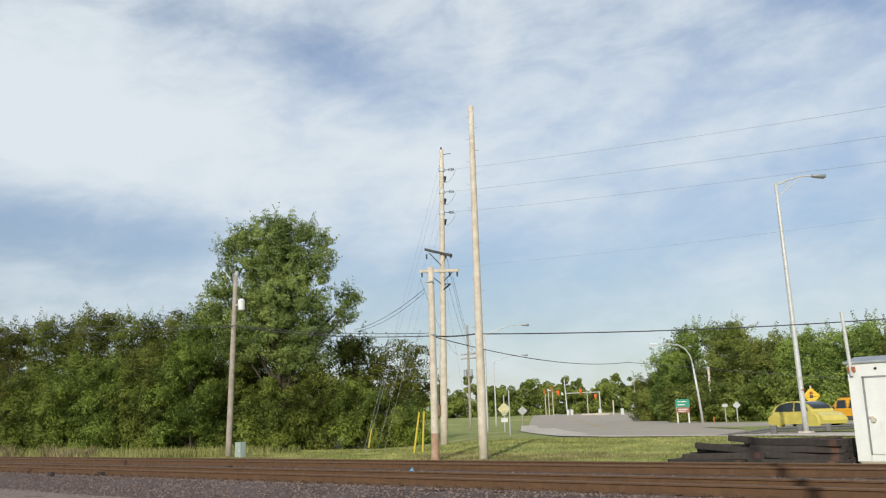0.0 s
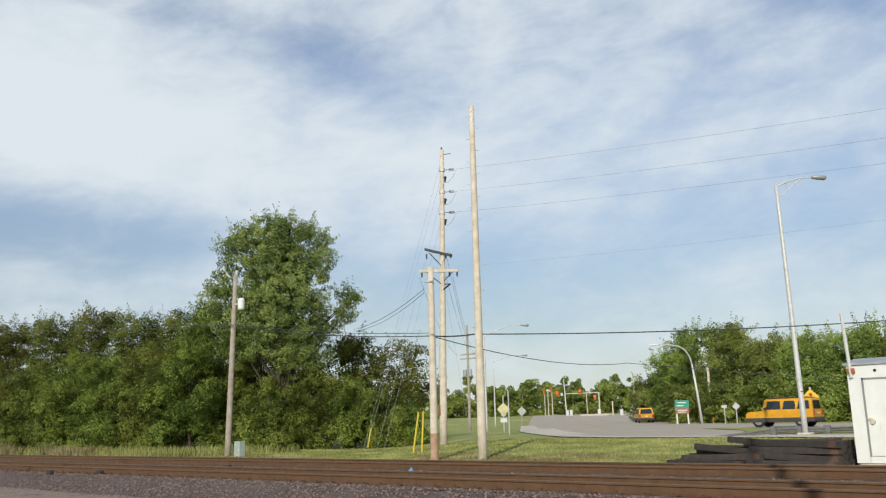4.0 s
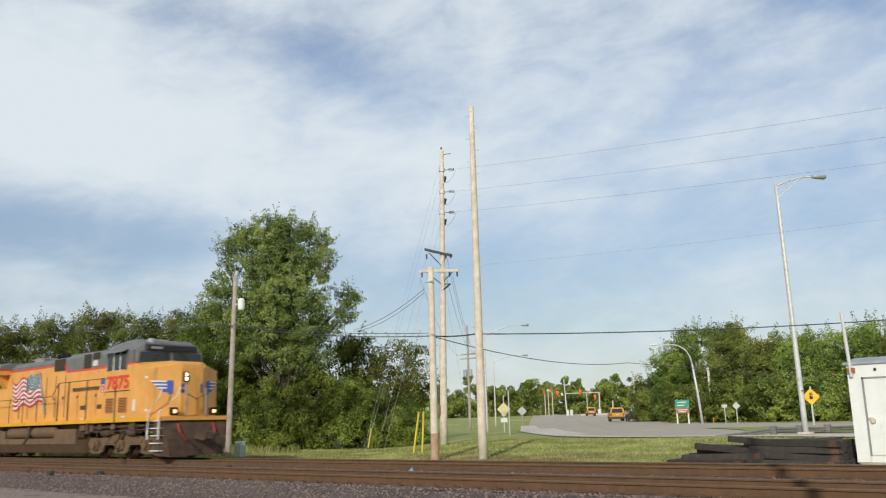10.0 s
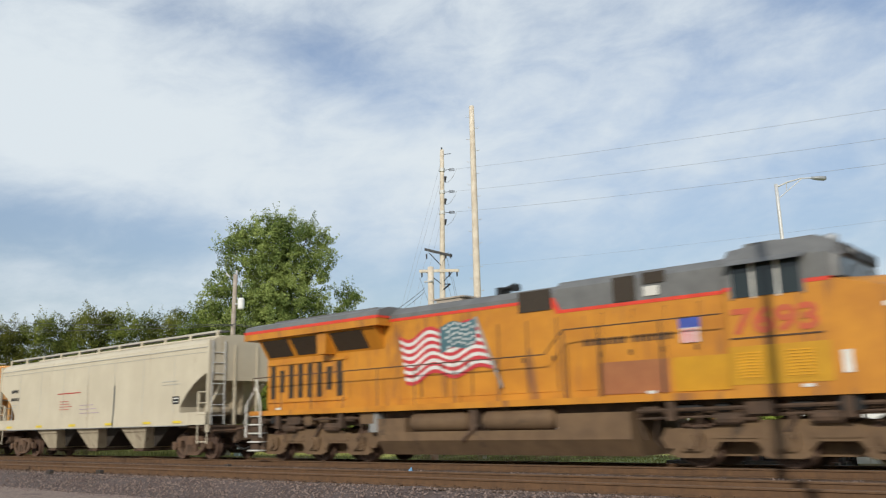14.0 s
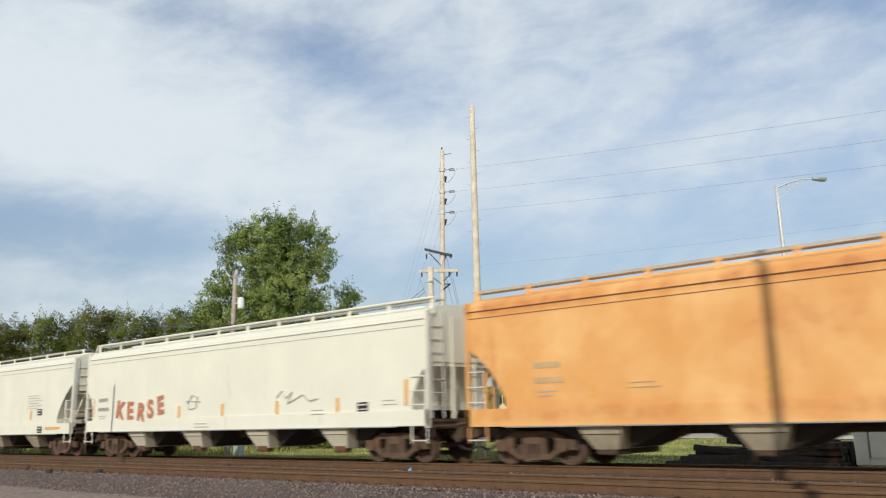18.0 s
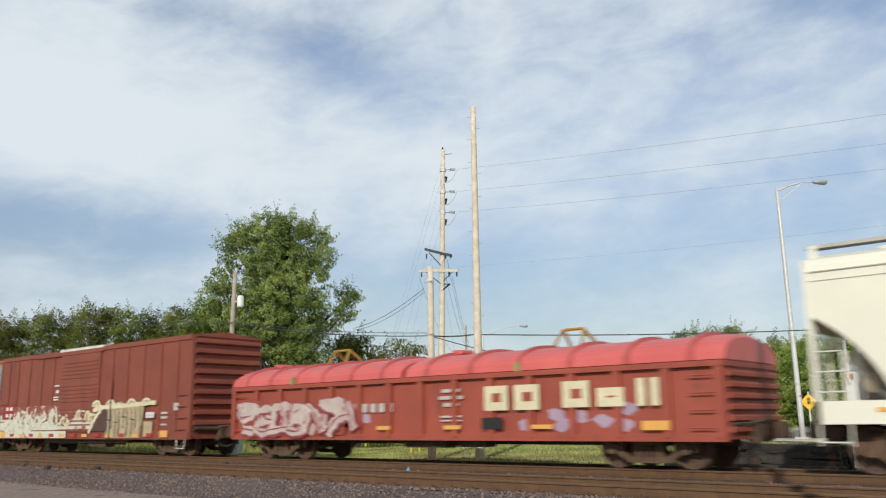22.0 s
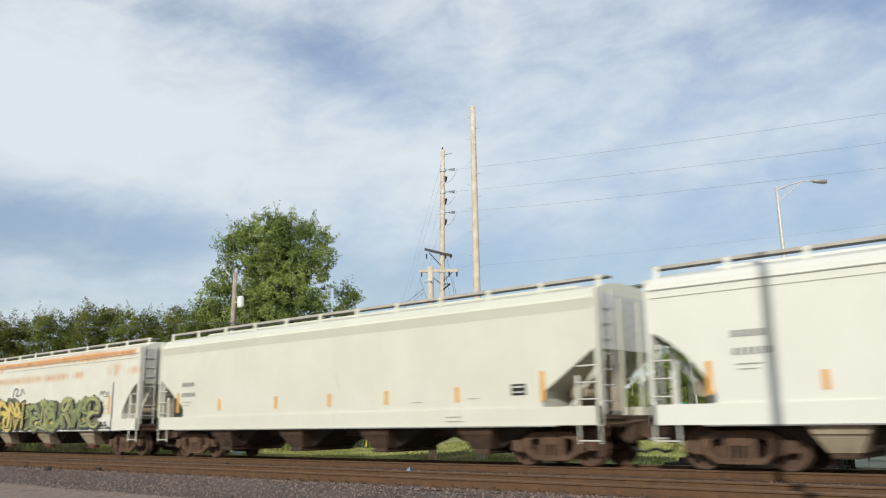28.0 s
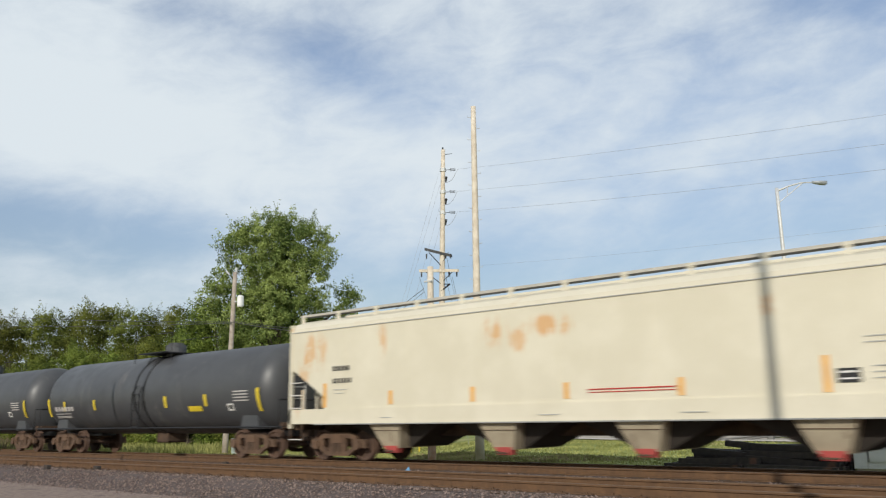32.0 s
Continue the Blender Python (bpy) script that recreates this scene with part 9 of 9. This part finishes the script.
        part("plate_bar", Mesh().box(-h - 0.035, -h - 0.02, -0.16, 0.16, sh - 0.28, sh - 0.14), SIGN_WHITE, t)
        wheels(t, (-h + 0.85, h - 0.85), w - 0.1, 0.37 if kind == "suv" else 0.42)
    else:
        part("body", Mesh().prism([(-h + 0.05, 0.3), (-h, 0.8), (-h + 0.15, 0.98), (-h + 0.9, 1.0), (h - 1.3, 0.92), (h - 0.2, 0.78), (h, 0.55), (h - 0.05, 0.25)], -w, w), paint, t)
        part("cabin", greenhouse((-h + 0.55, h - 1.25), (-h + 1.2, h - 2.05), 0.97, 1.42, w - 0.06, w - 0.25), paint, t)
        side_pane(t, -h + 0.95, -0.25, -h + 1.28, -0.25, 1.02, 1.34, w - 0.06, w - 0.25, 0.97, 1.36)
        side_pane(t, -0.15, h - 1.5, -0.15, h - 2.05, 1.02, 1.34, w - 0.06, w - 0.25, 0.97, 1.36)
        part("rear_window", Mesh().face((-h + 0.56, -w + 0.2, 1.0), (-h + 0.56, w - 0.2, 1.0), (-h + 1.15, w - 0.34, 1.36), (-h + 1.15, -w + 0.34, 1.36)), GLASS, t)
        part("windscreen", Mesh().face((h - 1.27, -w + 0.2, 1.0), (h - 1.27, w - 0.2, 1.0), (h - 2.0, w - 0.34, 1.36), (h - 2.0, -w + 0.34, 1.36)), GLASS, t)
        for s in (-1, 1):
            part("tail_lamp", Mesh().box(-h - 0.02, -h + 0.2, s * (w - 0.2) - 0.18, s * (w - 0.2) + 0.18, 0.72, 0.9, 0.02), TAIL_RED, t)
        part("plate_bar", Mesh().box(-h - 0.03, -h - 0.01, -0.16, 0.16, 0.5, 0.62), SIGN_WHITE, t)
        wheels(t, (-h + 0.9, h - 0.85), w - 0.1, 0.32)
    return t


def drive(t, rows):
    """Rows of seconds and place on the road, turned to face the way it goes."""
    out, last = [], None
    for i, (s, x, y) in enumerate(rows):
        a, b = rows[max(i - 1, 0)], rows[min(i + 1, len(rows) - 1)]
        dx, dy = b[1] - a[1], b[2] - a[2]
        turn = math.degrees(math.atan2(dy, dx)) if math.hypot(dx, dy) > 0.05 else last
        last = turn
        ahead = Vector((math.cos(radians(turn)), math.sin(radians(turn))))
        z = terrain(x, y) + 0.055
        pitch = math.degrees(math.atan2(terrain(x + ahead.x, y + ahead.y) - terrain(x - ahead.x, y - ahead.y), 2))
        out.append((s, pose(x, y, z, 0, -pitch, turn)))
    TRAFFIC.append((t, out))


TRAFFIC = []
drive(vehicle("pale yellow rounded small car on the road", 4.3, 1.74, CAR_YELLOW, "beetle"), [(0, -16.5, 50.7), (0.5, -13.4, 49.0), (1.0, -11.2, 48.0), (2, -5.0, 45.8), (5, 14, 42), (12, 60, 34), (32, 150, 20)])
drive(vehicle("orange-yellow sport utility car driving away", 4.4, 1.8, CAR_ORANGE, "suv"), [(0, -16.9, 61.0), (0.5, -21.2, 61.4), (1, -26.0, 64.1), (1.5, -29.7, 68.0), (2, -33.5, 72.4), (3, -41.2, 83.2), (4, -50.0, 95.2), (6, -67.0, 118.8), (8, -81.4, 138.6), (11, -99.5, 163.5), (12.5, -104, 170), (32, -104.2, 170.3)])
drive(vehicle("orange boxy sport utility vehicle with a roof rack", 4.6, 1.95, CAR_ORANGE, "box"), [(0, 14, 58.5), (2, -7.0, 60.0), (3.5, -18.3, 61.0), (4.5, -23.6, 60.4), (5.5, -27.6, 61.0), (6, -30.1, 63.4), (7, -36.8, 73.0), (9, -52.7, 96.1), (11, -70.2, 121.4), (13, -80, 136), (32, -80.2, 136.3)])
drive(vehicle("dark blue sedan following the orange vehicles", 4.6, 1.76, CAR_NAVY, "sedan"), [(0, 32, 57), (3, 6, 58.5), (5, -17.4, 59.8), (5.5, -21.6, 59.6), (6, -24.6, 60.6), (6.5, -27.8, 63.6), (7, -31.1, 67.8), (8, -39.4, 80.0), (9, -48.4, 93.2), (11, -66.5, 119.5), (13, -74, 129.5), (32, -74.2, 129.8)])


# ---- ties under the rails ----
bed = bpy.data.objects["ballast_bed"]
rng = random.Random(77)
for line in (NEAR_TRACK, FAR_TRACK):
    for i in range(134):
        x = -61 + 0.51 * i
        part("tie", tie_mesh, TIE, bed, at=Matrix.Translation((x + rng.uniform(-0.03, 0.03), line + rng.uniform(-0.04, 0.04), rng.uniform(-0.012, 0.004))) @ Matrix.Rotation(radians(rng.uniform(-1.5, 1.5)), 4, "Z"))
        if line == NEAR_TRACK and x > -32:
            for s in (-GAUGE, GAUGE):
                part("tie_plate", plate_mesh, RAIL, bed, at=(x, line + s, 0))


# ---- what moves ----
def motions():
    """The train runs along the far track with turning wheels; the road traffic drives by."""
    spans = {}
    for c, x, a, b in CARS:
        walk(c, [(t, pose(x + s, FAR_TRACK, 0)) for t, s in RUN])
        seen = [i / FPS for i in range(0, 32 * FPS + 1) if a + lerp_table(i / FPS, RUN) < 6 and b + lerp_table(i / FPS, RUN) > -52]
        spans[c.name] = (x, seen)
    for ws, c, ax, r in WHEELS:
        x, seen = spans[c.name]
        first = lerp_table(seen[0], RUN)
        rows = [(0.0, pose(ax, 0, r))] if seen[0] > 0 else []
        rows += [(t, pose(ax, 0, r, 0, math.degrees((lerp_table(t, RUN) - first) / r))) for t in seen]
        if seen[-1] < 31.99:
            rows.append((32.0, rows[-1][1]))
        walk(ws, rows)
    for v, rows in TRAFFIC:
        walk(v, rows)


motions()
